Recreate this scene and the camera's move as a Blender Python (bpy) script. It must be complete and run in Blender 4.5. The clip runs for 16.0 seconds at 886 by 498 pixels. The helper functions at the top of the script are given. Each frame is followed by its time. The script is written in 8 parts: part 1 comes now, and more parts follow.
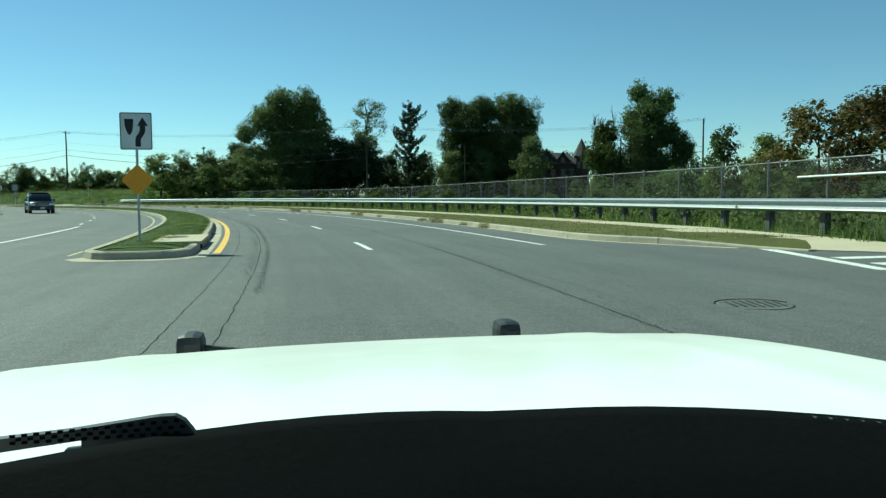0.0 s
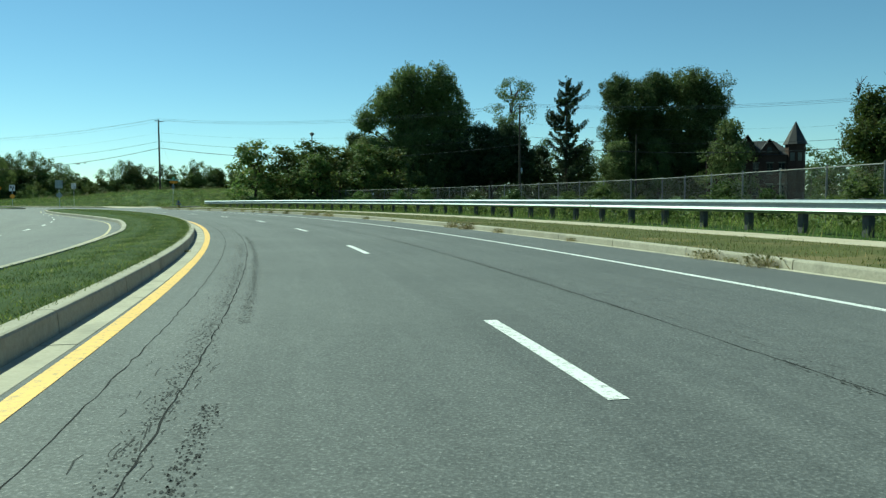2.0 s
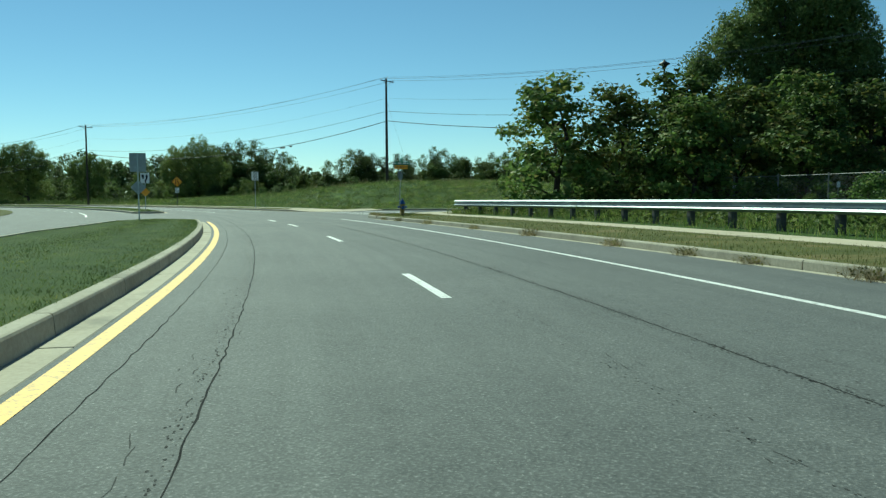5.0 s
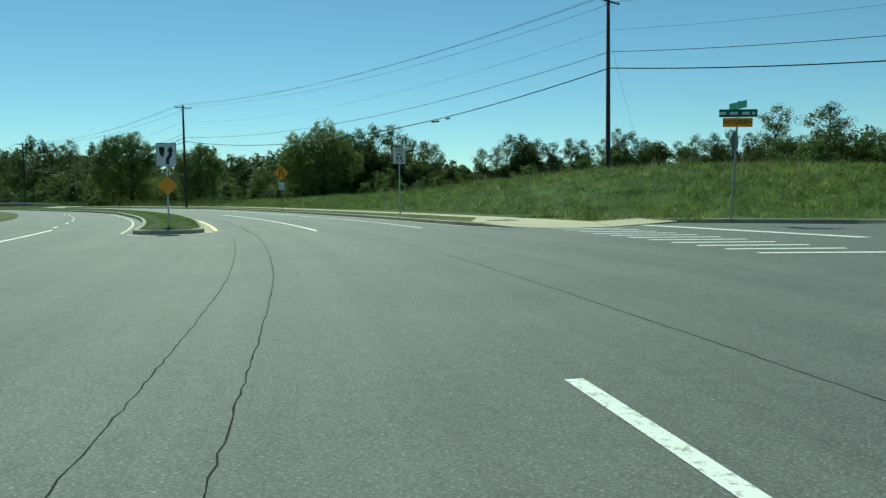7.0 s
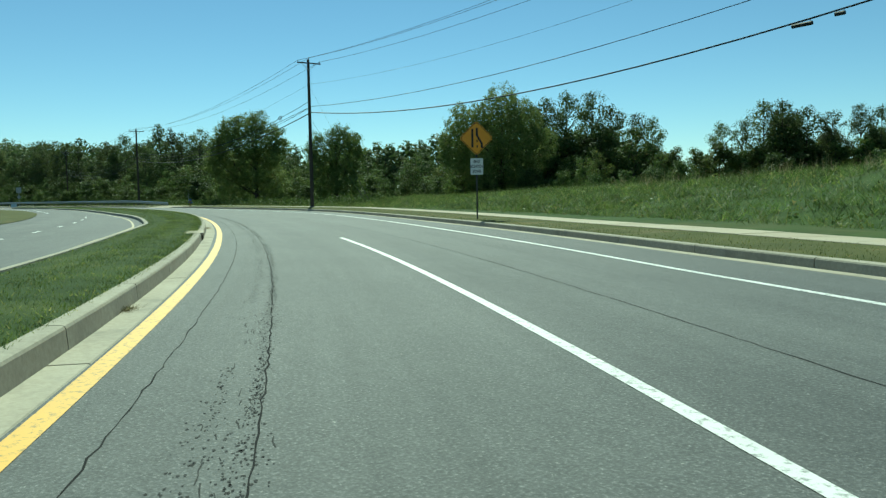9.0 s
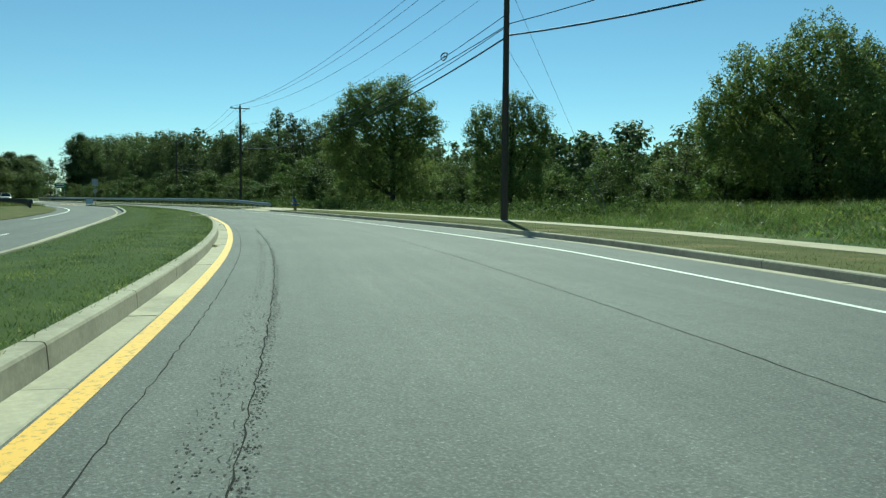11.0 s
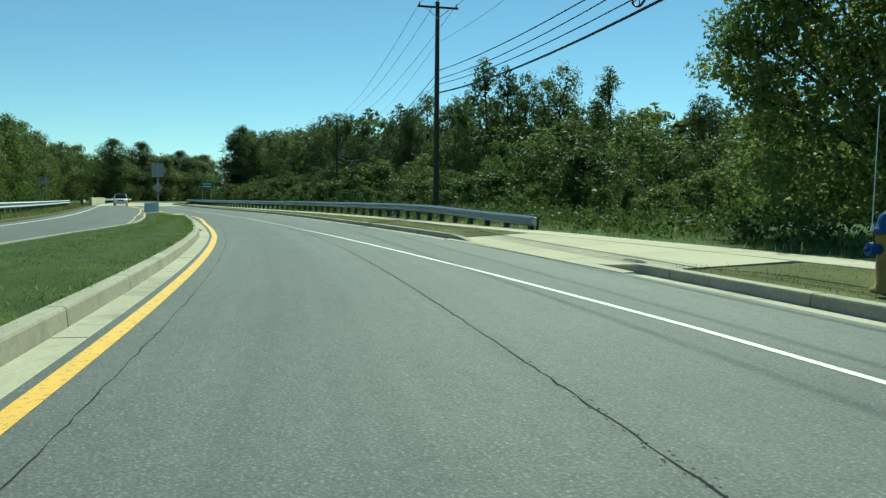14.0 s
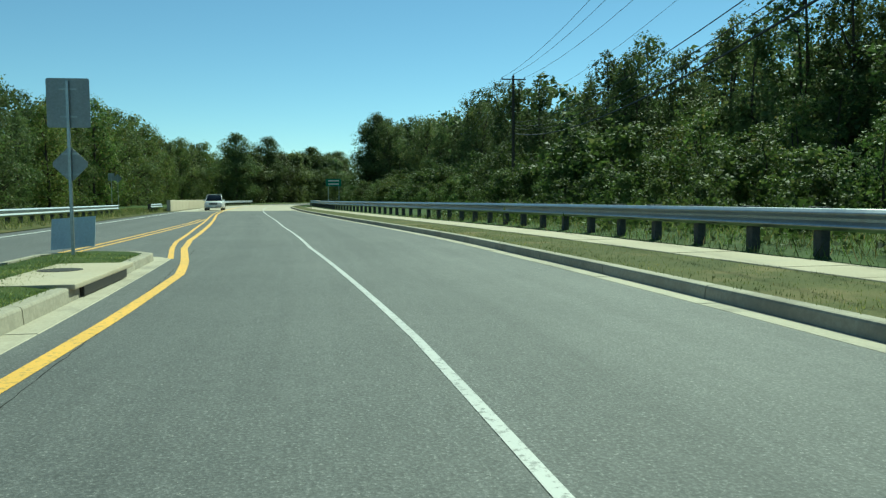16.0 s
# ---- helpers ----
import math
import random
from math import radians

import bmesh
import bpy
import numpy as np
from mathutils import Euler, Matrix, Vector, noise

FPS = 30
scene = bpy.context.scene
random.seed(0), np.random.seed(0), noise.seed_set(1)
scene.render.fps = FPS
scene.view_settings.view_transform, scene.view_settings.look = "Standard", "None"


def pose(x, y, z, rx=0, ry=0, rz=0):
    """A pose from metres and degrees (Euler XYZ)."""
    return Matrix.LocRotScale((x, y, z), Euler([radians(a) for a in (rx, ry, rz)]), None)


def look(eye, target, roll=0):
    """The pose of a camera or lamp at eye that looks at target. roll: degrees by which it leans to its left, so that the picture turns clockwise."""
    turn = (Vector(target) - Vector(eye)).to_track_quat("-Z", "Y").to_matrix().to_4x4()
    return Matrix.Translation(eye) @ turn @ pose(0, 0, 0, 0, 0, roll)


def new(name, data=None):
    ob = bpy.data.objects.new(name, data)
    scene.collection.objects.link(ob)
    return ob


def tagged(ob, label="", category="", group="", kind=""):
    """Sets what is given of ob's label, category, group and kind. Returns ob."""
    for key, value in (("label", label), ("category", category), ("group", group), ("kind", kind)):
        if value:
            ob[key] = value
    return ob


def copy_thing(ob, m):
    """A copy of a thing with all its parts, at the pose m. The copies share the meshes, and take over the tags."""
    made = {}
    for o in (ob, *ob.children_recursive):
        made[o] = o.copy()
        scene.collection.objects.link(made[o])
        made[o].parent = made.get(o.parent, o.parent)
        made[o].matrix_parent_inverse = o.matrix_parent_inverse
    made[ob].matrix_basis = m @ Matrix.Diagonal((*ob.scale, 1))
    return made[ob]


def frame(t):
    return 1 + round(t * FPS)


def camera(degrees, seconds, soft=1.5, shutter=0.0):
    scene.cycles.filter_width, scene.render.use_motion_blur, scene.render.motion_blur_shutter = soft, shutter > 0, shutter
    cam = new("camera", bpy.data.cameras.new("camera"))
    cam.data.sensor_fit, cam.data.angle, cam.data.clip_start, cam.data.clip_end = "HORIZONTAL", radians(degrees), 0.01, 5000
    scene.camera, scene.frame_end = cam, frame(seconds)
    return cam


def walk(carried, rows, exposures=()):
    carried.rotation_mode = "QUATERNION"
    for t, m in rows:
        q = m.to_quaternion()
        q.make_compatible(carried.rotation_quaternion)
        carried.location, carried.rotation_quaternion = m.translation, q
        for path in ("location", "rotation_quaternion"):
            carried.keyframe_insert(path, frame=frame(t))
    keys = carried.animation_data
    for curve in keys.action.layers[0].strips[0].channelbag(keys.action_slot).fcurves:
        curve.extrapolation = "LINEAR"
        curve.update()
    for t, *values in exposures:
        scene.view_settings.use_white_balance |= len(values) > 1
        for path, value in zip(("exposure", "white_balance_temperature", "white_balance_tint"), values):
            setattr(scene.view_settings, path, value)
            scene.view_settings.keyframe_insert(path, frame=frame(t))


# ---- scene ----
# ---------------------------------------------------------------- camera
cam = camera(59.44, 16.0, soft=1.35)
PATH = [
    (0.0, look((0.000, -0.000, 1.215), (-0.029, 9.977, 0.534), -0.40)),
    (0.5, look((-1.635, 9.031, 1.218), (-1.985, 19.001, 0.536), -0.78)),
    (1.0, look((-3.593, 18.145, 1.193), (-4.324, 28.095, 0.515), -0.64)),
    (1.5, look((-5.914, 27.245, 1.172), (-7.054, 37.158, 0.515), -0.55)),
    (2.0, look((-8.616, 36.172, 1.162), (-10.172, 46.028, 0.507), -0.32)),
    (2.5, look((-11.747, 45.026, 1.154), (-13.723, 54.809, 0.530), -0.08)),
    (3.0, look((-15.386, 53.843, 1.196), (-17.856, 63.513, 0.565), -0.12)),
    (3.5, look((-19.372, 62.086, 1.200), (-22.314, 71.621, 0.537), -0.27)),
    (4.0, look((-23.606, 69.935, 1.192), (-26.967, 79.330, 0.526), -0.38)),
    (4.2, look((-25.372, 73.025, 1.190), (-28.907, 82.356, 0.528), -0.28)),
    (4.5, look((-28.155, 77.609, 1.189), (-32.006, 86.813, 0.522), -0.30)),
    (5.0, look((-33.204, 85.089, 1.187), (-37.592, 94.050, 0.514), -0.36)),
    (5.5, look((-38.733, 92.421, 1.184), (-43.524, 101.172, 0.504), -0.48)),
    (6.0, look((-44.665, 99.684, 1.177), (-49.736, 108.275, 0.488), -0.68)),
    (6.3, look((-48.407, 104.032, 1.171), (-53.661, 112.512, 0.470), -0.99)),
    (6.5, look((-51.012, 106.899, 1.170), (-56.427, 115.278, 0.484), -0.98)),
    (7.0, look((-57.725, 113.843, 1.208), (-63.552, 121.941, 0.522), -0.77)),
    (7.5, look((-64.635, 120.339, 1.216), (-70.823, 128.162, 0.501), -1.07)),
    (8.0, look((-71.732, 126.507, 1.219), (-78.248, 134.060, 0.516), -0.97)),
    (8.5, look((-79.117, 132.337, 1.211), (-85.996, 139.560, 0.490), -1.22)),
    (9.0, look((-86.789, 137.909, 1.175), (-93.999, 144.801, 0.466), -1.03)),
    (9.2, look((-89.910, 140.024, 1.165), (-97.245, 146.784, 0.461), -1.19)),
    (9.5, look((-94.670, 143.048, 1.174), (-102.189, 149.605, 0.487), -0.69)),
    (10.0, look((-102.748, 147.783, 1.183), (-110.545, 154.009, 0.511), -0.30)),
    (10.5, look((-110.980, 152.169, 1.187), (-119.008, 158.095, 0.529), 0.04)),
    (11.0, look((-119.336, 156.242, 1.192), (-127.562, 161.892, 0.548), 0.39)),
    (11.3, look((-124.403, 158.543, 1.195), (-132.747, 164.018, 0.569), 0.81)),
    (11.5, look((-127.806, 160.009, 1.192), (-136.233, 165.354, 0.556), 0.51)),
    (12.0, look((-136.381, 163.443, 1.202), (-145.018, 168.446, 0.583), 0.57)),
    (12.5, look((-145.118, 166.451, 1.181), (-153.924, 171.147, 0.537), 0.86)),
    (13.0, look((-153.908, 169.311, 1.171), (-162.855, 173.729, 0.504), 0.75)),
    (13.5, look((-163.045, 171.911, 1.183), (-172.144, 176.011, 0.551), 0.52)),
    (14.0, look((-172.450, 174.298, 1.166), (-181.717, 178.005, 0.547), 0.52)),
    (14.5, look((-182.138, 176.192, 1.162), (-191.551, 179.503, 0.503), 0.09)),
    (15.0, look((-191.759, 177.771, 1.164), (-201.295, 180.710, 0.513), -0.29)),
    (15.5, look((-201.422, 178.903, 1.214), (-211.073, 181.438, 0.561), -0.27)),
    (16.0, look((-211.038, 179.580, 1.205), (-220.799, 181.655, 0.553), -0.38)),
]
walk(cam, PATH, exposures=[(0.0, 0.63, 6150, -28), (4.2, 0.54, 6150, -28), (6.3, 0.3, 6130, -29), (7.0, 0.36, 6130, -29), (8.5, 0.46, 6130, -29), (12.0, 0.57, 6180, -29), (16.0, 0.62, 6230, -30)])

# ---------------------------------------------------------------- world and sun
SUN_FROM = Vector((-0.815, 0.58, 1.0)).normalized()
SUN_ELEV = math.asin(SUN_FROM.z)
world = bpy.data.worlds.new("sky")
world.use_nodes = True
scene.world = world
wn = world.node_tree.nodes
wl = world.node_tree.links
sky = wn.new("ShaderNodeTexSky")
sky.sky_type = 'NISHITA'
sky.sun_disc = False
sky.sun_elevation = SUN_ELEV
sky.sun_rotation = math.atan2(SUN_FROM.x, SUN_FROM.y)
sky.altitude = 1500
sky.air_density, sky.dust_density, sky.ozone_density = 1.0, 0.0, 4.0
wn["Background"].inputs["Strength"].default_value = 0.072
wl.new(sky.outputs[0], wn["Background"].inputs["Color"])
sun = new("sun", bpy.data.lights.new("sun", 'SUN'))
sun.data.energy = 4.6
sun.data.angle = radians(0.53)
sun.data.color = (1.0, 0.95, 0.86)
sun.matrix_world = look(SUN_FROM * 200, (0, 0, 0))

# ---------------------------------------------------------------- materials


def node_mat(name, rough=0.8, metal=0.0, spec=0.3):
    m = bpy.data.materials.new(name)
    m.use_nodes = True
    b = m.node_tree.nodes["Principled BSDF"]
    b.inputs["Roughness"].default_value = rough
    b.inputs["Metallic"].default_value = metal
    b.inputs["Specular IOR Level"].default_value = spec
    return m, m.node_tree.nodes, m.node_tree.links, b


def noise_node(n, l, scale, detail=4, rough=0.6, coord="Object", stretch=None):
    tc = n.new("ShaderNodeTexCoord")
    src = tc.outputs[coord]
    if stretch:
        mp = n.new("ShaderNodeMapping")
        mp.inputs["Scale"].default_value = stretch
        l.new(src, mp.inputs[0])
        src = mp.outputs[0]
    t = n.new("ShaderNodeTexNoise")
    t.inputs["Scale"].default_value = scale
    t.inputs["Detail"].default_value = detail
    t.inputs["Roughness"].default_value = rough
    l.new(src, t.inputs["Vector"])
    return t.outputs["Fac"]


def ramp(n, l, fac, stops):
    r = n.new("ShaderNodeValToRGB")
    els = r.color_ramp.elements
    els[0].position, els[0].color = stops[0][0], (*stops[0][1], 1)
    els[1].position, els[1].color = stops[-1][0], (*stops[-1][1], 1)
    for p, c in stops[1:-1]:
        e = els.new(p)
        e.color = (*c, 1)
    l.new(fac, r.inputs[0])
    return r.outputs[0]


def mix(n, l, fac, a, b, mode='MIX'):
    x = n.new("ShaderNodeMix")
    x.data_type, x.blend_type = 'RGBA', mode
    for sock, v in ((x.inputs[0], fac), (x.inputs[6], a), (x.inputs[7], b)):
        if isinstance(v, (int, float)):
            sock.default_value = v
        elif isinstance(v, tuple):
            sock.default_value = (*v, 1)
        else:
            l.new(v, sock)
    return x.outputs[2]


def bump(n, l, b, fac, strength, dist=0.02):
    u = n.new("ShaderNodeBump")
    u.inputs["Strength"].default_value = strength
    u.inputs["Distance"].default_value = dist
    l.new(fac, u.inputs["Height"])
    l.new(u.outputs[0], b.inputs["Normal"])


def two_scale(name, dark, light, big, fine, rough=0.8, metal=0.0, spec=0.3, bumps=0.3, stain=None, stain_scale=0.5, vary=0.0, stretch=None):
    """Colour by a large and a fine noise, with optional stains and a little difference from piece to piece."""
    m, n, l, b = node_mat(name, rough, metal, spec)
    f1, f2 = noise_node(n, l, big, 3, stretch=stretch), noise_node(n, l, fine, 6, 0.7)
    c = mix(n, l, 0.55, ramp(n, l, f1, [(0.3, dark), (0.7, light)]), ramp(n, l, f2, [(0.35, dark), (0.65, light)]))
    if stain:
        f3 = noise_node(n, l, stain_scale, 5, 0.65)
        c = mix(n, l, ramp(n, l, f3, [(0.52, (0, 0, 0)), (0.68, (0.75, 0.75, 0.75))]), c, stain)
    if vary:
        oi = n.new("ShaderNodeObjectInfo")
        c = mix(n, l, vary, c, ramp(n, l, oi.outputs["Random"], [(0, tuple(v * 0.6 for v in dark)), (1, tuple(min(1, v * 1.25) for v in light))]))
    l.new(c, b.inputs["Base Color"])
    if bumps:
        bump(n, l, b, f2, bumps, 0.01)
    return m


def asphalt_mat():
    m, n, l, b = node_mat("asphalt", 0.8, 0, 0.3)
    grit = noise_node(n, l, 42, 2, 0.75)
    chips = noise_node(n, l, 23, 3, 0.8)
    fine = noise_node(n, l, 7, 6, 0.8)
    big = noise_node(n, l, 0.3, 5, 0.65)
    c = ramp(n, l, grit, [(0.3, (0.024, 0.026, 0.027)), (0.5, (0.068, 0.072, 0.074)), (0.64, (0.165, 0.17, 0.168)), (0.75, (0.42, 0.42, 0.41))])
    c = mix(n, l, 0.4, c, ramp(n, l, fine, [(0.36, (0.044, 0.047, 0.049)), (0.64, (0.132, 0.136, 0.136))]))
    c = mix(n, l, 0.25, c, ramp(n, l, big, [(0.35, (0.062, 0.065, 0.067)), (0.65, (0.128, 0.13, 0.128))]))
    # worn stones show pale
    c = mix(n, l, ramp(n, l, chips, [(0.63, (0, 0, 0)), (0.7, (0.55, 0.55, 0.55))]), c, (0.34, 0.335, 0.32))
    # wheel tracks and oil along the lanes
    tracks = noise_node(n, l, 1.0, 4, 0.6, "UV", (0.9, 0.02, 1))
    streak = noise_node(n, l, 1.0, 6, 0.7, "UV", (5.0, 0.25, 1))
    c = mix(n, l, 0.5, c, ramp(n, l, tracks, [(0.35, (0.8, 0.8, 0.81)), (0.62, (1.25, 1.24, 1.22))]), 'MULTIPLY')
    c = mix(n, l, 0.35, c, ramp(n, l, streak, [(0.3, (0.8, 0.8, 0.8)), (0.7, (1.25, 1.25, 1.24))]), 'MULTIPLY')
    l.new(c, b.inputs["Base Color"])
    bump(n, l, b, grit, 0.6, 0.008)
    return m


def paint_mat(name, col, worn):
    m, n, l, b = node_mat(name, 0.6, 0, 0.35)
    f = noise_node(n, l, 14, 6, 0.75)
    g = noise_node(n, l, 0.8, 3)
    c = mix(n, l, ramp(n, l, f, [(0.52, (0, 0, 0)), (0.62, (0.85, 0.85, 0.85))]), col, worn)
    c = mix(n, l, ramp(n, l, g, [(0.3, (0, 0, 0)), (0.8, (0.3, 0.3, 0.3))]), c, worn)
    l.new(c, b.inputs["Base Color"])
    bump(n, l, b, f, 0.2, 0.004)
    return m


def leaf_mat(name, dark, light, autumn=None, gloss=0.6, patch=0.0):
    """Leaves: each its own shade, part of the light passing through."""
    m, n, l, b = node_mat(name, gloss, 0, 0.12)
    g = n.new("ShaderNodeNewGeometry")
    oi = n.new("ShaderNodeObjectInfo")
    c = ramp(n, l, g.outputs["Random Per Island"], [(0.0, dark), (0.7, light), (1.0, autumn or light)])
    hue = n.new("ShaderNodeHueSaturation")
    mr = n.new("ShaderNodeMapRange")
    mr.inputs[3].default_value, mr.inputs[4].default_value = 0.62, 1.4
    l.new(oi.outputs["Random"], mr.inputs[0])
    l.new(mr.outputs[0], hue.inputs["Value"])
    turn = n.new("ShaderNodeMath")
    turn.operation = 'MULTIPLY_ADD'
    turn.inputs[1].default_value, turn.inputs[2].default_value = -0.028, 0.512
    wn2 = n.new("ShaderNodeTexWhiteNoise")
    wn2.noise_dimensions = '1D'
    l.new(oi.outputs["Random"], wn2.inputs["W"])
    l.new(wn2.outputs["Value"], turn.inputs[0])
    l.new(turn.outputs[0], hue.inputs["Hue"])
    if patch:
        f = noise_node(n, l, patch, 4, 0.65)
        c = mix(n, l, 1.0, c, ramp(n, l, f, [(0.34, (0.42, 0.48, 0.44)), (0.5, (1.0, 1.0, 1.0)), (0.64, (1.9, 1.7, 1.55))]), 'MULTIPLY')
    l.new(c, hue.inputs["Color"])
    l.new(hue.outputs[0], b.inputs["Base Color"])
    tr = n.new("ShaderNodeBsdfTranslucent")
    l.new(hue.outputs[0], tr.inputs["Color"])
    ms = n.new("ShaderNodeMixShader")
    ms.inputs[0].default_value = 0.38
    l.new(b.outputs[0], ms.inputs[1])
    l.new(tr.outputs[0], ms.inputs[2])
    l.new(ms.outputs[0], n["Material Output"].inputs[0])
    return m


def plain(name, col, rough=0.5, metal=0.0, spec=0.4, speck=0.25):
    """A plain painted or moulded surface with faint dirt."""
    return two_scale(name, tuple(v * (1 - speck) for v in col), tuple(min(1, v * (1 + speck * 0.4)) for v in col), 1.5, 25, rough, metal, spec, 0.05)


ASPHALT = asphalt_mat()
TAR = two_scale("tar", (0.014, 0.014, 0.015), (0.042, 0.042, 0.042), 2, 40, 0.95, 0, 0.05, 0.4)
TAR_ROUGH = two_scale("worn_seam", (0.024, 0.024, 0.025), (0.06, 0.061, 0.06), 3, 30, 0.9, 0, 0.2, 0.8)
WHITE = paint_mat("white_paint", (0.72, 0.72, 0.70), (0.2, 0.2, 0.195))
WORN_WHITE = paint_mat("worn_white_paint", (0.46, 0.46, 0.45), (0.13, 0.13, 0.13))
FADED = paint_mat("faded_yellow_paint", (0.42, 0.33, 0.16), (0.22, 0.2, 0.15))
YELLOW = paint_mat("yellow_paint", (0.74, 0.42, 0.065), (0.28, 0.2, 0.07))
CONCRETE = two_scale("concrete", (0.24, 0.217, 0.17), (0.41, 0.378, 0.3), 0.7, 18, 0.9, 0, 0.2, 0.3, (0.2, 0.185, 0.15), 1.2, 0.12)
WALK = two_scale("sidewalk_concrete", (0.33, 0.285, 0.205), (0.47, 0.415, 0.315), 0.6, 16, 0.9, 0, 0.2, 0.25, (0.36, 0.33, 0.26), 0.8, 0.12)
GUTTER = two_scale("gutter_concrete", (0.30, 0.27, 0.21), (0.45, 0.41, 0.325), 0.8, 18, 0.9, 0, 0.2, 0.25, (0.2, 0.19, 0.16), 1.0, 0.1)
LAWN = two_scale("lawn", (0.016, 0.03, 0.007), (0.062, 0.092, 0.024), 0.9, 26, 0.95, 0, 0.1, 0.7, (0.07, 0.085, 0.026), 0.45)
VERGE = two_scale("verge", (0.045, 0.056, 0.018), (0.11, 0.11, 0.04), 0.6, 14, 0.95, 0, 0.1, 0.7, (0.17, 0.135, 0.066), 0.5)
MEADOW = two_scale("meadow", (0.022, 0.042, 0.01), (0.062, 0.096, 0.024), 0.35, 2.5, 0.95, 0, 0.1, 0.8, (0.085, 0.09, 0.034), 0.2)
STEEL = two_scale("galvanised_steel", (0.27, 0.295, 0.31), (0.41, 0.435, 0.45), 1.0, 12, 0.36, 0.92, 0.5, 0.04, (0.3, 0.3, 0.3), 2)
MESH = two_scale("fence_steel", (0.1, 0.105, 0.105), (0.2, 0.205, 0.205), 1.0, 12, 0.6, 0.3, 0.4, 0.1, (0.2, 0.14, 0.1), 3)
POST = two_scale("weathered_post", (0.04, 0.042, 0.042), (0.10, 0.10, 0.098), 1.5, 14, 0.8, 0.2, 0.3, 0.3)
WOODPOLE = two_scale("pole_wood", (0.035, 0.03, 0.026), (0.085, 0.073, 0.06), 2, 20, 0.9, 0, 0.2, 0.5, stretch=(3, 3, 0.2))
WIRE = plain("wire", (0.02, 0.02, 0.022), 0.6)
ALU = plain("aluminium_wire", (0.12, 0.13, 0.14), 0.5, 0.6)
BARK = two_scale("bark", (0.03, 0.024, 0.018), (0.09, 0.075, 0.058), 3, 25, 0.95, 0, 0.1, 0.6, stretch=(2, 2, 0.4))
LEAF = leaf_mat("leaf_dark", (0.056, 0.08, 0.027), (0.108, 0.145, 0.048), (0.145, 0.15, 0.06))
LEAF_LIGHT = leaf_mat("leaf_light", (0.05, 0.08, 0.018), (0.125, 0.175, 0.045), (0.18, 0.16, 0.05))
# lighter copy of the leaf colour, brightness put in to lift shaded roadside crowns
LEAF_LIFTED = leaf_mat("leaf_lifted", (0.085, 0.13, 0.036), (0.18, 0.24, 0.07), (0.22, 0.21, 0.08))
LEAF_AUTUMN = leaf_mat("leaf_autumn", (0.045, 0.05, 0.014), (0.11, 0.10, 0.03), (0.20, 0.10, 0.03))
NEEDLE = leaf_mat("needle", (0.026, 0.044, 0.022), (0.056, 0.082, 0.038), None, 0.6)
SHRUB = leaf_mat("shrub_leaf", (0.038, 0.062, 0.015), (0.095, 0.138, 0.036), (0.15, 0.165, 0.06))
GRASS = leaf_mat("grass_blade", (0.06, 0.102, 0.023), (0.17, 0.228, 0.058), (0.24, 0.22, 0.1), 0.5, 1.0)
LAWN_BLADE = leaf_mat("lawn_blade", (0.055, 0.085, 0.02), (0.13, 0.165, 0.046), (0.24, 0.23, 0.1), 0.5, 1.6)
DRY_GREEN = leaf_mat("dry_grass", (0.06, 0.08, 0.024), (0.13, 0.145, 0.048), (0.22, 0.18, 0.09), 0.6, 1.1)
DRY = leaf_mat("dry_weed", (0.17, 0.145, 0.075), (0.34, 0.29, 0.16), (0.26, 0.20, 0.12), 0.7)
SIGN_WHITE = plain("sign_white", (0.72, 0.72, 0.72), 0.35)
SIGN_ORANGE = plain("sign_amber", (0.80, 0.33, 0.012), 0.35)
SIGN_GREEN = plain("sign_green", (0.01, 0.16, 0.085), 0.35)
SIGN_BACK = plain("sign_back", (0.30, 0.32, 0.33), 0.5, 0.5)
BLACK = plain("sign_black", (0.012, 0.012, 0.013), 0.5)
HYD_BLUE = plain("hydrant_blue", (0.012, 0.06, 0.22), 0.4)
HYD_YELLOW = two_scale("hydrant_yellow", (0.20, 0.13, 0.03), (0.40, 0.28, 0.07), 4, 30, 0.6, 0, 0.3, 0.2, (0.12, 0.09, 0.05), 6)
BRICK = two_scale("old_brick", (0.03, 0.02, 0.018), (0.075, 0.046, 0.038), 0.6, 12, 0.9, 0, 0.2, 0.3)
SLATE = two_scale("roof_slate", (0.022, 0.022, 0.025), (0.055, 0.052, 0.055), 0.8, 10, 0.7, 0, 0.3, 0.3)
STONE = two_scale("pale_stone", (0.10, 0.095, 0.085), (0.18, 0.17, 0.15), 1, 12, 0.85, 0, 0.2, 0.2)

# ---------------------------------------------------------------- mesh helpers


def mesh_of(name, verts, faces, mat, smooth=False):
    me = bpy.data.meshes.new(name)
    me.from_pydata([tuple(v) for v in verts], [], faces)
    me.materials.append(mat)
    if smooth:
        me.polygons.foreach_set("use_smooth", [True] * len(me.polygons))
    me.update()
    return me


def part(name, bm, material, parent, label=""):
    """One mesh object from a bmesh (or a mesh) under a thing or a part."""
    if isinstance(bm, bmesh.types.BMesh):
        me = bpy.data.meshes.new(name)
        bm.to_mesh(me)
        bm.free()
        me.materials.append(material)
    else:
        me = bm
    ob = new(name, me)
    ob.parent = parent
    if label:
        tagged(ob, label)
    return ob


def thing(name, x, y, z, rz, label, category, group="", kind=""):
    ob = new(name)
    ob.empty_display_size = 0.2
    ob.matrix_world = pose(x, y, z, 0, 0, rz)
    return tagged(ob, label, category, group, kind)


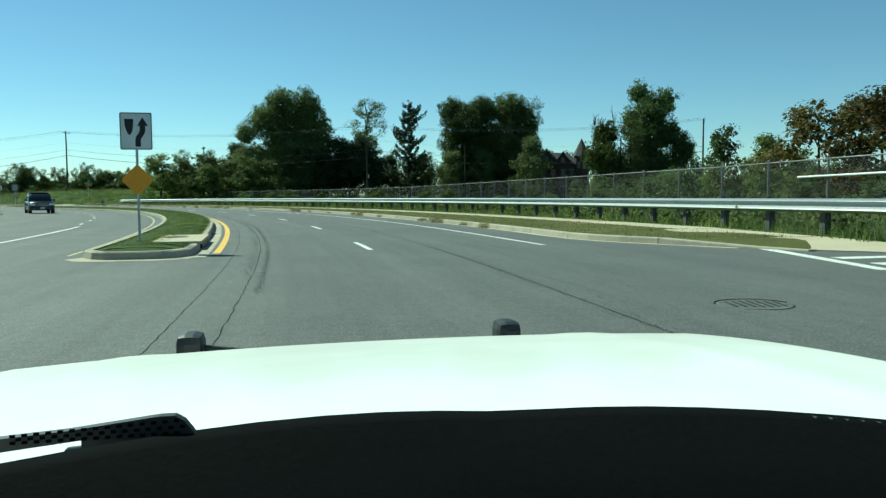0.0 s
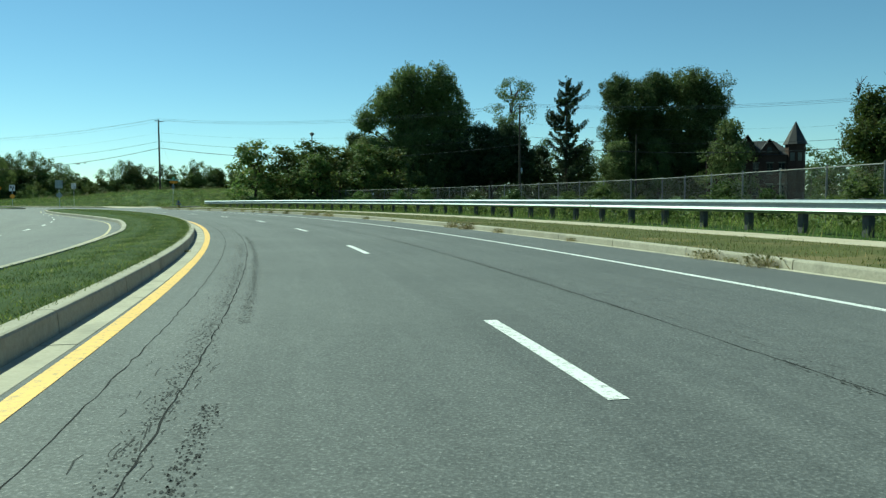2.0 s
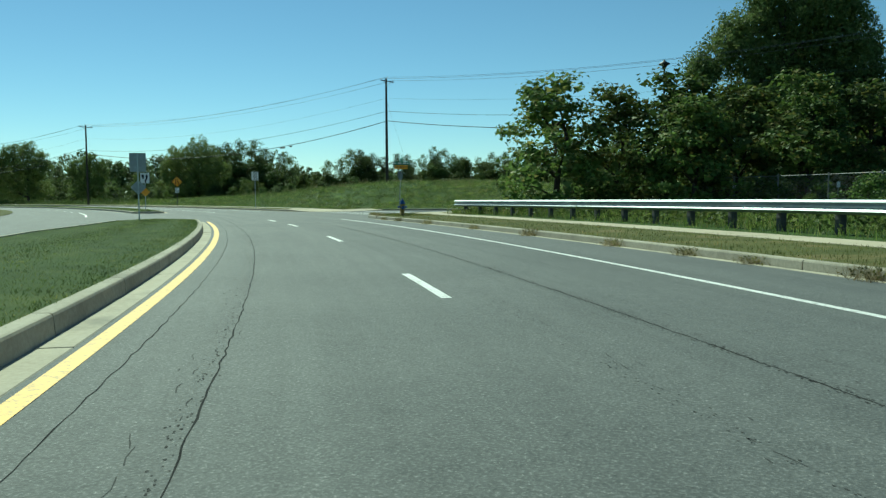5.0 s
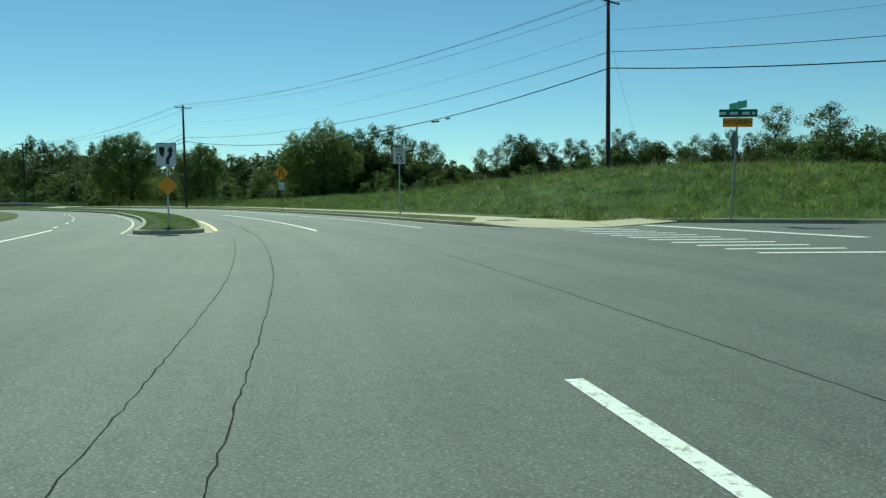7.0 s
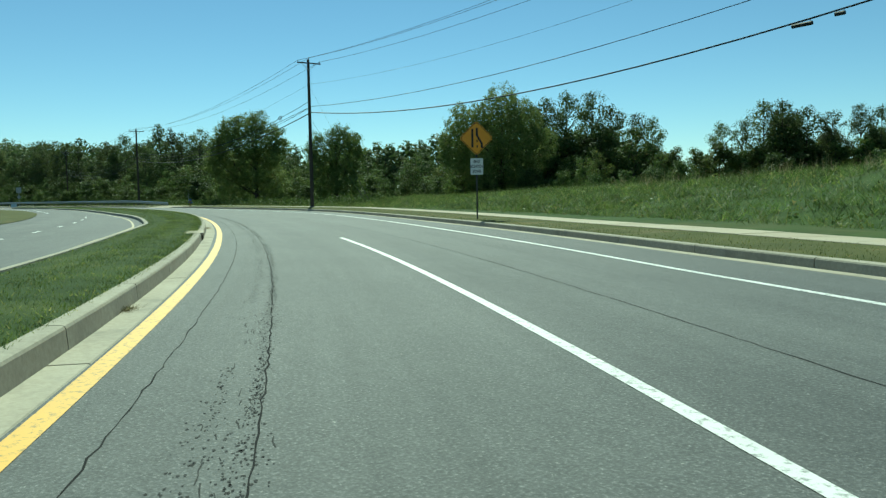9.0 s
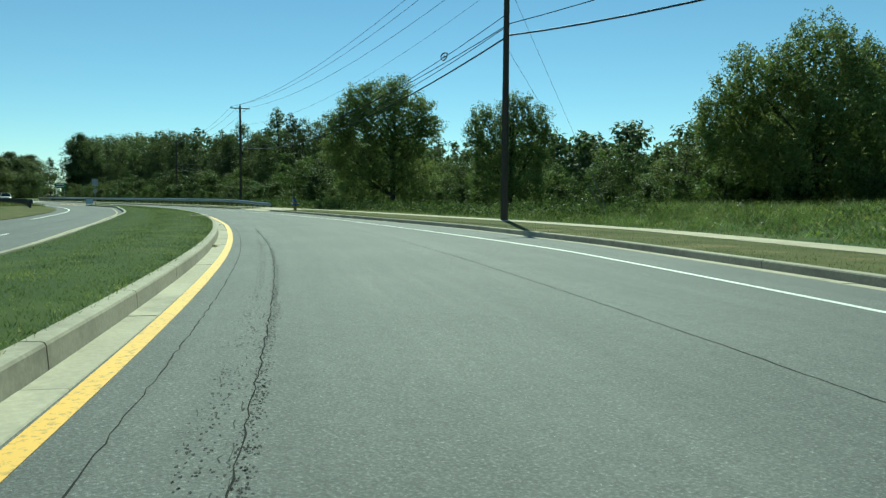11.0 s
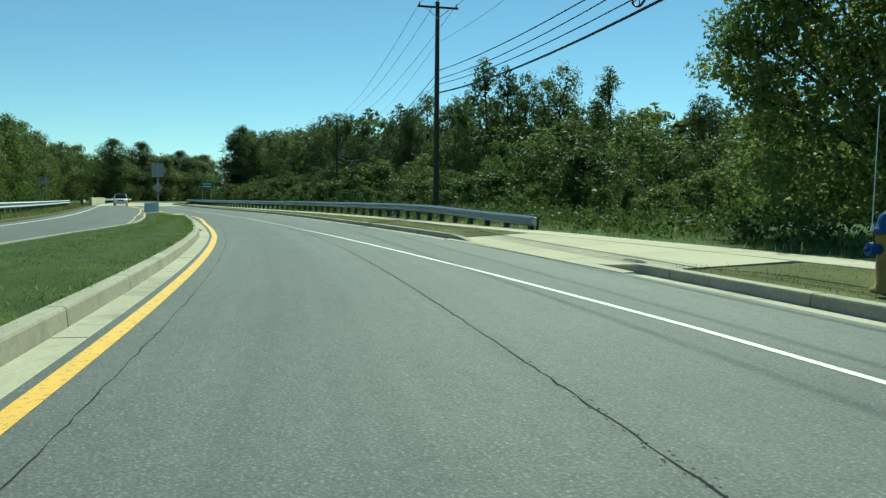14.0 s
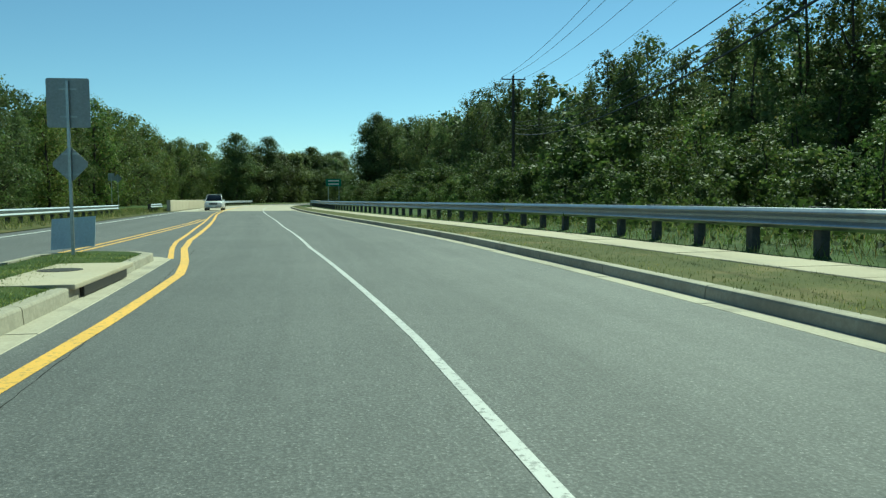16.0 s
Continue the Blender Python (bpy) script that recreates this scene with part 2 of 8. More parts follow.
def box_bm(bm, cx, cy, cz, sx, sy, sz, bev=0.0, rot=None):
    g = bmesh.ops.create_cube(bm, size=1.0)
    vs = g["verts"]
    bmesh.ops.scale(bm, vec=(sx, sy, sz), verts=vs)
    if bev:
        es = {e for v in vs for e in v.link_edges}
        r = bmesh.ops.bevel(bm, geom=list(es), offset=bev, segments=2, affect='EDGES', profile=0.6)
        vs = list({v for f in r["faces"] for v in f.verts} | {v for v in vs if v.is_valid})
    if rot:
        bmesh.ops.rotate(bm, cent=(0, 0, 0), matrix=rot, verts=vs)
    bmesh.ops.translate(bm, vec=(cx, cy, cz), verts=vs)
    return vs


def cyl_bm(bm, p, q, r1, r2, seg=10):
    """A tapered cylinder from p to q."""
    p, q = Vector(p), Vector(q)
    d = q - p
    rot = d.to_track_quat('Z', 'Y').to_matrix().to_4x4()
    g = bmesh.ops.create_cone(bm, cap_ends=True, segments=seg, radius1=r1, radius2=r2, depth=d.length,
                              matrix=Matrix.Translation((p + q) / 2) @ rot)
    return g["verts"]


def lathe_bm(bm, prof, seg=16):
    """A turned body round z from (radius, height) pairs."""
    rings = [[bm.verts.new((r * math.cos(2 * math.pi * k / seg), r * math.sin(2 * math.pi * k / seg), z)) for k in range(seg)] for r, z in prof]
    for a, b in zip(rings, rings[1:]):
        for k in range(seg):
            bm.faces.new((a[k], a[(k + 1) % seg], b[(k + 1) % seg], b[k]))
    bm.faces.new(rings[0][::-1])
    bm.faces.new(rings[-1])
    for f in bm.faces:
        f.smooth = True


def prism_bm(bm, outline, y0, y1):
    """An upright plate from an outline of (x, z), between y0 and y1."""
    a = [bm.verts.new((x, y0, z)) for x, z in outline]
    b = [bm.verts.new((x, y1, z)) for x, z in outline]
    bm.faces.new(a)
    bm.faces.new(b[::-1])
    for k in range(len(a)):
        bm.faces.new((a[k], b[k], b[(k + 1) % len(a)], a[(k + 1) % len(a)]))
    bmesh.ops.recalc_face_normals(bm, faces=bm.faces[:])


def tube(pts, radius, seg=5):
    """Vertices and faces of a thin tube through points."""
    vs, fs = [], []
    n = len(pts)
    for i, p in enumerate(pts):
        p = Vector(p)
        d = (Vector(pts[min(i + 1, n - 1)]) - Vector(pts[max(i - 1, 0)])).normalized()
        u = d.cross(Vector((0, 0, 1)))
        u = u.normalized() if u.length > 1e-3 else Vector((1, 0, 0))
        w = u.cross(d)
        r = radius[i] if isinstance(radius, (list, tuple)) else radius
        for k in range(seg):
            a = 2 * math.pi * k / seg
            vs.append(p + r * (math.cos(a) * u + math.sin(a) * w))
    for i in range(n - 1):
        for k in range(seg):
            k2 = (k + 1) % seg
            fs.append((i * seg + k, i * seg + k2, (i + 1) * seg + k2, (i + 1) * seg + k))
    return vs, fs


# ---------------------------------------------------------------- the road's line
ROAD = [(10.46, -59.08), (6.97, -39.39), (3.49, -19.69), (0.0, 0.0), (-3.94, 19.6), (-9.5, 38.81), (-17.01, 57.33),
        (-26.5, 74.93), (-37.9, 91.35), (-50.78, 106.64), (-65.01, 120.68), (-80.47, 133.36), (-97.07, 144.5),
        (-114.66, 154.01), (-132.93, 162.12), (-151.83, 168.66), (-171.1, 173.99), (-190.76, 177.63), (-210.66, 179.55),
        (-230.7, 180.2), (-250.7, 179.9), (-290.7, 178.7), (-335.0, 178.6), (-375.0, 181.5), (-412.0, 189.0), (-450.0, 202.0), (-490.0, 222.0), (-530.0, 250.0)]


def road_line():
    """Catmull-Rom through ROAD at one-metre steps, s = 0 at its fourth point."""
    p = np.array([ROAD[0]] + ROAD + [ROAD[-1]], float)
    p[0] = 2 * p[1] - p[2]
    p[-1] = 2 * p[-2] - p[-3]
    out = []
    for i in range(1, len(p) - 2):
        a, b, c, d = p[i - 1:i + 3]
        m1 = (c - a) * np.linalg.norm(c - b) / (np.linalg.norm(b - a) + np.linalg.norm(c - b))
        m2 = (d - b) * np.linalg.norm(c - b) / (np.linalg.norm(c - b) + np.linalg.norm(d - c))
        for u in np.arange(0, 1, 0.02):
            out.append((2 * u**3 - 3 * u**2 + 1) * b + (u**3 - 2 * u**2 + u) * m1 + (3 * u**2 - 2 * u**3) * c + (u**3 - u**2) * m2)
    out = np.array(out)
    s = np.r_[0, np.cumsum(np.linalg.norm(np.diff(out, axis=0), axis=1))]
    s -= s[np.argmin(np.linalg.norm(out, axis=1))]
    grid = np.arange(math.ceil(s[0]), math.floor(s[-1]) + 1.0)
    return grid, np.stack([np.interp(grid, s, out[:, k]) for k in (0, 1)], 1)


LINE_S, LINE_P = road_line()
LINE_T = np.gradient(LINE_P, axis=0)
LINE_T /= np.linalg.norm(LINE_T, axis=1)[:, None]


def at_road(s, d, z=0.0):
    """The place s metres along the road and d metres to its right."""
    p = [np.interp(s, LINE_S, LINE_P[:, k]) for k in (0, 1)]
    t = [np.interp(s, LINE_S, LINE_T[:, k]) for k in (0, 1)]
    return Vector((p[0] + d * t[1], p[1] - d * t[0], z))


def heading(s):
    """The road's yaw in degrees (0: +y, to the left positive)."""
    t = [np.interp(s, LINE_S, LINE_T[:, k]) for k in (0, 1)]
    return math.degrees(math.atan2(-t[0], t[1]))


def table(*pairs):
    xs, ys = zip(*pairs)
    return lambda s: float(np.interp(s, xs, ys))


YELLOW_D = table((17, -1.65), (60, -1.7), (100, -1.62), (133, -1.48), (158, -1.38), (190, -1.44), (222, -1.3), (240, -1.25), (250, -1.42), (268, -1.6), (287, -1.8), (300, -2.1), (308.8, -2.05), (313.5, -2.1), (315.9, -2.33), (320.4, -2.9), (324.6, -3.2), (339.5, -3.55), (366, -4.3), (395, -4.7), (640, -4.7))
EDGE_D = table((17, 6.05), (35, 5.9), (57, 5.65), (85, 5.55), (134, 5.55), (158, 6.0), (166, 5.98), (178, 5.55), (192, 5.7), (222, 6.4), (227, 6.15), (240, 5.4), (250, 4.9), (258, 4.2), (268, 3.58), (277, 2.7), (283, 2.15), (291, 1.55), (300, 1.05), (307, 0.82), (320, 0.15), (335, -0.2), (380, -0.5), (640, -0.5))
KERB_R = table((-60, 7.6), (-2, 7.6), (14.0, 10.8), (15.4, 9.98), (17.2, 8.93), (19, 7.98), (20.5, 7.74), (24, 7.8), (60, 7.65), (95, 8.0), (115, 7.6), (133, 7.3), (155.6, 9.7), (156.4, 9.05), (158.3, 8.3), (160.4, 7.95), (166, 7.75), (180, 7.3), (200, 7.5), (224, 8.25), (235, 7.9), (245, 6.9), (253, 6.15), (261, 5.85), (270, 5.6), (282, 5.25), (291, 4.92), (300, 4.6), (310, 4.5), (322, 4.35), (345, 3.6), (380, 3.1), (640, 3.1))
WALK_D = table((17, 11.9), (22, 11.6), (40, 11.25), (60, 11.1), (90, 11.0), (138, 10.9), (158, 10.5), (167, 10.05), (180, 9.7), (190, 9.6), (210, 10.6), (229, 11.9), (240, 11.2), (247, 10.4), (262, 9.35), (280, 8.0), (291, 7.3), (310, 6.6), (322, 6.2), (345, 5.3), (380, 4.6), (640, 4.4))
MED_R = table((16, -2.08), (30, -2.16), (54, -2.04), (81, -2.11), (133, -1.95), (158, -1.8), (175, -1.81), (190, -1.9), (222, -1.66), (231, -1.63), (240, -1.66), (258, -1.92), (268, -2.08), (287, -2.25), (300, -2.6), (318, -3.05))
MED_L = table((16, -4.25), (65, -4.5), (80, -5.2), (95, -6.7), (107, -7.6), (120, -7.4), (134, -5.6), (158, -4.2), (192, -4.5), (203, -4.3), (216, -5.0), (235, -6.2), (252, -6.7), (275, -6.4), (285, -6.0), (296, -5.0), (318, -5.3))
OUT_L = table((-60, -14.8), (110, -14.5), (160, -13.0), (190, -11.8), (220, -11.4), (260, -11.6), (300, -10.9), (330, -10.6), (380, -9.6), (640, -9.6))
FADE = 0.004


def lane_uv(me, s0, s1, funs):
    """Texture places in metres: across and along the road."""
    uv = me.uv_layers.new(name="lane")
    m = len(funs)
    n = len(me.vertices) // m
    co = [(funs[i % m](s0 + (s1 - s0) * (i // m) / (n - 1))[0], s0 + (s1 - s0) * (i // m) / (n - 1)) for i in range(len(me.vertices))]
    for lp in me.loops:
        uv.data[lp.index].uv = co[lp.vertex_index]
    return me


def ribbon(name, s0, s1, dfun, width, z, mat, step=1.0, wob=0.0, seed=0):
    """A flat strip along the road."""
    rnd = random.Random(seed)
    n = max(2, int((s1 - s0) / step) + 1)
    vs, fs = [], []
    for i in range(n):
        s = s0 + (s1 - s0) * i / (n - 1)
        d = dfun(s) + (rnd.uniform(-wob, wob) if wob else 0)
        w = width * (rnd.uniform(0.5, 1.4) if wob else 1)
        vs += [at_road(s, d - w / 2, z), at_road(s, d + w / 2, z)]
    for i in range(n - 1):
        fs.append((2 * i, 2 * i + 1, 2 * i + 3, 2 * i + 2))
    return mesh_of(name, vs, fs, mat)


def strip(name, s0, s1, funs, mat, step=1.0):
    """A surface along the road through the lines (offset, height) that funs give at each s."""
    n = max(2, int(round((s1 - s0) / step)) + 1)
    vs, fs, m = [], [], len(funs)
    for i in range(n):
        s = s0 + (s1 - s0) * i / (n - 1)
        for f in funs:
            d, z = f(s)
            vs.append(at_road(s, d, z))
    for i in range(n - 1):
        for k in range(m - 1):
            fs.append((i * m + k, i * m + k + 1, (i + 1) * m + k + 1, (i + 1) * m + k))
    return mesh_of(name, vs, fs, mat)


def sweep(name, s0, s1, dfun, profile, mat, step=1.0, side=1, zoff=0.0):
    """A closed profile of (offset, height) swept along the road, with end caps."""
    n = max(2, int(round((s1 - s0) / step)) + 1)
    vs, fs, m = [], [], len(profile)
    for i in range(n):
        s = s0 + (s1 - s0) * i / (n - 1)
        z0 = zoff(s) if callable(zoff) else zoff
        for o, z in profile:
            vs.append(at_road(s, dfun(s) + side * o, z + z0))
    for i in range(n - 1):
        for k in range(m):
            k2 = (k + 1) % m
            q = (i * m + k, i * m + k2, (i + 1) * m + k2, (i + 1) * m + k)
            fs.append(q if side > 0 else q[::-1])
    fs.append(tuple(range(m)))
    fs.append(tuple((n - 1) * m + k for k in range(m))[::-1])
    me = mesh_of(name, vs, fs, mat)
    bm = bmesh.new()
    bm.from_mesh(me)
    bmesh.ops.recalc_face_normals(bm, faces=bm.faces[:])
    bm.to_mesh(me)
    bm.free()
    return me


# ---------------------------------------------------------------- ground
MOUND = table((139, 0), (146, 0.6), (151, 1.05), (158, 1.45), (162, 1.95), (168, 2.5), (174, 2.65), (179, 2.42), (183, 2.25), (187, 2.08), (190, 2.0), (193, 1.75), (197, 1.75), (201, 1.5), (206, 1.3), (215, 1.1), (225, 1.0), (245, 0.4), (270, 0.0))


def ground_height(x, y):
    """Height of the land: level under the road, a grassy mound beside the junction."""
    p = np.array([x, y])
    dist = np.hypot(*(LINE_P - p).T)
    i = int(dist.argmin())
    t = LINE_T[i]
    v = p - LINE_P[i]
    d = v[0] * t[1] - v[1] * t[0]
    d = math.copysign(dist[i], d)
    s = LINE_S[i]
    street = abs((y - 142.5) - (x + 40) * 0.03) < 5.2 and x > -71.5
    wob = 0.3 * noise.noise(Vector((x * 0.06, y * 0.06, 0))) + 0.22 * noise.noise(Vector((x * 0.21, y * 0.21, 3)))
    if d >= 0:
        k = min(1.0, max(0.0, (d - 13.2) / 3.0))
        base = -0.07 + k * (0.22 + max(0.0, wob * min(1, (d - 14) / 6)))
        up = MOUND(s)
        foot = 12.4 if s > 158 else 14.0
        r = min(1.0, max(0.0, (d - foot) / 14.0))
        if s < 185 and y > 138:
            r = min(r, max(0.0, (y - 146.9 - (x + 40) * 0.03) / 15.0))
        r = r * r * (3 - 2 * r)
        far = 1.0 - 0.5 * min(1.0, max(0.0, (d - 45) / 40))
        h = base + up * r * far * (1 + 0.35 * wob)
        if street:
            h = min(h, -0.07)
        if y < 139 and x > -58 and s < 152:
            h = min(h, base)
        return h
    k = min(1.0, max(0.0, (-d - 13.0) / 4.0))
    return -0.07 + k * (0.2 + max(0.0, wob))


def axis(lo, hi, step, far):
    a = list(np.arange(lo, hi + 0.1, step))
    g, x = step, hi
    while x < far:
        g *= 1.35
        x += g
        a.append(x)
    g, x = step, lo
    while x > -far:
        g *= 1.35
        x -= g
        a.insert(0, x)
    return a


def build_ground():
    xs, ys = axis(-520, 90, 2.5, 3500), axis(-60, 320, 2.5, 3500)
    vs = [(x, y, ground_height(x, y)) for y in ys for x in xs]
    n = len(xs)
    fs = [(j * n + i, j * n + i + 1, (j + 1) * n + i + 1, (j + 1) * n + i) for j in range(len(ys) - 1) for i in range(n - 1)]
    ob = new("ground", mesh_of("ground", vs, fs, MEADOW, True))
    return tagged(ob, "rough grassy land with a low mound beside the junction", "ground", kind="structure")


build_ground()
LANES = [lambda s: (OUT_L(s), 0.0), lambda s: (-8, 0.0), lambda s: (-3, 0.0), lambda s: (0, 0.0), lambda s: (4, 0.0), lambda s: (KERB_R(s) + 0.02, 0.0)]
road = tagged(new("road", lane_uv(strip("road", -60, 560, LANES, ASPHALT), -60, 560, LANES)),
              "worn grey asphalt road with long tar seams", "road", kind="structure")


def side_street():
    """The street that leaves to the right across the road's edge, with rounded corners."""
    vs = [at_road(133.2, 7.2, 0), at_road(136.5, 7.9, 0), (-57.0, 126.8, 0), (-57.2, 131.0, 0), (-55.0, 136.2, 0), (-48.0, 138.0, 0), (0, 139.5, 0), (80, 142, 0),
          (80, 150.5, 0), (0, 148.0, 0), (-45, 146.8, 0), (-62, 146.6, 0), (-69.0, 146.2, 0), (-71.8, 144.2, 0), at_road(157.5, 10.2, 0), at_road(158.2, 7.8, 0)]
    ob = new("side_street", mesh_of("side_street", [(v[0], v[1], -0.006) for v in vs], [tuple(range(len(vs)))], ASPHALT))
    tagged(ob, "grey asphalt side street leaving at the junction", "road", kind="structure")
    vs = [at_road(17.0, 7.3, 0), at_road(15.5, 9.8, 0), at_road(14.5, 15, 0), at_road(12, 40, 0), at_road(-2, 40, 0), at_road(-3, 15, 0), at_road(-5, 7.3, 0)]
    ob = new("side_street", mesh_of("side_street", [(v[0], v[1], -0.006) for v in vs], [tuple(range(len(vs)))[::-1]], ASPHALT))
    tagged(ob, "grey asphalt side street mouth with striped crossing", "road", kind="structure")


side_street()

# painted lines
tagged(new("yellow_line", ribbon("yellow_line", 17.5, 133, YELLOW_D, 0.16, FADE, YELLOW)), "solid yellow edge line along the median", "road marking", kind="structure")
tagged(new("yellow_line", ribbon("yellow_line", 160.2, 550, YELLOW_D, 0.16, FADE, YELLOW)), "solid yellow line along the median", "road marking", kind="structure")
tagged(new("yellow_line", ribbon("yellow_line", 317, 550, table((317, -2.75), (320.5, -3.2), (323.8, -3.5), (334, -3.85), (366, -4.65), (395, -5.0), (640, -5.0)), 0.12, FADE, YELLOW)), "second yellow line of the centre pair", "road marking", kind="structure")
tagged(new("yellow_line", ribbon("yellow_line", 318, 350, table((318, -5.3), (327.8, -5.0), (342.6, -4.45), (350, -4.35)), 0.12, FADE, YELLOW)), "yellow line converging ahead of the median nose", "road marking", kind="structure")
tagged(new("yellow_line", ribbon("yellow_line", 318, 350, table((318, -5.62), (327.8, -5.32), (342.6, -4.8), (350, -4.65)), 0.12, FADE, YELLOW)), "yellow line converging ahead of the median nose", "road marking", kind="structure")
for a, b, w, paint in ((18, 134.2, 0.125, WHITE), (158.2, 262, 0.12, WHITE), (262, 290, 0.09, WHITE), (290, 550, 0.085, WORN_WHITE)):
    tagged(new("edge_line", ribbon("edge_line", a, b, EDGE_D, w, FADE, paint)), "solid white line along the outer lane", "road marking", kind="structure")
tagged(new("lane_line", ribbon("lane_line", 158.1, 189.5, lambda s: 2.05 - (s - 158) * 0.006, 0.115, FADE, WHITE)), "solid white lane line after the junction", "road marking", kind="structure")
for a, b in ((-60, 37), (148, 166)):
    tagged(new("oncoming_line", ribbon("oncoming_line", a, b, lambda s: -7.7, 0.13, FADE, WHITE)), "solid white lane line of the oncoming side", "road marking", kind="structure")
tagged(new("oncoming_line", ribbon("oncoming_line", 250, 550, lambda s: OUT_L(s) + 1.0, 0.13, FADE, WHITE)), "white edge line of the oncoming side", "road marking", kind="structure")
for s in (17.6, 29.5, 41.35, 53.45, 65.25, 77.2, 89.2, 101.0, 113.0, 124.4, 131.8):
    tagged(new("lane_dash", ribbon("lane_dash", s, s + 2.95, lambda q: 1.74, 0.13, FADE, WHITE)), "short white lane dash", "road marking", "lane dashes", "structure")
for k in range(12):
    s = 40 + k * 6.2
    tagged(new("oncoming_dash", ribbon("oncoming_dash", s, s + 1.6, lambda q: -8.0 - 0.008 * (q - 40), 0.12, FADE, WHITE)), "short white dash on the oncoming side", "road marking", "oncoming dashes", "structure")
for k in range(11):
    s = 169 + k * 6.2
    tagged(new("oncoming_dash", ribbon("oncoming_dash", s, s + 1.6, lambda q: -8.0, 0.12, FADE, WHITE)), "short white dash on the oncoming side", "road marking", "oncoming dashes", "structure")

tagged(new("bridge_deck", ribbon("bridge_deck", 385, 470, lambda s: (OUT_L(s) + KERB_R(s)) / 2, 12.4, 0.0015, GUTTER)), "pale concrete deck of the bridge", "road", kind="structure")

# tar seams and worn wheel tracks: one strong seam with thin broken companions
SEAMS = ((-10, 320, table((-10, -1.22), (30, -1.28), (60, -1.2), (90, -1.26), (125, -1.2), (142, -0.9), (160, -1.0), (185, -0.98), (240, -1.0), (262, -1.2), (300, -1.6), (320, -2.6)), 0.009),
         (-10, 233, table((-10, -0.75), (20, -0.72), (40, -0.78), (70, -0.66), (95, -0.55), (125, -0.6), (142, -0.22), (165, -0.2), (185, -0.36), (250, -0.3)), 0.011),
         (-10, 301, table((-10, 3.15), (40, 3.3), (90, 3.2), (180, 3.35), (235, 3.4), (246, 2.7), (258, 1.75), (268, 1.53), (288, 1.25), (296, 1.12), (302, 0.93)), 0.013))
for n0, (a, b, f, w) in enumerate(SEAMS):
    tagged(new("tar_seam", ribbon("tar_seam", a, b, f, w, 0.002, TAR, 0.16, 0.013, n0)), "dark uneven tar seam in the asphalt", "tar seam", "tar seams", "structure")


def crumbled(name, a, b, dfun, spread, count, seed):
    """Short ravelled cracks beside a seam."""
    rnd = random.Random(seed)
    vs, fs = [], []
    for _ in range(count):
        s0 = rnd.uniform(a, b)
        d0 = dfun(s0) + rnd.gauss(0, spread)
        n0 = rnd.randint(2, 4)
        for k in range(n0):
            w = rnd.uniform(0.0015, 0.005)
            d0 += rnd.uniform(-0.02, 0.02)
            vs += [at_road(s0, d0 - w, 0.0016), at_road(s0, d0 + w, 0.0016)]
            if k:
                i0 = len(vs) - 4
                fs.append((i0, i0 + 1, i0 + 3, i0 + 2))
            s0 += rnd.uniform(0.03, 0.11)
    tagged(new(name, mesh_of(name, vs, fs, TAR_ROUGH)), "ravelled cracks in the worn asphalt", "cracks", kind="stuff")


crumbled("fine_cracks", 12, 62, lambda s: -0.85, 0.09, 620, 11)
crumbled("fine_cracks", 62, 132, lambda s: -0.75, 0.1, 260, 12)
crumbled("fine_cracks", 166, 242, lambda s: -0.42, 0.11, 620, 13)
crumbled("fine_cracks", 5, 133, lambda s: 3.5, 0.2, 600, 14)
crumbled("fine_cracks", 60, 132, lambda s: 2.15, 0.1, 200, 15)

def ravelled(a, b, dfun, spread, per_metre, seed):
    """Pits where stones have broken out along a worn seam."""
    rnd = random.Random(seed)
    vs, fs = [], []
    for _ in range(int((b - a) * per_metre)):
        s0 = rnd.uniform(a, b)
        if noise.noise(Vector((s0 * 0.22, seed, 0))) < -0.22:
            continue
        d0 = dfun(s0) + rnd.gauss(0, spread) * (0.7 + 0.6 * noise.noise(Vector((s0 * 0.5, seed, 4))))
        r = rnd.uniform(0.003, 0.01)
        i0 = len(vs)
        for k in range(5):
            t = 2 * math.pi * k / 5 + rnd.uniform(-0.4, 0.4)
            vs.append(at_road(s0 + 1.9 * r * math.sin(t) * rnd.uniform(0.6, 1.3), d0 + r * math.cos(t) * rnd.uniform(0.6, 1.3), 0.0018))
        fs.append(tuple(range(i0, i0 + 5)))
    tagged(new("ravelled_seam", mesh_of("ravelled_seam", vs, fs, TAR_ROUGH)), "pitted asphalt where stones broke out along a seam", "cracks", kind="stuff")


ravelled(10, 62, lambda s: -0.56, 0.055, 170, 1)
ravelled(10, 58, lambda s: -0.82, 0.075, 110, 2)
ravelled(62, 132, lambda s: -0.62, 0.05, 26, 3)
ravelled(158, 236, lambda s: -0.3, 0.05, 120, 4)
ravelled(160, 230, lambda s: -0.52, 0.075, 60, 5)
ravelled(-5, 133, lambda s: SEAMS[2][2](s), 0.07, 90, 6)
ravelled(60, 132, lambda s: 2.15, 0.08, 18, 7)
ravelled(238, 301, lambda s: SEAMS[2][2](s), 0.04, 26, 8)

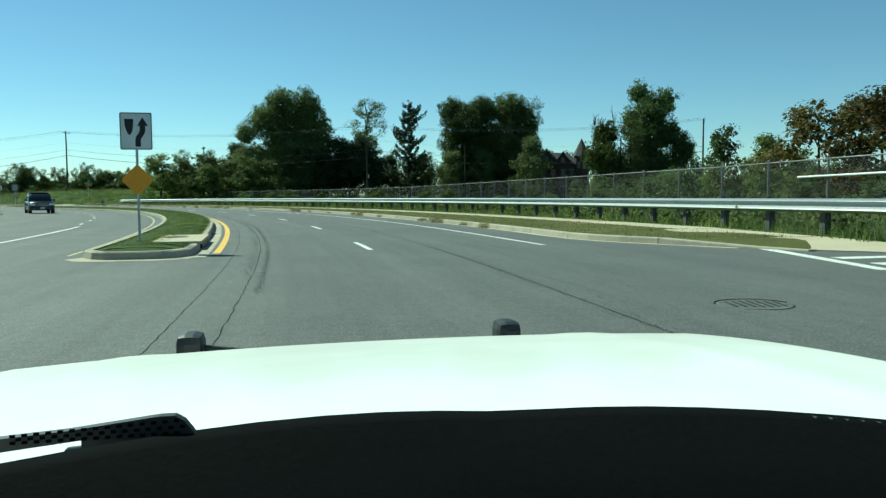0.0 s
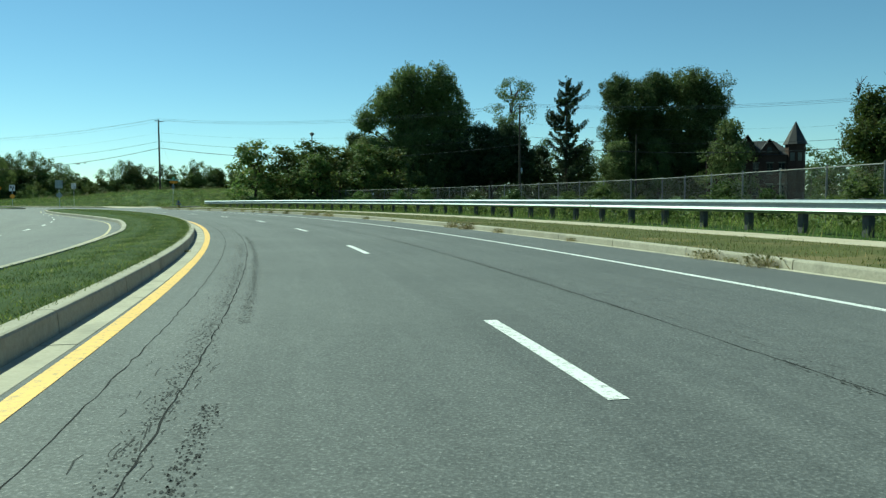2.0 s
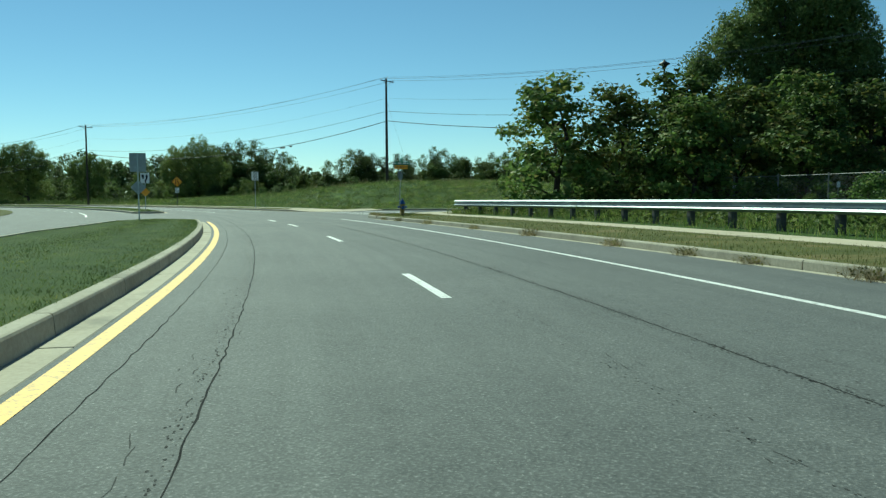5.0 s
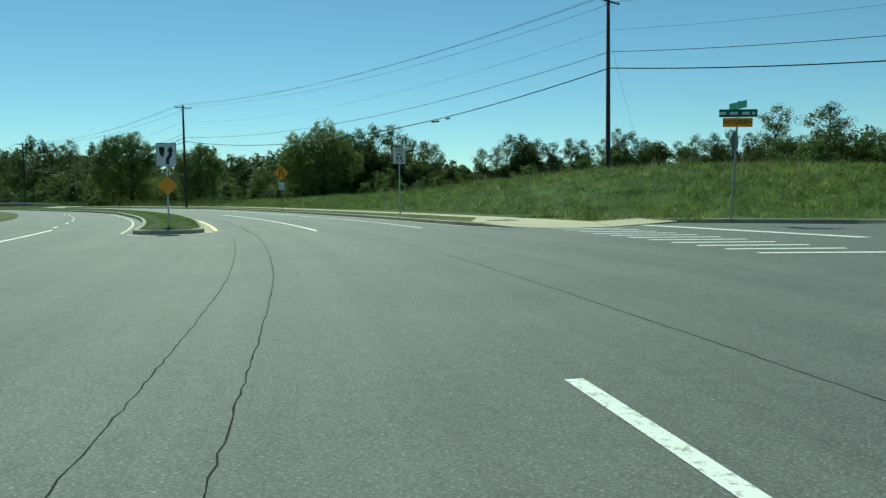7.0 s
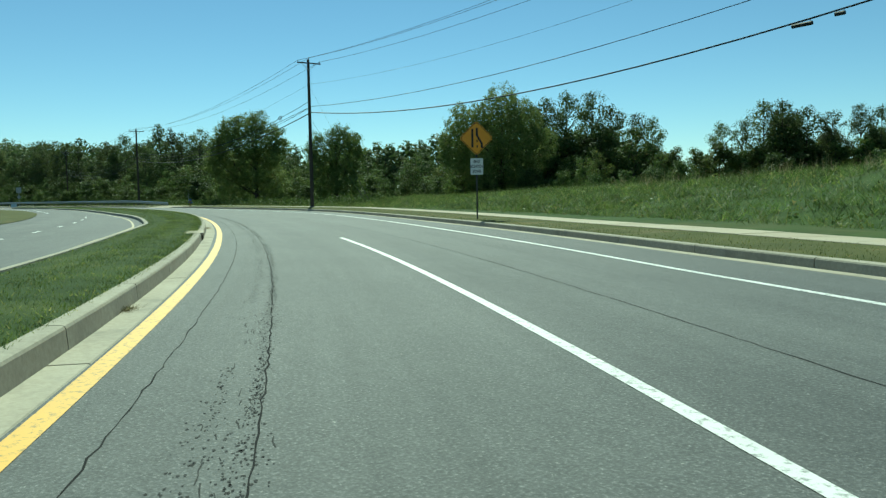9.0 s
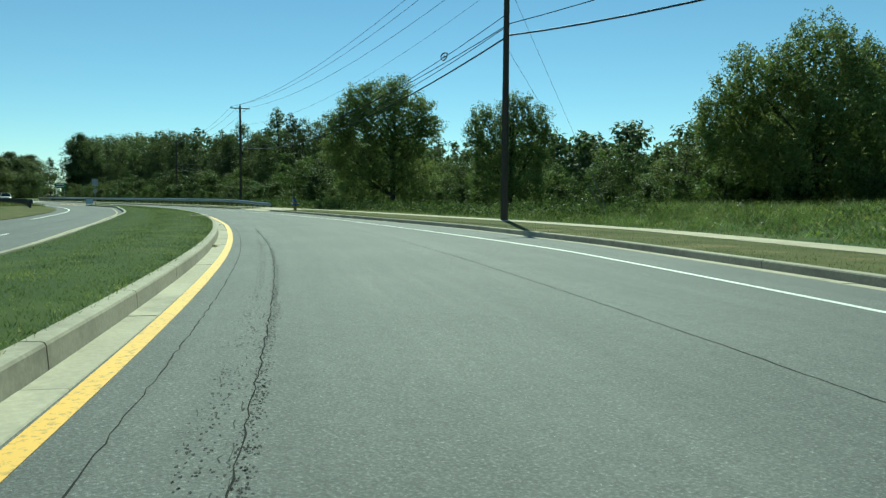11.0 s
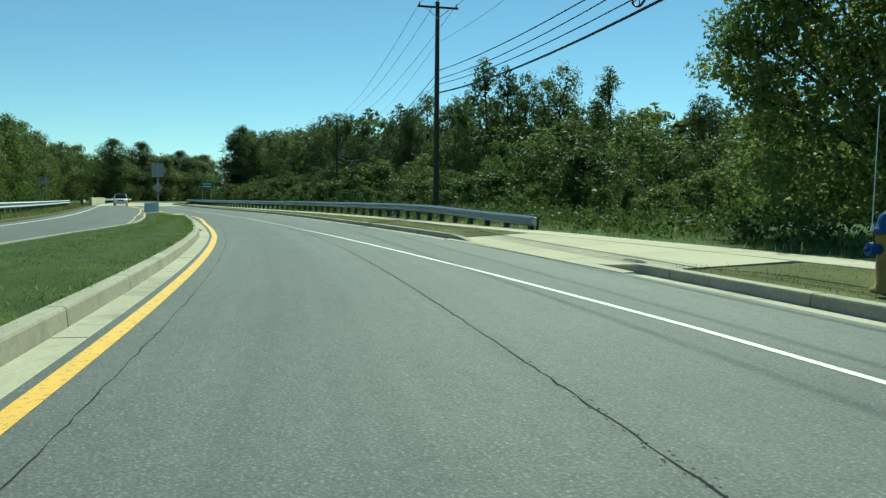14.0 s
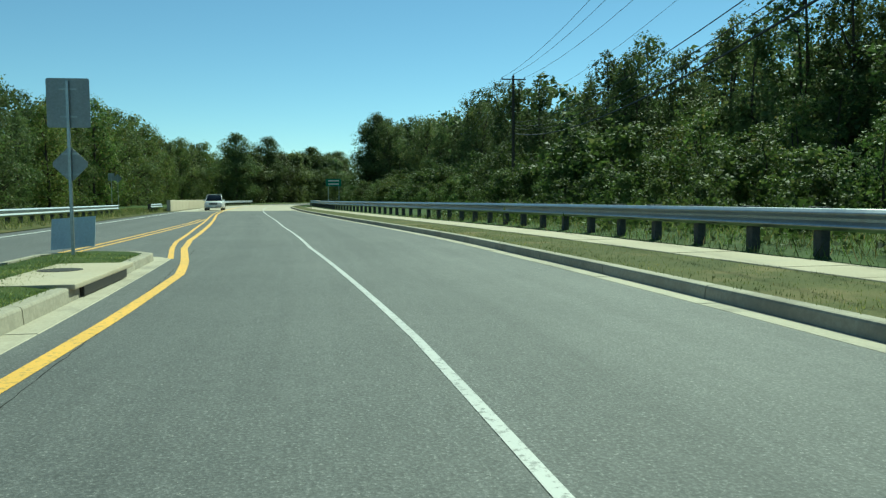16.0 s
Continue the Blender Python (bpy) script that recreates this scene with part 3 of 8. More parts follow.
# crossing bars over the side streets
for k in range(11):
    a = at_road(154.8 - k * 1.15, 10.0 - 0.06 * k)
    ob = new("crossing_bar", mesh_of("crossing_bar", [(x, y, 0.003) for x, y in ((a.x - 0.2, a.y - 0.25), (a.x + 1.9, a.y + 1.0), (a.x + 1.75, a.y + 1.25), (a.x - 0.35, a.y))], [(0, 1, 2, 3)], WHITE))
    tagged(ob, "painted white bar of the crossing over the side street", "road marking", "crossing bars", "structure")
for (x0, y0, x1, y1, w) in ((-69.5, 142.6, -60.5, 136.2, 0.45), (-64.0, 145.6, -52.0, 143.6, 0.25)):
    d = Vector((x1 - x0, y1 - y0, 0)).normalized()
    n2 = Vector((-d.y, d.x, 0)) * w / 2
    ob = new("stop_line", mesh_of("stop_line", [(x0 - n2.x, y0 - n2.y, 0.003), (x1 - n2.x, y1 - n2.y, 0.003), (x1 + n2.x, y1 + n2.y, 0.003), (x0 + n2.x, y0 + n2.y, 0.003)], [(0, 1, 2, 3)], WHITE))
    tagged(ob, "broad white line across the side street", "road marking", kind="structure")
ob = new("stop_line", mesh_of("stop_line", [tuple(at_road(s, d, 0.003)) for s, d in ((15.55, 10.1), (10.75, 9.0), (10.45, 9.2), (15.3, 10.35))], [(0, 1, 2, 3)], WHITE))
tagged(ob, "broad white line beside the striped crossing", "road marking", kind="structure")
for k in range(7):
    s0, d0 = 13.0 - k * 1.2, 9.95 - 0.2 * k
    ob = new("crossing_bar", mesh_of("crossing_bar", [tuple(at_road(s, d, 0.003)) for s, d in ((s0, d0), (s0 - 0.42, d0 - 0.05), (s0 - 0.42, 12.8), (s0, 12.8))], [(0, 1, 2, 3)], WHITE))
    tagged(ob, "painted white bar of the crossing over the side street", "road marking", "crossing bars", "structure")


# ---------------------------------------------------------------- kerbs, gutters, sidewalks
KERB_PROFILE = [(0.0, -0.1), (0.018, 0.13), (0.03, 0.152), (0.055, 0.16), (0.19, 0.163), (0.2, -0.1)]


def kerb_run(name, s0, s1, dfun, side, label, piece=3.05, gap=0.012, zoff=0.0):
    base = tagged(new(name), label, "kerb", kind="structure")
    s = s0
    while s < s1 - 0.3:
        e = min(s + piece, s1)
        part("kerb_stone", sweep("kerb_stone", s + gap, e - gap, dfun, KERB_PROFILE, CONCRETE, 1.0, side, zoff), CONCRETE, base)
        s = e
    return base


def slab_run(name, s0, s1, dfun, width, z, mat, label, category, piece, piece_name, gap=0.01, thick=0.1):
    base = tagged(new(name), label, category, kind="structure")
    rnd = random.Random(int(s0))
    s = s0
    while s < s1 - 0.3:
        e = min(s + piece, s1)
        dz = rnd.uniform(0.0, 0.006)
        part(piece_name, sweep(piece_name, s + gap, e - gap, dfun, [(0, z - thick + dz), (0, z + dz - 0.01), (0.01, z + dz), (width - 0.01, z + dz), (width, z + dz - 0.01), (width, z - thick + dz)], mat, 1.5, 1), mat, base)
        s = e
    return base


def drop(s0, s1, run=1.6):
    """The kerb sinks to the road between s0 and s1 (a driveway or ramp)."""
    return lambda s: -0.15 * max(0.0, min(1.0, (s - s0) / run, (s1 - s) / run))


kerb_run("kerb_outer", 14.4, 133.2, KERB_R, 1, "low cracked concrete kerb with weeds in its joints", zoff=lambda s: -0.13 * max(0.0, min(1.0, (17.5 - s) / 2.5)))
sink = drop(273.2, 284.0)
kerb_run("kerb_outer", 156.3, 420, KERB_R, 1, "low concrete kerb with dark shaded face", zoff=lambda s: min(sink(s), -0.14 * max(0.0, min(1.0, (158.6 - s) / 2.2))))
lift = table((20, 0.0), (26, 0.055), (125, 0.045), (132, 0.0), (160, 0.0), (166, 0.045), (306, 0.03), (314, 0.0))
for a, b in ((16.2, 133.2), (158.2, 317.5)):
    kerb_run("kerb_median", a + 0.8, b - 0.8, MED_R, -1, "pale concrete median kerb", zoff=lift)
    kerb_run("kerb_median_far", a + 0.8, b - 0.8, MED_L, 1, "pale concrete kerb on the oncoming side of the median")
    slab_run("gutter", a + 0.2, b - 0.2, lambda s: MED_R(s) - 0.005, 0.3, 0.006, GUTTER, "pale concrete gutter along the median", "gutter", 3.05, "gutter_slab")
    tagged(new("oncoming_yellow", ribbon("oncoming_yellow", a + 1.5, b - 1.5, lambda s: MED_L(s) - 0.42, 0.09, FADE, FADED)), "yellow line along the oncoming side of the median", "road marking", kind="structure")
slab_run("gutter_outer", 15.6, 133, lambda s: KERB_R(s) - 0.16, 0.155, 0.003, GUTTER, "narrow gutter strip with dirt", "gutter", 3.05, "gutter_slab")
slab_run("gutter_outer", 157, 273, lambda s: KERB_R(s) - 0.26, 0.255, 0.004, GUTTER, "pale narrow concrete gutter strip", "gutter", 3.05, "gutter_slab")
slab_run("gutter_outer", 284, 400, lambda s: KERB_R(s) - 0.3, 0.295, 0.004, GUTTER, "pale concrete gutter strip", "gutter", 3.05, "gutter_slab")
slab_run("sidewalk", 20.8, 137, WALK_D, 1.28, 0.185, WALK, "pale concrete sidewalk of square slabs", "sidewalk", 1.52, "paving_slab")
slab_run("sidewalk", 163, 400, WALK_D, 1.28, 0.185, WALK, "pale concrete sidewalk of square slabs", "sidewalk", 1.52, "paving_slab")


def median(s0, s1):
    """The grassed top of a median between its kerbs, a little crowned, with blunt kerbed noses."""
    top = strip("median_lawn", s0 + 0.75, s1 - 0.75, [lambda s: (MED_L(s) + 0.17, 0.13), lambda s: ((MED_L(s) * 0.75 + MED_R(s) * 0.25), 0.19), lambda s: ((MED_L(s) + MED_R(s)) / 2, 0.21),
                                                   lambda s: ((MED_L(s) * 0.25 + MED_R(s) * 0.75), 0.19 + lift(s)), lambda s: (MED_R(s) - 0.18, 0.14 + lift(s))], LAWN)
    tagged(new("median_lawn", top), "mown green lawn on the median", "lawn", kind="structure")
    for s, way in ((s0, 1), (s1, -1)):
        base = tagged(new("kerb_nose"), "blunt concrete kerb nose at the end of the median", "kerb", kind="structure")
        r, l = MED_R(s), MED_L(s)
        pts = []
        for k in range(9):
            u = k / 8
            d = l + (r - l) * u
            bow = (1 - (2 * u - 1) ** 4) * 0.75
            pts.append((s + way * (0.8 - bow), d))
        vs, fs = [], []
        for q, d in pts:
            mid = (l + r) / 2
            inn = 0.17 * (1 if d < mid else -1) * (0.0 if abs(d - mid) < abs(r - l) * 0.3 else 1.0)
            for (o, z) in ((0, -0.03), (0.02, 0.135), (0.05, 0.16), (0.19, 0.16), (0.2, 0.0)):
                vs.append(at_road(q + way * o, d + inn * o / 0.2, z))
        for i in range(8):
            for k in range(4):
                fs.append((i * 5 + k, i * 5 + k + 1, (i + 1) * 5 + k + 1, (i + 1) * 5 + k))
        part("nose_stone", mesh_of("nose_stone", vs, fs, CONCRETE), CONCRETE, base)
        vs, fs = [], []
        for q, d in pts:
            vs += [at_road(q + way * 0.1, d, 0.006), at_road(q - way * 0.42, d + (0.25 if d > (l + r) / 2 else -0.25), 0.006)]
        fs = [(2 * i, 2 * i + 1, 2 * i + 3, 2 * i + 2) for i in range(8)]
        part("nose_gutter", mesh_of("nose_gutter", vs, fs, GUTTER), GUTTER, base)
        edge = [at_road(q + way * 0.17, min(max(d, l + 0.12), r - 0.12), 0.145) for q, d in pts]
        edge += [at_road(s + way * 0.9, r - 0.12, 0.145), at_road(s + way * 0.9, (l + r) / 2, 0.208), at_road(s + way * 0.9, l + 0.12, 0.145)]
        edge.append(at_road(s + way * 0.55, (l + r) / 2, 0.2))
        n = len(edge) - 1
        part("nose_turf", mesh_of("nose_turf", edge, [(n, k, (k + 1) % n) for k in range(n)], LAWN), LAWN, base)


median(16.2, 133.2)
median(158.2, 317.5)


def inlet(s, length, label):
    """A storm drain: a slab set in the kerb line with an iron lid, and a black block for the shaded opening in the
    kerb's face.
    """
    base = tagged(new("storm_inlet"), label, "storm drain")
    o = at_road(s + length / 2, MED_R(s) - 0.6, 0)
    base.matrix_world = pose(o.x, o.y, 0.15, 0, 0, heading(s + length / 2))
    bm = bmesh.new()
    box_bm(bm, 0.08, 0, 0.03, 1.12, length, 0.07, 0.02)
    part("slab", bm, WALK, base)
    bm = bmesh.new()
    cyl_bm(bm, (-0.1, length * 0.12, 0.06), (-0.1, length * 0.12, 0.072), 0.3, 0.3, 24)
    part("iron_lid", bm, TAR_ROUGH, base, "dark round iron lid")
    # solid black block paints the opening's shade; the kerb itself is not cut
    bm = bmesh.new()
    box_bm(bm, 0.6, 0, -0.06, 0.06, length * 0.74, 0.14, 0.01)
    part("slot_shade", bm, BLACK, base, "black block for the shade in the drain opening")


inlet(18.8, 3.4, "pale concrete storm drain slab set in the median kerb")
inlet(190.4, 1.7, "pale concrete storm drain slab set in the median kerb")
inlet(249.6, 1.6, "pale concrete storm drain slab set in the median kerb")
inlet(310.2, 3.3, "pale concrete storm drain slab set in the median kerb")

rise = table((14.4, 0.06), (17.5, 1.0), (132.0, 1.0), (134, 0.15), (159.4, 0.95), (162.5, 1.0), (271.4, 1.0), (273, 0.2), (284.5, 0.2), (286.4, 1.0), (640, 1.0))
start = table((14.4, 0.06), (17.5, 1.0), (640, 1.0))
# verges: between kerb and sidewalk, and behind it
for a, b, tail in ((14.5, 134, 1), (159.3, 273, 1), (284.5, 420, 1)):
    tagged(new("verge", strip("verge", a, b, [lambda s: (KERB_R(s) + 0.18, 0.15 * rise(s)), lambda s: ((KERB_R(s) + WALK_D(s)) / 2, 0.175 * (rise(s) + start(s)) / 2), lambda s: (WALK_D(s) + 0.05, 0.17 * start(s))], VERGE)), "dry mown grass strip between kerb and sidewalk", "verge", kind="structure")
for a, b in ((14.5, 137), (163, 420)):
    tagged(new("verge", strip("verge", a, b, [lambda s: (WALK_D(s) + 1.22, 0.165 * start(s)), lambda s: (WALK_D(s) + 2.6, 0.19 * start(s)), lambda s: (WALK_D(s) + 5.0, 0.16), lambda s: (WALK_D(s) + 8.0, 0.05)], MEADOW)), "rough grass behind the sidewalk", "verge", kind="structure")
tagged(new("oncoming_verge", strip("oncoming_verge", -60, 560, [lambda s: (OUT_L(s) - 6, 0.05), lambda s: (OUT_L(s) - 2, 0.14), lambda s: (OUT_L(s) + 0.02, 0.03)], VERGE)), "dry grass shoulder of the oncoming side", "verge", kind="structure")


def apron():
    """The concrete driveway that crosses verge and sidewalk, in eight slabs."""
    base = tagged(new("driveway_apron"), "pale cracked concrete driveway apron with flared sides", "driveway", kind="structure")
    cuts = [273.2, 276.0, 278.7, 281.4, 284.2]
    for a, b in zip(cuts, cuts[1:]):
        for u, v in ((0.0, 0.5), (0.5, 1.0)):
            def lin(s, w):
                return KERB_R(s) - 0.25 + (WALK_D(s) + 0.2 - KERB_R(s)) * w
            fl = 0.0
            vs = [at_road(a + 0.012, lin(a, u) + 0.012, 0.012 + 0.17 * u), at_road(b - 0.012, lin(b, u) + 0.012, 0.012 + 0.17 * u), at_road(b - 0.012, lin(b, v) - 0.012, 0.012 + 0.17 * v), at_road(a + 0.012, lin(a, v) - 0.012, 0.012 + 0.17 * v)]
            low = [(q.x, q.y, q.z - 0.1) for q in vs]
            part("apron_slab", mesh_of("apron_slab", [tuple(q) for q in vs] + low, [(0, 1, 2, 3), (4, 5, 1, 0), (5, 6, 2, 1), (6, 7, 3, 2), (7, 4, 0, 3)], WALK), WALK, base)


apron()


def corner_ramp(pts, label):
    base = tagged(new("kerb_ramp"), label, "kerb ramp", kind="structure")
    n = len(pts)
    vs = [tuple(p) for p in pts] + [(p[0], p[1], p[2] - 0.12) for p in pts]
    part("ramp_slab", mesh_of("ramp_slab", vs, [tuple(range(n))] + [(k, n + k, n + (k + 1) % n, (k + 1) % n) for k in range(n)], WALK), WALK, base)


corner_ramp([at_road(163.2, 10.2, 0.19), at_road(159.4, 8.4, 0.17), at_road(158.3, 8.52, 0.15), at_road(156.5, 9.15, 0.015), at_road(155.8, 9.65, 0.012), at_road(155.0, 10.7, 0.012), at_road(155.2, 12.2, 0.012), at_road(157.2, 12.6, 0.13), at_road(163.2, 11.5, 0.19)], "pale concrete kerb ramp at the corner of the side street")
corner_ramp([at_road(155.2, 12.25, 0.012), at_road(157.2, 16.4, 0.06), at_road(158.8, 16.0, 0.16), at_road(157.2, 12.65, 0.13)], "pale concrete sidewalk end in the side street")
corner_ramp([at_road(20.7, 10.9, 0.19), at_road(20.7, 12.75, 0.19), at_road(16.9, 12.9, 0.15), at_road(17.1, 10.2, 0.13)], "pale concrete kerb ramp beside the striped crossing")
corner_ramp([at_road(17.0, 10.2, 0.13), at_road(16.8, 12.9, 0.15), at_road(14.2, 13.2, 0.08), at_road(13.45, 11.9, 0.02), at_road(14.7, 10.75, 0.015), at_road(15.6, 10.15, 0.03)], "pale cracked concrete ramp slab beside the striped crossing")
corner_ramp([at_road(13.4, 11.95, 0.02), at_road(14.15, 13.2, 0.08), at_road(11.0, 14.6, 0.05), at_road(10.8, 13.4, 0.015)], "pale concrete ramp slab at the street mouth")
corner_ramp([at_road(135.5, 11.0, 0.19), at_road(135.5, 12.3, 0.19), (-54.6, 133.0, 0.185), (-56.2, 132.4, 0.18), (-56.8, 128.5, 0.18)], "pale concrete sidewalk end at the corner")


def corner_turf(pts, z, label):
    """A flat piece of grass inside a corner, under the slabs that lie on it."""
    mid = sum((Vector((p[0], p[1], 0)) for p in pts), Vector()) / len(pts)
    n = len(pts)
    vs = [(p[0], p[1], z) for p in pts] + [(mid.x, mid.y, z + 0.015)]
    tagged(new("corner_turf", mesh_of("corner_turf", vs, [(n, k, (k + 1) % n) for k in range(n)], VERGE)), label, "verge", kind="structure")


corner_turf([at_road(132.5, 7.6), at_road(135.5, 7.9), (-57.3, 125.3), (-57.7, 127.5), (-57.3, 130.3), (-56.1, 133.0), (-53.8, 135.6), (-50.0, 137.1), (-44.0, 137.7), at_road(137.0, 19.0), at_road(132.5, 16.0)], 0.14, "dry weedy grass at the corner of the side street")
corner_turf([at_road(163.4, 8.1), at_road(159.4, 8.5), at_road(157.4, 12.5), at_road(158.9, 16.2), at_road(163.4, 16.0)], 0.125, "thin grass round the kerb ramp")


def corner_kerb(pts, label):
    """A curved kerb through world points, profile turned away from the street."""
    base = tagged(new("corner_kerb"), label, "kerb", kind="structure")
    for i in range(len(pts) - 1):
        p, q = Vector((*pts[i], 0)), Vector((*pts[i + 1], 0))
        d = (q - p).normalized()
        n2 = Vector((d.y, -d.x, 0))
        vs = []
        for e in (p + d * 0.008, q - d * 0.008):
            for o, z in KERB_PROFILE:
                vs.append(tuple(e + n2 * o + Vector((0, 0, z))))
        fs = [(k, (k + 1) % 6, 6 + (k + 1) % 6, 6 + k) for k in range(6)] + [(5, 4, 3, 2, 1, 0), (6, 7, 8, 9, 10, 11)]
        part("kerb_stone", mesh_of("kerb_stone", vs, fs, CONCRETE), CONCRETE, base)


p0, p1 = at_road(133.3, 7.3), at_road(135.6, 7.5)
corner_kerb([(p0.x, p0.y), (p1.x, p1.y), (-57.6, 125.2), (-58.0, 127.4), (-57.6, 130.4), (-56.4, 133.2), (-54.0, 135.9), (-50, 137.4), (-40, 138.2)], "pale curved kerb at the corner with weeds")
p0, p1 = at_road(161, 7.9), at_road(159.3, 9.0)
corner_kerb([(-30, 146.6), (-45, 146.0), (-56, 145.5), (-62, 145.2), (-66.5, 144.9), (-69.5, 144.9), (-71.3, 144.6)], "dark curved kerb at the foot of the mound")

# ---------------------------------------------------------------- guard rails
WBEAM = [(0.0, 0.0), (0.02, 0.008), (0.076, 0.05), (0.082, 0.064), (0.07, 0.084), (0.012, 0.135), (0.012, 0.175), (0.07, 0.226), (0.082, 0.246), (0.076, 0.26), (0.02, 0.302), (0.0, 0.31),
         (-0.006, 0.305), (0.014, 0.293), (0.07, 0.256), (0.075, 0.246), (0.064, 0.23), (0.005, 0.178), (0.005, 0.132), (0.064, 0.08), (0.075, 0.064), (0.07, 0.054), (0.014, 0.017), (-0.006, 0.005)]
WBEAM = [(o * 1.15, z * 1.18) for o, z in WBEAM]


def guard_rail(s0, s1, dfun, top, side, label, panel=3.81, step=1.905, tail=None):
    """A W-beam on posts with blocks; the beam bulges towards the road."""
    base = tagged(new("guard_rail"), label, "guard rail")
    o = at_road(s0, dfun(s0), 0.15)
    base.location = o
    inv = Matrix.Translation(-o)
    hgt = top if callable(top) else (lambda s: top)
    s = s0
    while s < s1 - 0.2:
        e = min(s + panel + 0.15, s1)
        me = sweep("beam", s, e, dfun, WBEAM, STEEL, 0.95, -side, lambda q: hgt(q) - 0.366)
        me.transform(inv)
        me.polygons.foreach_set("use_smooth", [False] * len(me.polygons))
        part("beam", me, STEEL, base)
        s += panel
    bm = bmesh.new()
    box_bm(bm, 0, 0, 0, 0.15, 0.2, 0.36, 0.012)
    block = bpy.data.meshes.new("block")
    bm.to_mesh(block)
    bm.free()
    block.materials.append(POST)
    bm = bmesh.new()
    box_bm(bm, 0, 0, -0.5, 0.18, 0.2, 1.0, 0.012)
    post = bpy.data.meshes.new("post")
    bm.to_mesh(post)
    bm.free()
    post.materials.append(POST)
    s = s0 + 0.6
    while s < s1:
        h = hgt(s)
        q = at_road(s, dfun(s) + side * 0.08, h - 0.155) - o
        b = part("block", block, POST, base)
        b.matrix_local = pose(*q, 0, 0, heading(s))
        q = at_road(s, dfun(s) + side * 0.22, h + 0.02) - o
        b = part("post", post, POST, base)
        b.matrix_local = pose(*q, 0, 0, heading(s))
        s += step
    return base


guard_rail(-6, 136.4, lambda s: 13.25, table((-6, 1.1), (60, 1.07), (110, 1.06), (136, 0.97)), 1, "galvanised steel guard rail on dark posts behind the sidewalk", step=2.07)
RAIL2 = table((286.8, 8.95), (290, 8.65), (296, 8.5), (312, 8.35), (330, 7.9), (345, 7.1), (380, 6.2), (430, 6.0))
guard_rail(286.8, 420, RAIL2, table((286.8, 0.66), (291, 0.77), (297, 0.93), (304, 1.0), (420, 1.0)), 1, "weathered steel guard rail sloping down at its end")
guard_rail(286, 366, lambda s: OUT_L(s) - 1.9, 0.85, -1, "pale steel guard rail beside the oncoming lanes")
guard_rail(376, 384, lambda s: -10.6, 0.85, -1, "short steel guard rail before the bridge")
guard_rail(432, 480, lambda s: -10.2, 0.95, -1, "pale steel guard rail beside the far oncoming lanes")
bm = bmesh.new()
box_bm(bm, 0, 0.1, 0.3, 0.1, 0.5, 0.33, 0.04)
q = at_road(286.7, 8.95, 0.0)
ob = thing("rail_terminal", q.x, q.y, 0.17, heading(287), "blunt steel end piece of the guard rail", "rail end")
part("end_plate", bm, STEEL, ob)
bm = bmesh.new()
cyl_bm(bm, (0.12, 0.05, -0.05), (0.12, 0.05, 0.42), 0.05, 0.06, 8)
part("post", bm, POST, ob)


def bridge_wall(s0, s1, dfun, label, h=0.95):
    base = tagged(new("bridge_parapet"), label, "parapet", kind="structure")
    s = s0
    while s < s1:
        part("parapet_panel", sweep("parapet_panel", s + 0.01, min(s + 6, s1) - 0.01, dfun, [(0, -0.05), (0, h - 0.05), (0.06, h), (0.3, h), (0.36, h - 0.05), (0.36, -0.05)], WALK, 2.0), WALK, base)
        s += 6


bridge_wall(420, 470, lambda s: 6.0, "pale concrete parapet of the small bridge")
bridge_wall(384, 432, lambda s: -10.1, "pale concrete parapet beside the oncoming lanes", 1.2)

# ---------------------------------------------------------------- chain-link fence
FENCE = [(13.5, -6), (11.4, 12), (9.6, 27), (6.4, 41), (2.6, 56), (-3.4, 80), (-12, 97), (-22.5, 114), (-33, 127), (-40, 133)]


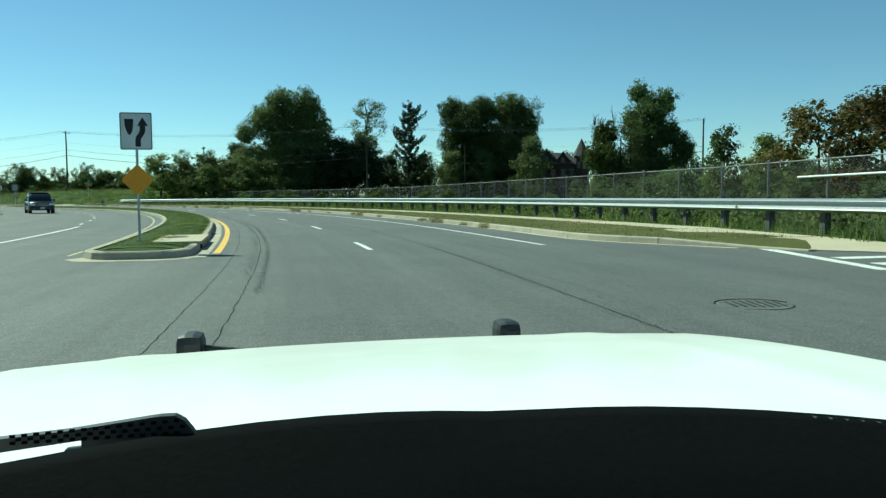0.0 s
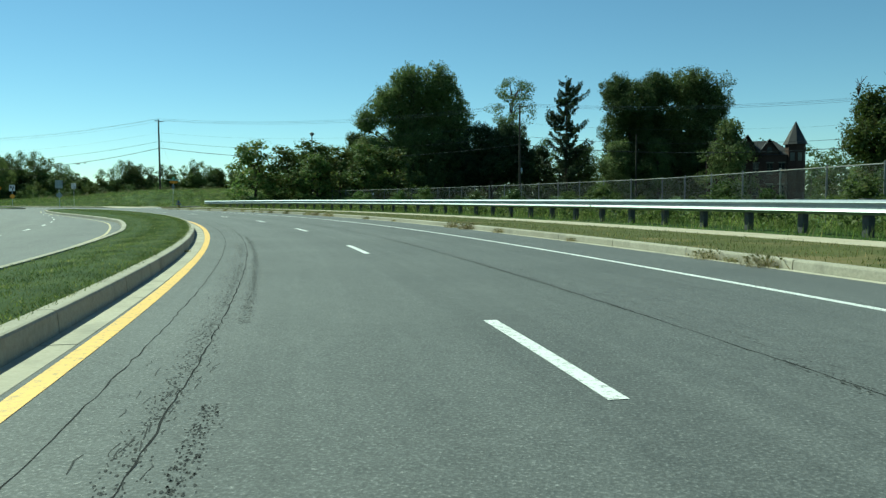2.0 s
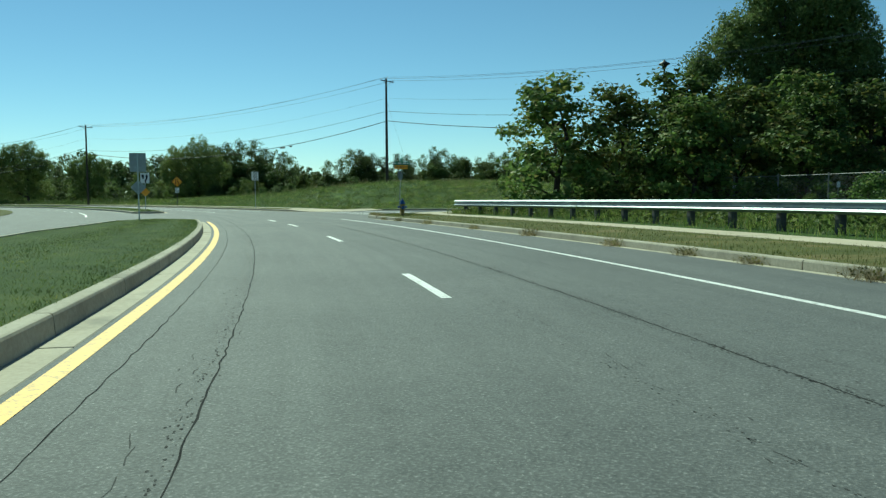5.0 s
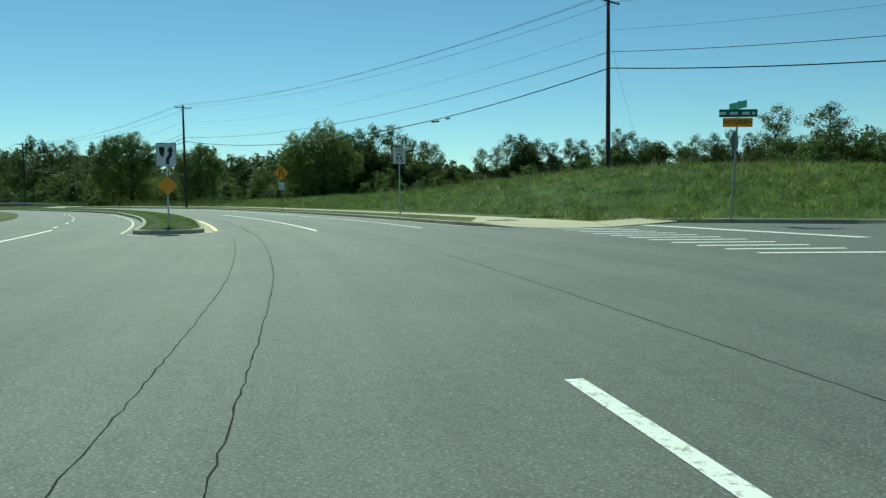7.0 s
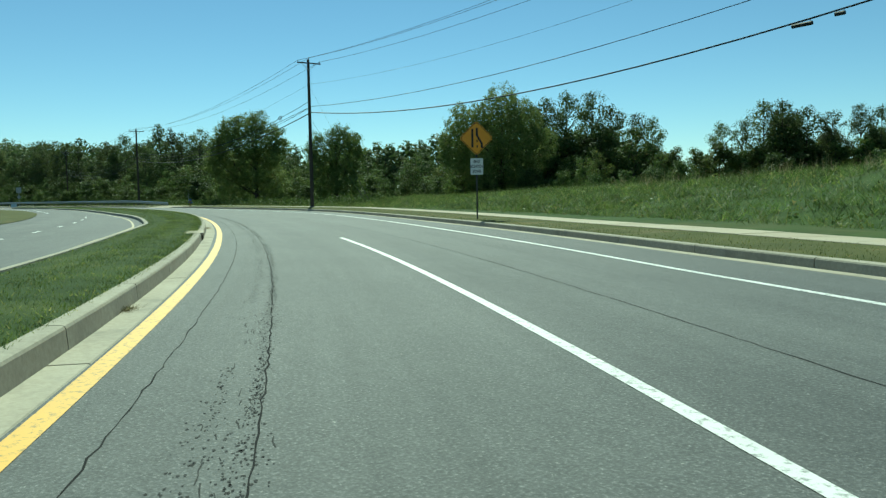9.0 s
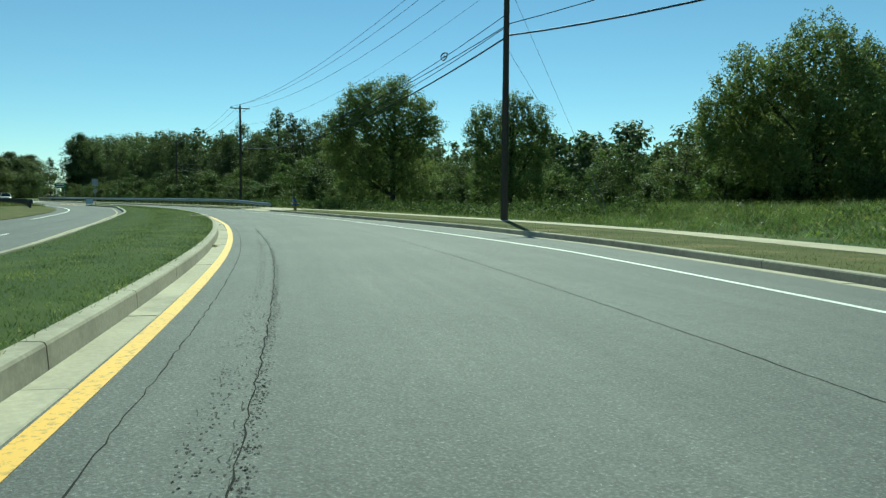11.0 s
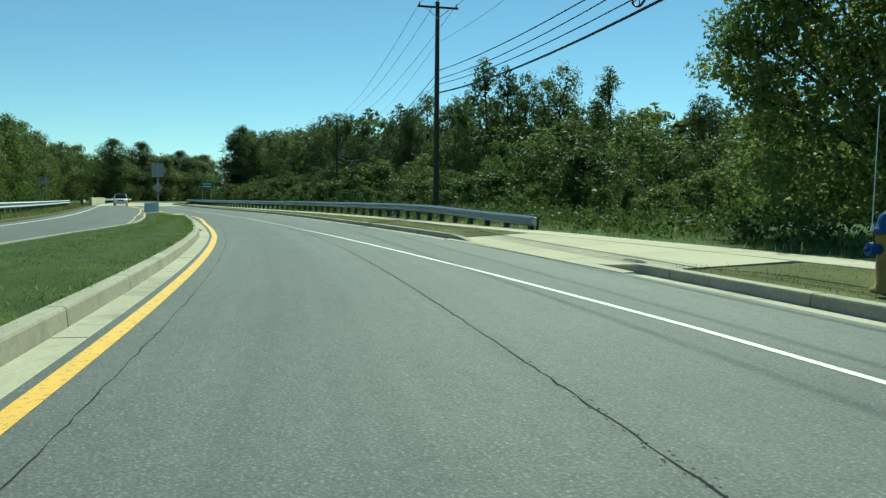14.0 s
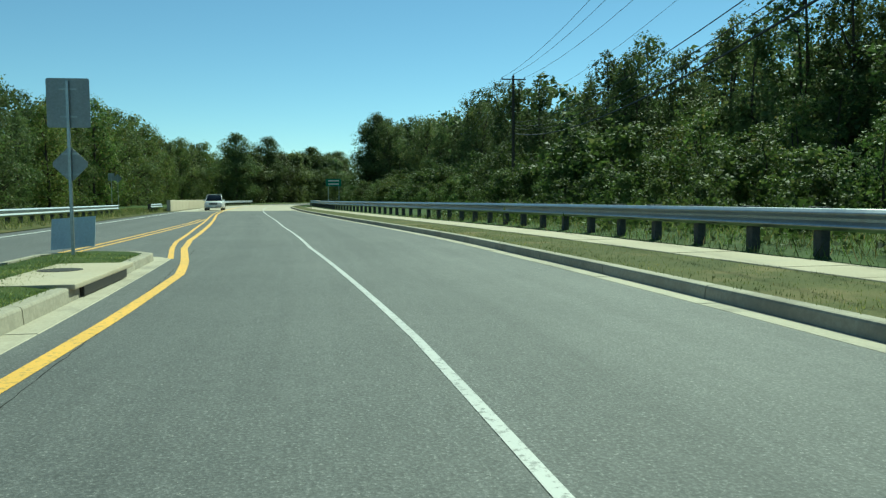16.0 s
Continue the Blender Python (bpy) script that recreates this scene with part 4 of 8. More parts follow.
def chain_fence():
    base = thing("chain_link_fence", FENCE[0][0], FENCE[0][1], 0.15, 0, "tall rusty chain-link fence with thin steel posts and top rail", "fence")
    o = Vector((FENCE[0][0], FENCE[0][1], 0.15))
    top = 2.05
    bm = bmesh.new()
    cyl_bm(bm, (0, 0, -0.1), (0, 0, top), 0.035, 0.035, 8)
    lathe = bmesh.ops.create_icosphere(bm, subdivisions=1, radius=0.05, matrix=Matrix.Translation((0, 0, top)))
    post = bpy.data.meshes.new("post")
    bm.to_mesh(post)
    bm.free()
    post.materials.append(MESH)
    for (x0, y0), (x1, y1) in zip(FENCE, FENCE[1:]):
        a, b = Vector((x0, y0, 0.15)), Vector((x1, y1, 0.15))
        L = (b - a).length
        n = max(1, round(L / 3.05))
        for k in range(n):
            p = part("post", post, MESH, base)
            p.location = a + (b - a) * k / n - o
        vs, fs = tube([a - o + Vector((0, 0, top - 0.05)), b - o + Vector((0, 0, top - 0.05))], 0.022, 6)
        part("top_rail", mesh_of("top_rail", vs, fs, MESH), MESH, base)
        d = (b - a) / L
        vs, fs = [], []
        gap, h = 0.11, top - 0.12
        k = -h
        while k < L:
            for up in (1, -1):
                u0, u1 = k, k + h
                z0, z1 = (0.05, top - 0.07) if up > 0 else (top - 0.07, 0.05)
                if u0 < 0:
                    z0 += (z1 - z0) * (-u0) / h
                    u0 = 0
                if u1 > L:
                    z1 -= (z1 - z0) * (u1 - L) / (u1 - u0)
                    u1 = L
                p, q = a - o + d * u0, a - o + d * u1
                w = 0.003
                i0 = len(vs)
                vs += [(p.x, p.y, z0 - w), (q.x, q.y, z1 - w), (q.x, q.y, z1 + w), (p.x, p.y, z0 + w)]
                fs.append((i0, i0 + 1, i0 + 2, i0 + 3))
            k += gap
        m = part("wire_mesh", mesh_of("wire_mesh", vs, fs, MESH), MESH, base)
        m["kind"] = "stuff"


chain_fence()
pipe = thing("fence_pipe", 10.1, 22.3, 1.68, 0, "white pipe fixed along the chain-link fence", "pipe")
part("pipe", mesh_of("pipe", *tube([(0, 0, 0), (0.55, -5.0, 0.03), (1.3, -11.3, 0.06)], 0.03, 8), SIGN_WHITE, True), SIGN_WHITE, pipe)

# ---------------------------------------------------------------- utility poles and wires


def utility_pole(x, y, h, rz, arm, label, lean=(0, 0), extra=False, z0=0.1):
    ob = thing("utility_pole", x, y, z0, rz, label, "utility pole", "utility poles")
    h -= z0
    bm = bmesh.new()
    cyl_bm(bm, (0, 0, -0.2), (lean[0], lean[1], h), 0.19, 0.12, 12)
    part("mast", bm, WOODPOLE, ob)
    if arm:
        bm = bmesh.new()
        box_bm(bm, lean[0], lean[1] - 0.16, h - 0.35, arm, 0.09, 0.11, 0.01)
        part("crossarm", bm, WOODPOLE, ob)
        bm = bmesh.new()
        for sx in (-1, 1):
            cyl_bm(bm, (lean[0] + sx * arm * 0.32, lean[1] - 0.14, h - 0.35), (lean[0] * 0.94, lean[1] * 0.94 - 0.14, h - 1.0), 0.02, 0.02, 6)
        part("arm_brace", bm, STEEL, ob)
        for k in (-0.46, 0.0, 0.46):
            bm = bmesh.new()
            lathe_bm(bm, [(0.02, 0), (0.05, 0.05), (0.035, 0.09), (0.05, 0.13), (0.03, 0.19)], 8)
            p = part("insulator", bm, STEEL, ob)
            p.location = (lean[0] + k * arm, lean[1] - 0.16, h - 0.3 + (0.3 if k == 0 else 0))
    if extra:
        bm = bmesh.new()
        lathe_bm(bm, [(0.2, 0), (0.22, 0.05), (0.22, 0.75), (0.18, 0.8), (0.05, 0.85)], 12)
        p = part("transformer", bm, STEEL, ob, "grey cylindrical transformer")
        p.location = (0.3, 0.25, h - 10.5)
        for z in (h - 8.0, h - 8.7):
            bm = bmesh.new()
            box_bm(bm, 0, -0.15, z, 1.7, 0.08, 0.09, 0.01)
            part("lower_arm", bm, WOODPOLE, ob)
    return ob


POLES = [(46.3, 140.0, 14.7, 76), (-15.6, 156.5, 15.4, 20), (-81.9, 168.9, 15.75, 80), (-148.95, 180.2, 14.0, 80.5), (-215.4, 191.0, 12.75, 82), (-283.5, 202.0, 12.9, 88), (-351.0, 214.0, 13.2, 90)]
for k, (x, y, h, yaw) in enumerate(POLES):
    utility_pole(x, y, h, yaw, 2.4, "tall dark wooden utility pole with a crossarm", (0, 0), k == 1, ground_height(x, y) - 0.05)
utility_pole(-4.5, 258.6, 15.8, 10, 2.6, "distant wooden utility pole with two crossarms", (0, 0), True)
utility_pole(5.0, 193.0, 13.5, 80, 0, "slim bare grey wooden pole in the field")


def wire(a, b, sag, r, label, mat):
    a, b = Vector(a), Vector(b)
    n = 22
    pts = [a.lerp(b, k / n) - Vector((0, 0, sag * 4 * (k / n) * (1 - k / n))) for k in range(n + 1)]
    vs, fs = tube([p - a for p in pts], r, 5)
    ob = new("overhead_wire", mesh_of("overhead_wire", vs, fs, mat))
    ob.location = a
    return tagged(ob, label, "wire", "overhead wires")


# heights of the lower wires on each pole: neutral, upper cable, thick cable
SAG = (1.9, 2.0, 2.45, 1.9, 1.9, 1.9)
HANG = [(11.5, 9.8, 8.9), (12.6, 10.6, 9.3), (13.35, 11.78, 10.58), (11.7, 9.65, 9.1), (10.38, 8.83, 7.53), (10.2, 8.5, 7.4), (10.2, 8.5, 7.4)]
for k in range(len(POLES) - 1):
    (x0, y0, h0, w0), (x1, y1, h1, w1) = POLES[k], POLES[k + 1]
    t = Vector((x1 - x0, y1 - y0, 0)).normalized()
    n2 = Vector((t.y, -t.x, 0))
    for off, dz in ((-1.1, -0.15), (0.0, 0.15), (1.1, -0.15)):
        wire((x0 + n2.x * off, y0 + n2.y * off, h0 + dz), (x1 + n2.x * off, y1 + n2.y * off, h1 + dz), 1.5, 0.014, "thin aluminium power line between poles", ALU)
    (n0, c0, d0), (n1, c1, d1) = HANG[k], HANG[k + 1]
    wire((x0, y0, n0), (x1, y1, n1), 1.7, 0.009, "thin neutral wire between poles", ALU)
    side = n2 * 0.17
    wire((x0 + side.x, y0 + side.y, c0), (x1 + side.x, y1 + side.y, c1), 1.75, 0.022, "thin dark cable between poles", WIRE)
    wire((x0 + side.x, y0 + side.y, d0), (x1 + side.x, y1 + side.y, d1), SAG[k], 0.042, "thick black communication cable between poles", WIRE)
    if k >= 3:
        wire((x0 + side.x, y0 + side.y, d0 + 1.1 if k == 3 else d0 + 0.8), (x1 + side.x, y1 + side.y, d1 + 0.8), 2.0, 0.02, "dark communication cable between poles", WIRE)
        wire((x0 + side.x, y0 + side.y, d0 + 0.5), (x1 + side.x, y1 + side.y, d1 + 0.5), 2.0, 0.02, "dark communication cable between poles", WIRE)


def cable_coil(x, y, z, yaw, label):
    """A loop of slack cable held on a teardrop frame under the strand."""
    ob = thing("cable_coil", x, y, z, yaw, label, "cable coil", "cable coils")
    loop = [(0.0, 0.42 * math.cos(a) * (1 + 0.25 * math.sin(a)), 0.2 * math.sin(a)) for a in [2 * math.pi * k / 24 for k in range(25)]]
    part("loop", mesh_of("loop", *tube(loop, 0.035, 6), WIRE, True), WIRE, ob)
    bm = bmesh.new()
    cyl_bm(bm, (0, -0.4, 0), (0, 0.4, 0), 0.014, 0.014, 6)
    cyl_bm(bm, (0, 0, -0.19), (0, 0, 0.19), 0.014, 0.014, 6)
    part("frame", bm, WIRE, ob)


cable_coil(-155.7, 181.2, 9.15, 80, "black coil of slack cable on a frame")
cable_coil(-189.9, 186.8, 6.55, 80, "black coil of slack cable hanging on the strand")


def splice_case(x, y, z, yaw, L, label):
    ob = thing("splice_case", x, y, z, yaw, label, "cable splice")
    bm = bmesh.new()
    cyl_bm(bm, (0, -L / 2, -0.12), (0, L / 2, -0.12), 0.09, 0.09, 10)
    part("case", bm, WIRE, ob)
    bm = bmesh.new()
    for s0 in (-0.4, 0.4):
        cyl_bm(bm, (0, s0 * L, -0.12), (0, s0 * L, 0.03), 0.012, 0.012, 6)
    part("hanger", bm, WIRE, ob)


splice_case(-100.3, 172.05, 8.15, 80, 0.9, "black splice case hanging under the thick cable")
splice_case(-98.7, 171.78, 8.3, 80, 0.4, "small black cable box hanging under the cable")


def guy_wires():
    for (x, y, h), (gx, gy) in (((-148.95, 180.3, 11.5), (-147.9, 186.6)), ((-148.92, 180.3, 8.4), (-146.9, 185.4)), ((-81.9, 169.0, 13.0), (-80.9, 175.5))):
        ob = new("guy_wire", mesh_of("guy_wire", *tube([(0, 0, 0), (gx - x, gy - y, 0.1 - h)], 0.008, 5), ALU))
        ob.location = (x, y, h)
        tagged(ob, "thin steel guy wire of the utility pole", "wire", "guy wires")
        ob = new("guy_guard", mesh_of("guy_guard", *tube([(0, 0, 0), ((x - gx) * 0.22, (y - gy) * 0.22, (h) * 0.22)], 0.03, 6), STONE))
        ob.location = (gx, gy, 0.1)
        tagged(ob, "dull pale plastic guard on the guy wire", "wire guard", "guy guards")


guy_wires()


def street_light(x, y, h):
    ob = thing("street_light", x, y, 0.05, 0, "dark slim lamp post with a capped lantern", "street lamp")
    bm = bmesh.new()
    cyl_bm(bm, (0, 0, 0), (0, 0, h - 0.5), 0.09, 0.06, 10)
    part("mast", bm, BLACK, ob)
    bm = bmesh.new()
    lathe_bm(bm, [(0.07, h - 0.55), (0.2, h - 0.3), (0.38, h - 0.22), (0.36, h - 0.15), (0.12, h - 0.02), (0.03, h + 0.1)], 14)
    part("lantern", bm, BLACK, ob)


street_light(-43.1, 139.6, 10.2)

# ---------------------------------------------------------------- trees


def leaf_cards(name, pts, size, mat, seed, aspect=0.95, out=None, loose=0.8):
    """A mesh of small single leaves at the given places, each one face; out: the way that each leaf's face tends to look."""
    rng = np.random.default_rng(seed)
    n = len(pts)
    nrm = rng.normal(size=(n, 3))
    if out is not None:
        nrm = out + nrm * loose * 0.577
    nrm /= np.linalg.norm(nrm, axis=1)[:, None] + 1e-9
    a = np.cross(nrm, rng.normal(size=(n, 3)))
    a /= np.linalg.norm(a, axis=1)[:, None] + 1e-9
    b = np.cross(nrm, a)
    L = (size * rng.uniform(0.6, 1.3, n))[:, None]
    v = np.stack([pts - a * L / 2 - b * L * aspect * 0.35, pts + b * L * aspect * 0.65, pts + a * L / 2 - b * L * aspect * 0.35], 1).reshape(-1, 3)
    me = bpy.data.meshes.new(name)
    me.vertices.add(3 * n)
    me.vertices.foreach_set("co", v.ravel())
    me.loops.add(3 * n)
    me.loops.foreach_set("vertex_index", np.arange(3 * n, dtype=np.int32))
    me.polygons.add(n)
    me.polygons.foreach_set("loop_start", np.arange(0, 3 * n, 3, dtype=np.int32))
    me.materials.append(mat)
    me.update(calc_edges=True)
    return me


def crown_points(rng, h, w, base, clumps, per, spread, shape, gaps=0.0):
    """Leaf places: clumps spread over an uneven crown, denser outside."""
    pts, cents, ways = [], [], []
    lobes = rng.uniform(0.75, 1.2, 9)
    while len(cents) < clumps:
        u = rng.uniform(0, 1)
        ang = rng.uniform(0, 2 * math.pi)
        if shape == "round":
            r = math.sqrt(max(0.02, 1 - (2 * u - 0.95) ** 2 / 1.12))
        elif shape == "column":
            r = 0.55 + 0.45 * math.sin(math.pi * min(1, u * 1.15)) if u < 0.87 else (1 - u) / 0.13 * 0.75
        elif shape == "cone":
            r = 1.05 - u
        elif shape == "vase":
            r = 0.4 + 0.75 * u if u < 0.75 else 0.96 * math.sqrt(max(0.03, 1 - ((u - 0.75) / 0.26) ** 2))
        elif shape == "egg":
            r = math.sqrt(max(0.03, 1 - ((u - 0.35) / 0.66) ** 2)) if u > 0.35 else 0.86 + 0.14 * u / 0.35
        else:
            r = math.sqrt(max(0.05, 1 - u * u))
        lob = lobes[int(ang / (2 * math.pi) * 9) % 9] * (0.85 + 0.3 * math.sin(3 * u * 6 + lobes[0] * 20))
        rr = r * lob * w / 2 * math.sqrt(rng.uniform(0.3, 1.0))
        cents.append((rr * math.cos(ang), rr * math.sin(ang), base + u * (h - base)))
    cents = np.array(cents)
    for c in cents:
        k = max(4, int(per * rng.uniform(0.6, 1.4)))
        g = rng.normal(size=(k, 3))
        g /= np.linalg.norm(g, axis=1)[:, None]
        sp = spread * rng.uniform(0.7, 1.35)
        pts.append(c + g * (rng.uniform(0.35, 1.0, k) ** 0.6)[:, None] * sp * (1, 1, 0.75))
        far = c - (0, 0, base + 0.4 * (h - base))
        ways.append(g * 0.75 + far / (np.linalg.norm(far) + 0.1) * 0.7 + (0, 0, 0.25))
    return np.concatenate(pts), cents, np.concatenate(ways)


def make_tree(name, seed, h, w, base, clumps, per, spread, leaf, shape, mat, label, group, trunk_r=None, limbs=9, category="tree", inner=4):
    rng = np.random.default_rng(seed)
    ob = thing(name, 0, 0, 0, 0, label, category, group)
    pts, cents, ways = crown_points(rng, h, w, base, clumps, per, spread, shape)
    r0 = trunk_r or h * 0.018
    vs, fs = tube([(0, 0, -0.3), (rng.normal(0, 0.1), rng.normal(0, 0.1), h * 0.25), (rng.normal(0, 0.3), rng.normal(0, 0.3), h * 0.55), (0, 0, h * 0.93)], [r0 * 1.2, r0 * 0.9, r0 * 0.55, r0 * 0.08], 8)
    pick = rng.choice(len(cents), min(limbs, len(cents)), replace=False)
    for i in pick:
        c = cents[i]
        z0 = max(h * 0.12, c[2] - 0.35 * math.hypot(c[0], c[1]) - 0.1 * h)
        v2, f2 = tube([(0, 0, z0), (c[0] * 0.5, c[1] * 0.5, (z0 + c[2]) / 2 + 0.03 * h), tuple(c)], [r0 * 0.45, r0 * 0.28, r0 * 0.06], 5)
        fs += [tuple(q + len(vs) for q in f) for f in f2]
        vs += v2
    part("trunk", mesh_of("trunk", vs, fs, BARK, True), BARK, ob)
    # larger sprays of leaves inside close the crown
    k = int(clumps * inner * 2)
    core = cents[rng.integers(0, len(cents), k)] * (0.74, 0.74, 0.97) + rng.normal(0, spread * 0.45, (k, 3))
    core[:, 2] = np.maximum(core[:, 2], leaf * 1.5)
    sizes = np.concatenate([np.full(len(pts), leaf), np.full(k, leaf * 1.9)])
    ways = np.concatenate([ways, core * (1, 1, 0.2) / (np.linalg.norm(core, axis=1)[:, None] + 0.1)])
    part("crown", leaf_cards("crown", np.concatenate([pts, core]), sizes, mat, seed + 7, out=ways, loose=1.1), mat, ob)
    return ob, h


def lobed_tree(name, seed, x, y, turn, lobes, mat, label, leaf=0.27, spread=0.95, per=56, gap=1.45, trunk_r=0.45, group="field trees", twigs=(), up=0.6, core=1.3, loose=1.7):
    """A tree whose crown is a heap of rounded boughs: (across, height, half width, half height) each, filled with clumps of leaves."""
    rng = np.random.default_rng(seed)
    ob = thing(name, x, y, max(-0.05, ground_height(x, y) - 0.05), turn, label, "tree", group)
    mids = [np.array((cx, rng.uniform(-0.35, 0.35) * rx, cz)) for cx, cz, rx, rz in lobes]
    pts, ways, sizes = [], [], []
    for (cx, cz, rx, rz), m in zip(lobes, mids):
        size = np.array((rx, rx * 0.95, rz))
        for _ in range(int(16.0 * rx * (rx + rz) / 2 / gap ** 2)):
            g = rng.normal(size=3)
            g /= np.linalg.norm(g)
            rough = 0.93 + 0.36 * noise.noise(Vector(g * 1.7) + Vector((seed, cx, cz))) + 0.22 * noise.noise(Vector(g * 4.5) + Vector((cz, seed, cx)))
            c = m + g * size * rough * rng.uniform(0.45, 1.0) ** 0.4
            if c[2] < 0.5 or any(np.sum(((c - q) / (np.array((r1, r1, r2)) * 0.66)) ** 2) < 1 for (_, _, r1, r2), q in zip(lobes, mids) if q is not m):
                continue
            k = int(per * rng.uniform(0.4, 1.5))
            d = rng.normal(size=(k, 3))
            d /= np.linalg.norm(d, axis=1)[:, None]
            sp = spread * rng.uniform(0.5, 1.3)
            shoot = np.array((g[0] * 0.35, g[1] * 0.35, up)) * sp
            pts.append(c + d * (rng.uniform(0.2, 1.0, k) ** 0.6)[:, None] * sp + np.outer(rng.uniform(0, 1, k) ** 2, shoot))
            ways.append(d * 0.7 + g * 0.6 + (0, 0, 0.2))
            sizes.append(np.full(k, leaf))
        k = int(core * 3.14 * (rx + rz) ** 2 / (2.6 * leaf ** 2))
        d = rng.normal(size=(k, 3))
        d /= np.linalg.norm(d, axis=1)[:, None]
        inner = m + d * size * (rng.uniform(0.1, 0.62, k) ** 0.5)[:, None] * 0.95
        inner[:, 2] = np.maximum(inner[:, 2], 0.6)
        pts.append(inner)
        ways.append(d * 0.5)
        sizes.append(np.full(k, leaf * 2.0))
    top = max(cz for _, cz, _, _ in lobes)
    vs, fs = tube([(0, 0, -0.3), (0.1, 0.05, top * 0.3), (0.2, -0.1, top * 0.65), (0.3, 0, top)], [trunk_r * 1.25, trunk_r, trunk_r * 0.6, trunk_r * 0.15], 9)
    for m, (_, _, rx, _) in zip(mids, lobes):
        z0 = max(top * 0.12, m[2] - 0.6 * abs(m[0]) - 2.5)
        for _ in range(2):
            tip = m + rng.normal(0, min(1.2, 0.22 * rx), 3)
            v2, f2 = tube([(0, 0, z0), tuple((m * 0.5 + (0, 0, z0 * 0.5))), tuple(tip)], [trunk_r * 0.5, trunk_r * 0.3, 0.03], 6)
            fs += [tuple(q + len(vs) for q in f) for f in f2]
            vs += v2
    for tx, tz, hgt in twigs:
        for _ in range(7):
            v2, f2 = tube([(tx, 0, tz), (tx + rng.uniform(-0.3, 0.3), rng.uniform(-0.3, 0.3), tz + hgt * 0.5), (tx + rng.uniform(-0.9, 0.9), rng.uniform(-0.6, 0.6), tz + hgt * rng.uniform(0.7, 1.0))], [0.06, 0.035, 0.012], 4)
            fs += [tuple(q + len(vs) for q in f) for f in f2]
            vs += v2
    part("trunk", mesh_of("trunk", vs, fs, BARK, True), BARK, ob)
    part("crown", leaf_cards("crown", np.concatenate(pts), np.concatenate(sizes), mat, seed + 3, out=np.concatenate(ways), loose=loose), mat, ob)
    return ob


def make_spruce(seed, h, w):
    """Long uneven arms that sag and turn up at their tips, hung with needle sprays."""
    rng = np.random.default_rng(seed)
    ob = thing("spruce_tree", 0, 0, 0, 0, "dark tall spruce with upswept ragged branches", "tree")
    vs, fs = tube([(0, 0, -0.2), (0, 0, h)], [h * 0.016, 0.02], 8)
    pts, ways = [], []
    z = h * 0.08
    while z < h * 0.97:
        u = (z - h * 0.08) / (h * 0.9)
        for _ in range(3):
            ang = rng.uniform(0, 2 * math.pi)
            L = w / 2 * 0.6 * min(1.0, (1.04 - u) / 0.24) * rng.choice((0.3, 0.45, 0.7, 1.0)) * rng.uniform(0.85, 1.15) + 0.3
            way = np.array((math.cos(ang), math.sin(ang), 0.0))
            arm = [np.array((0, 0, z)) + way * L * f + np.array((0, 0, L * (0.9 * f * f - 0.55 * f))) for f in (0, 0.3, 0.6, 0.85, 1.0)]
            v2, f2 = tube([tuple(q) for q in arm], [0.07, 0.055, 0.04, 0.02, 0.01], 4)
            fs += [tuple(q + len(vs) for q in f) for f in f2]
            vs += v2
            k = int(46 * L) + 26
            uu = rng.uniform(0.12, 1.03, k)
            q = np.outer(uu * L, way) + np.stack([np.zeros(k), np.zeros(k), z + L * (0.9 * uu * uu - 0.55 * uu)], 1)
            q += rng.normal(0, 0.17, (k, 3)) * (1, 1, 0.5) + np.outer(rng.uniform(0, 1, k) ** 1.5, [0, 0, -0.75])
            pts.append(q)
            ways.append(np.tile(way * 0.6 + (0, 0, 0.3), (k, 1)))
        z += h * 0.034 * rng.uniform(0.7, 1.3)
    k = 260
    zz = h * rng.uniform(0.1, 1.0, k)
    pts.append(np.stack([rng.normal(0, 0.3, k), rng.normal(0, 0.3, k), zz], 1))
    ways.append(rng.normal(size=(k, 3)))
    part("trunk", mesh_of("trunk", vs, fs, BARK, True), BARK, ob)
    part("crown", leaf_cards("crown", np.concatenate(pts), 0.5, NEEDLE, seed, 0.5, np.concatenate(ways)), NEEDLE, ob)
    return ob, h


def put(proto, x, y, h, turn, wide=1.0):
    """Sets a tree down: the first time the built one itself, then copies of it."""
    ob, h0 = proto
    k = h / h0
    z = max(-0.05, ground_height(x, y) - 0.05)
    m = pose(x, y, z, 0, 0, turn)
    if not ob.get("used"):
        ob["used"] = 1
        ob.matrix_basis = m @ Matrix.Diagonal((k * wide, k * wide, k, 1))
        return ob
    c = copy_thing(ob, m)
    c.scale = (k * wide, k * wide, k)
    return c


ROUND = make_tree("broadleaf_tree", 2, 27, 18, 0.2, 300, 74, 1.75, 0.35, "egg", LEAF, "large dark green broadleaf tree in the field", "field trees", 0.5, 16)
HEDGE = make_tree("broadleaf_tree", 3, 14, 15, 0.1, 180, 60, 1.4, 0.322, "dome", LEAF, "dense dark low-branched tree in the field", "field trees", 0.3, 8)
AIRY = make_tree("birch_tree", 5, 24, 11.5, 8, 130, 84, 1.15, 0.252, "vase", LEAF_LIGHT, "tall thin tree with a sparse airy crown", "field trees", 0.28, 34, inner=0)
SPRUCE = make_spruce(6, 24, 15.5)
POPLAR = make_tree("forest_tree", 7, 15, 6.2, 0.3, 120, 46, 0.85, 0.185, "column", LEAF, "slender dark green tree of the forest", "forest trees", 0.2, 10, inner=4)
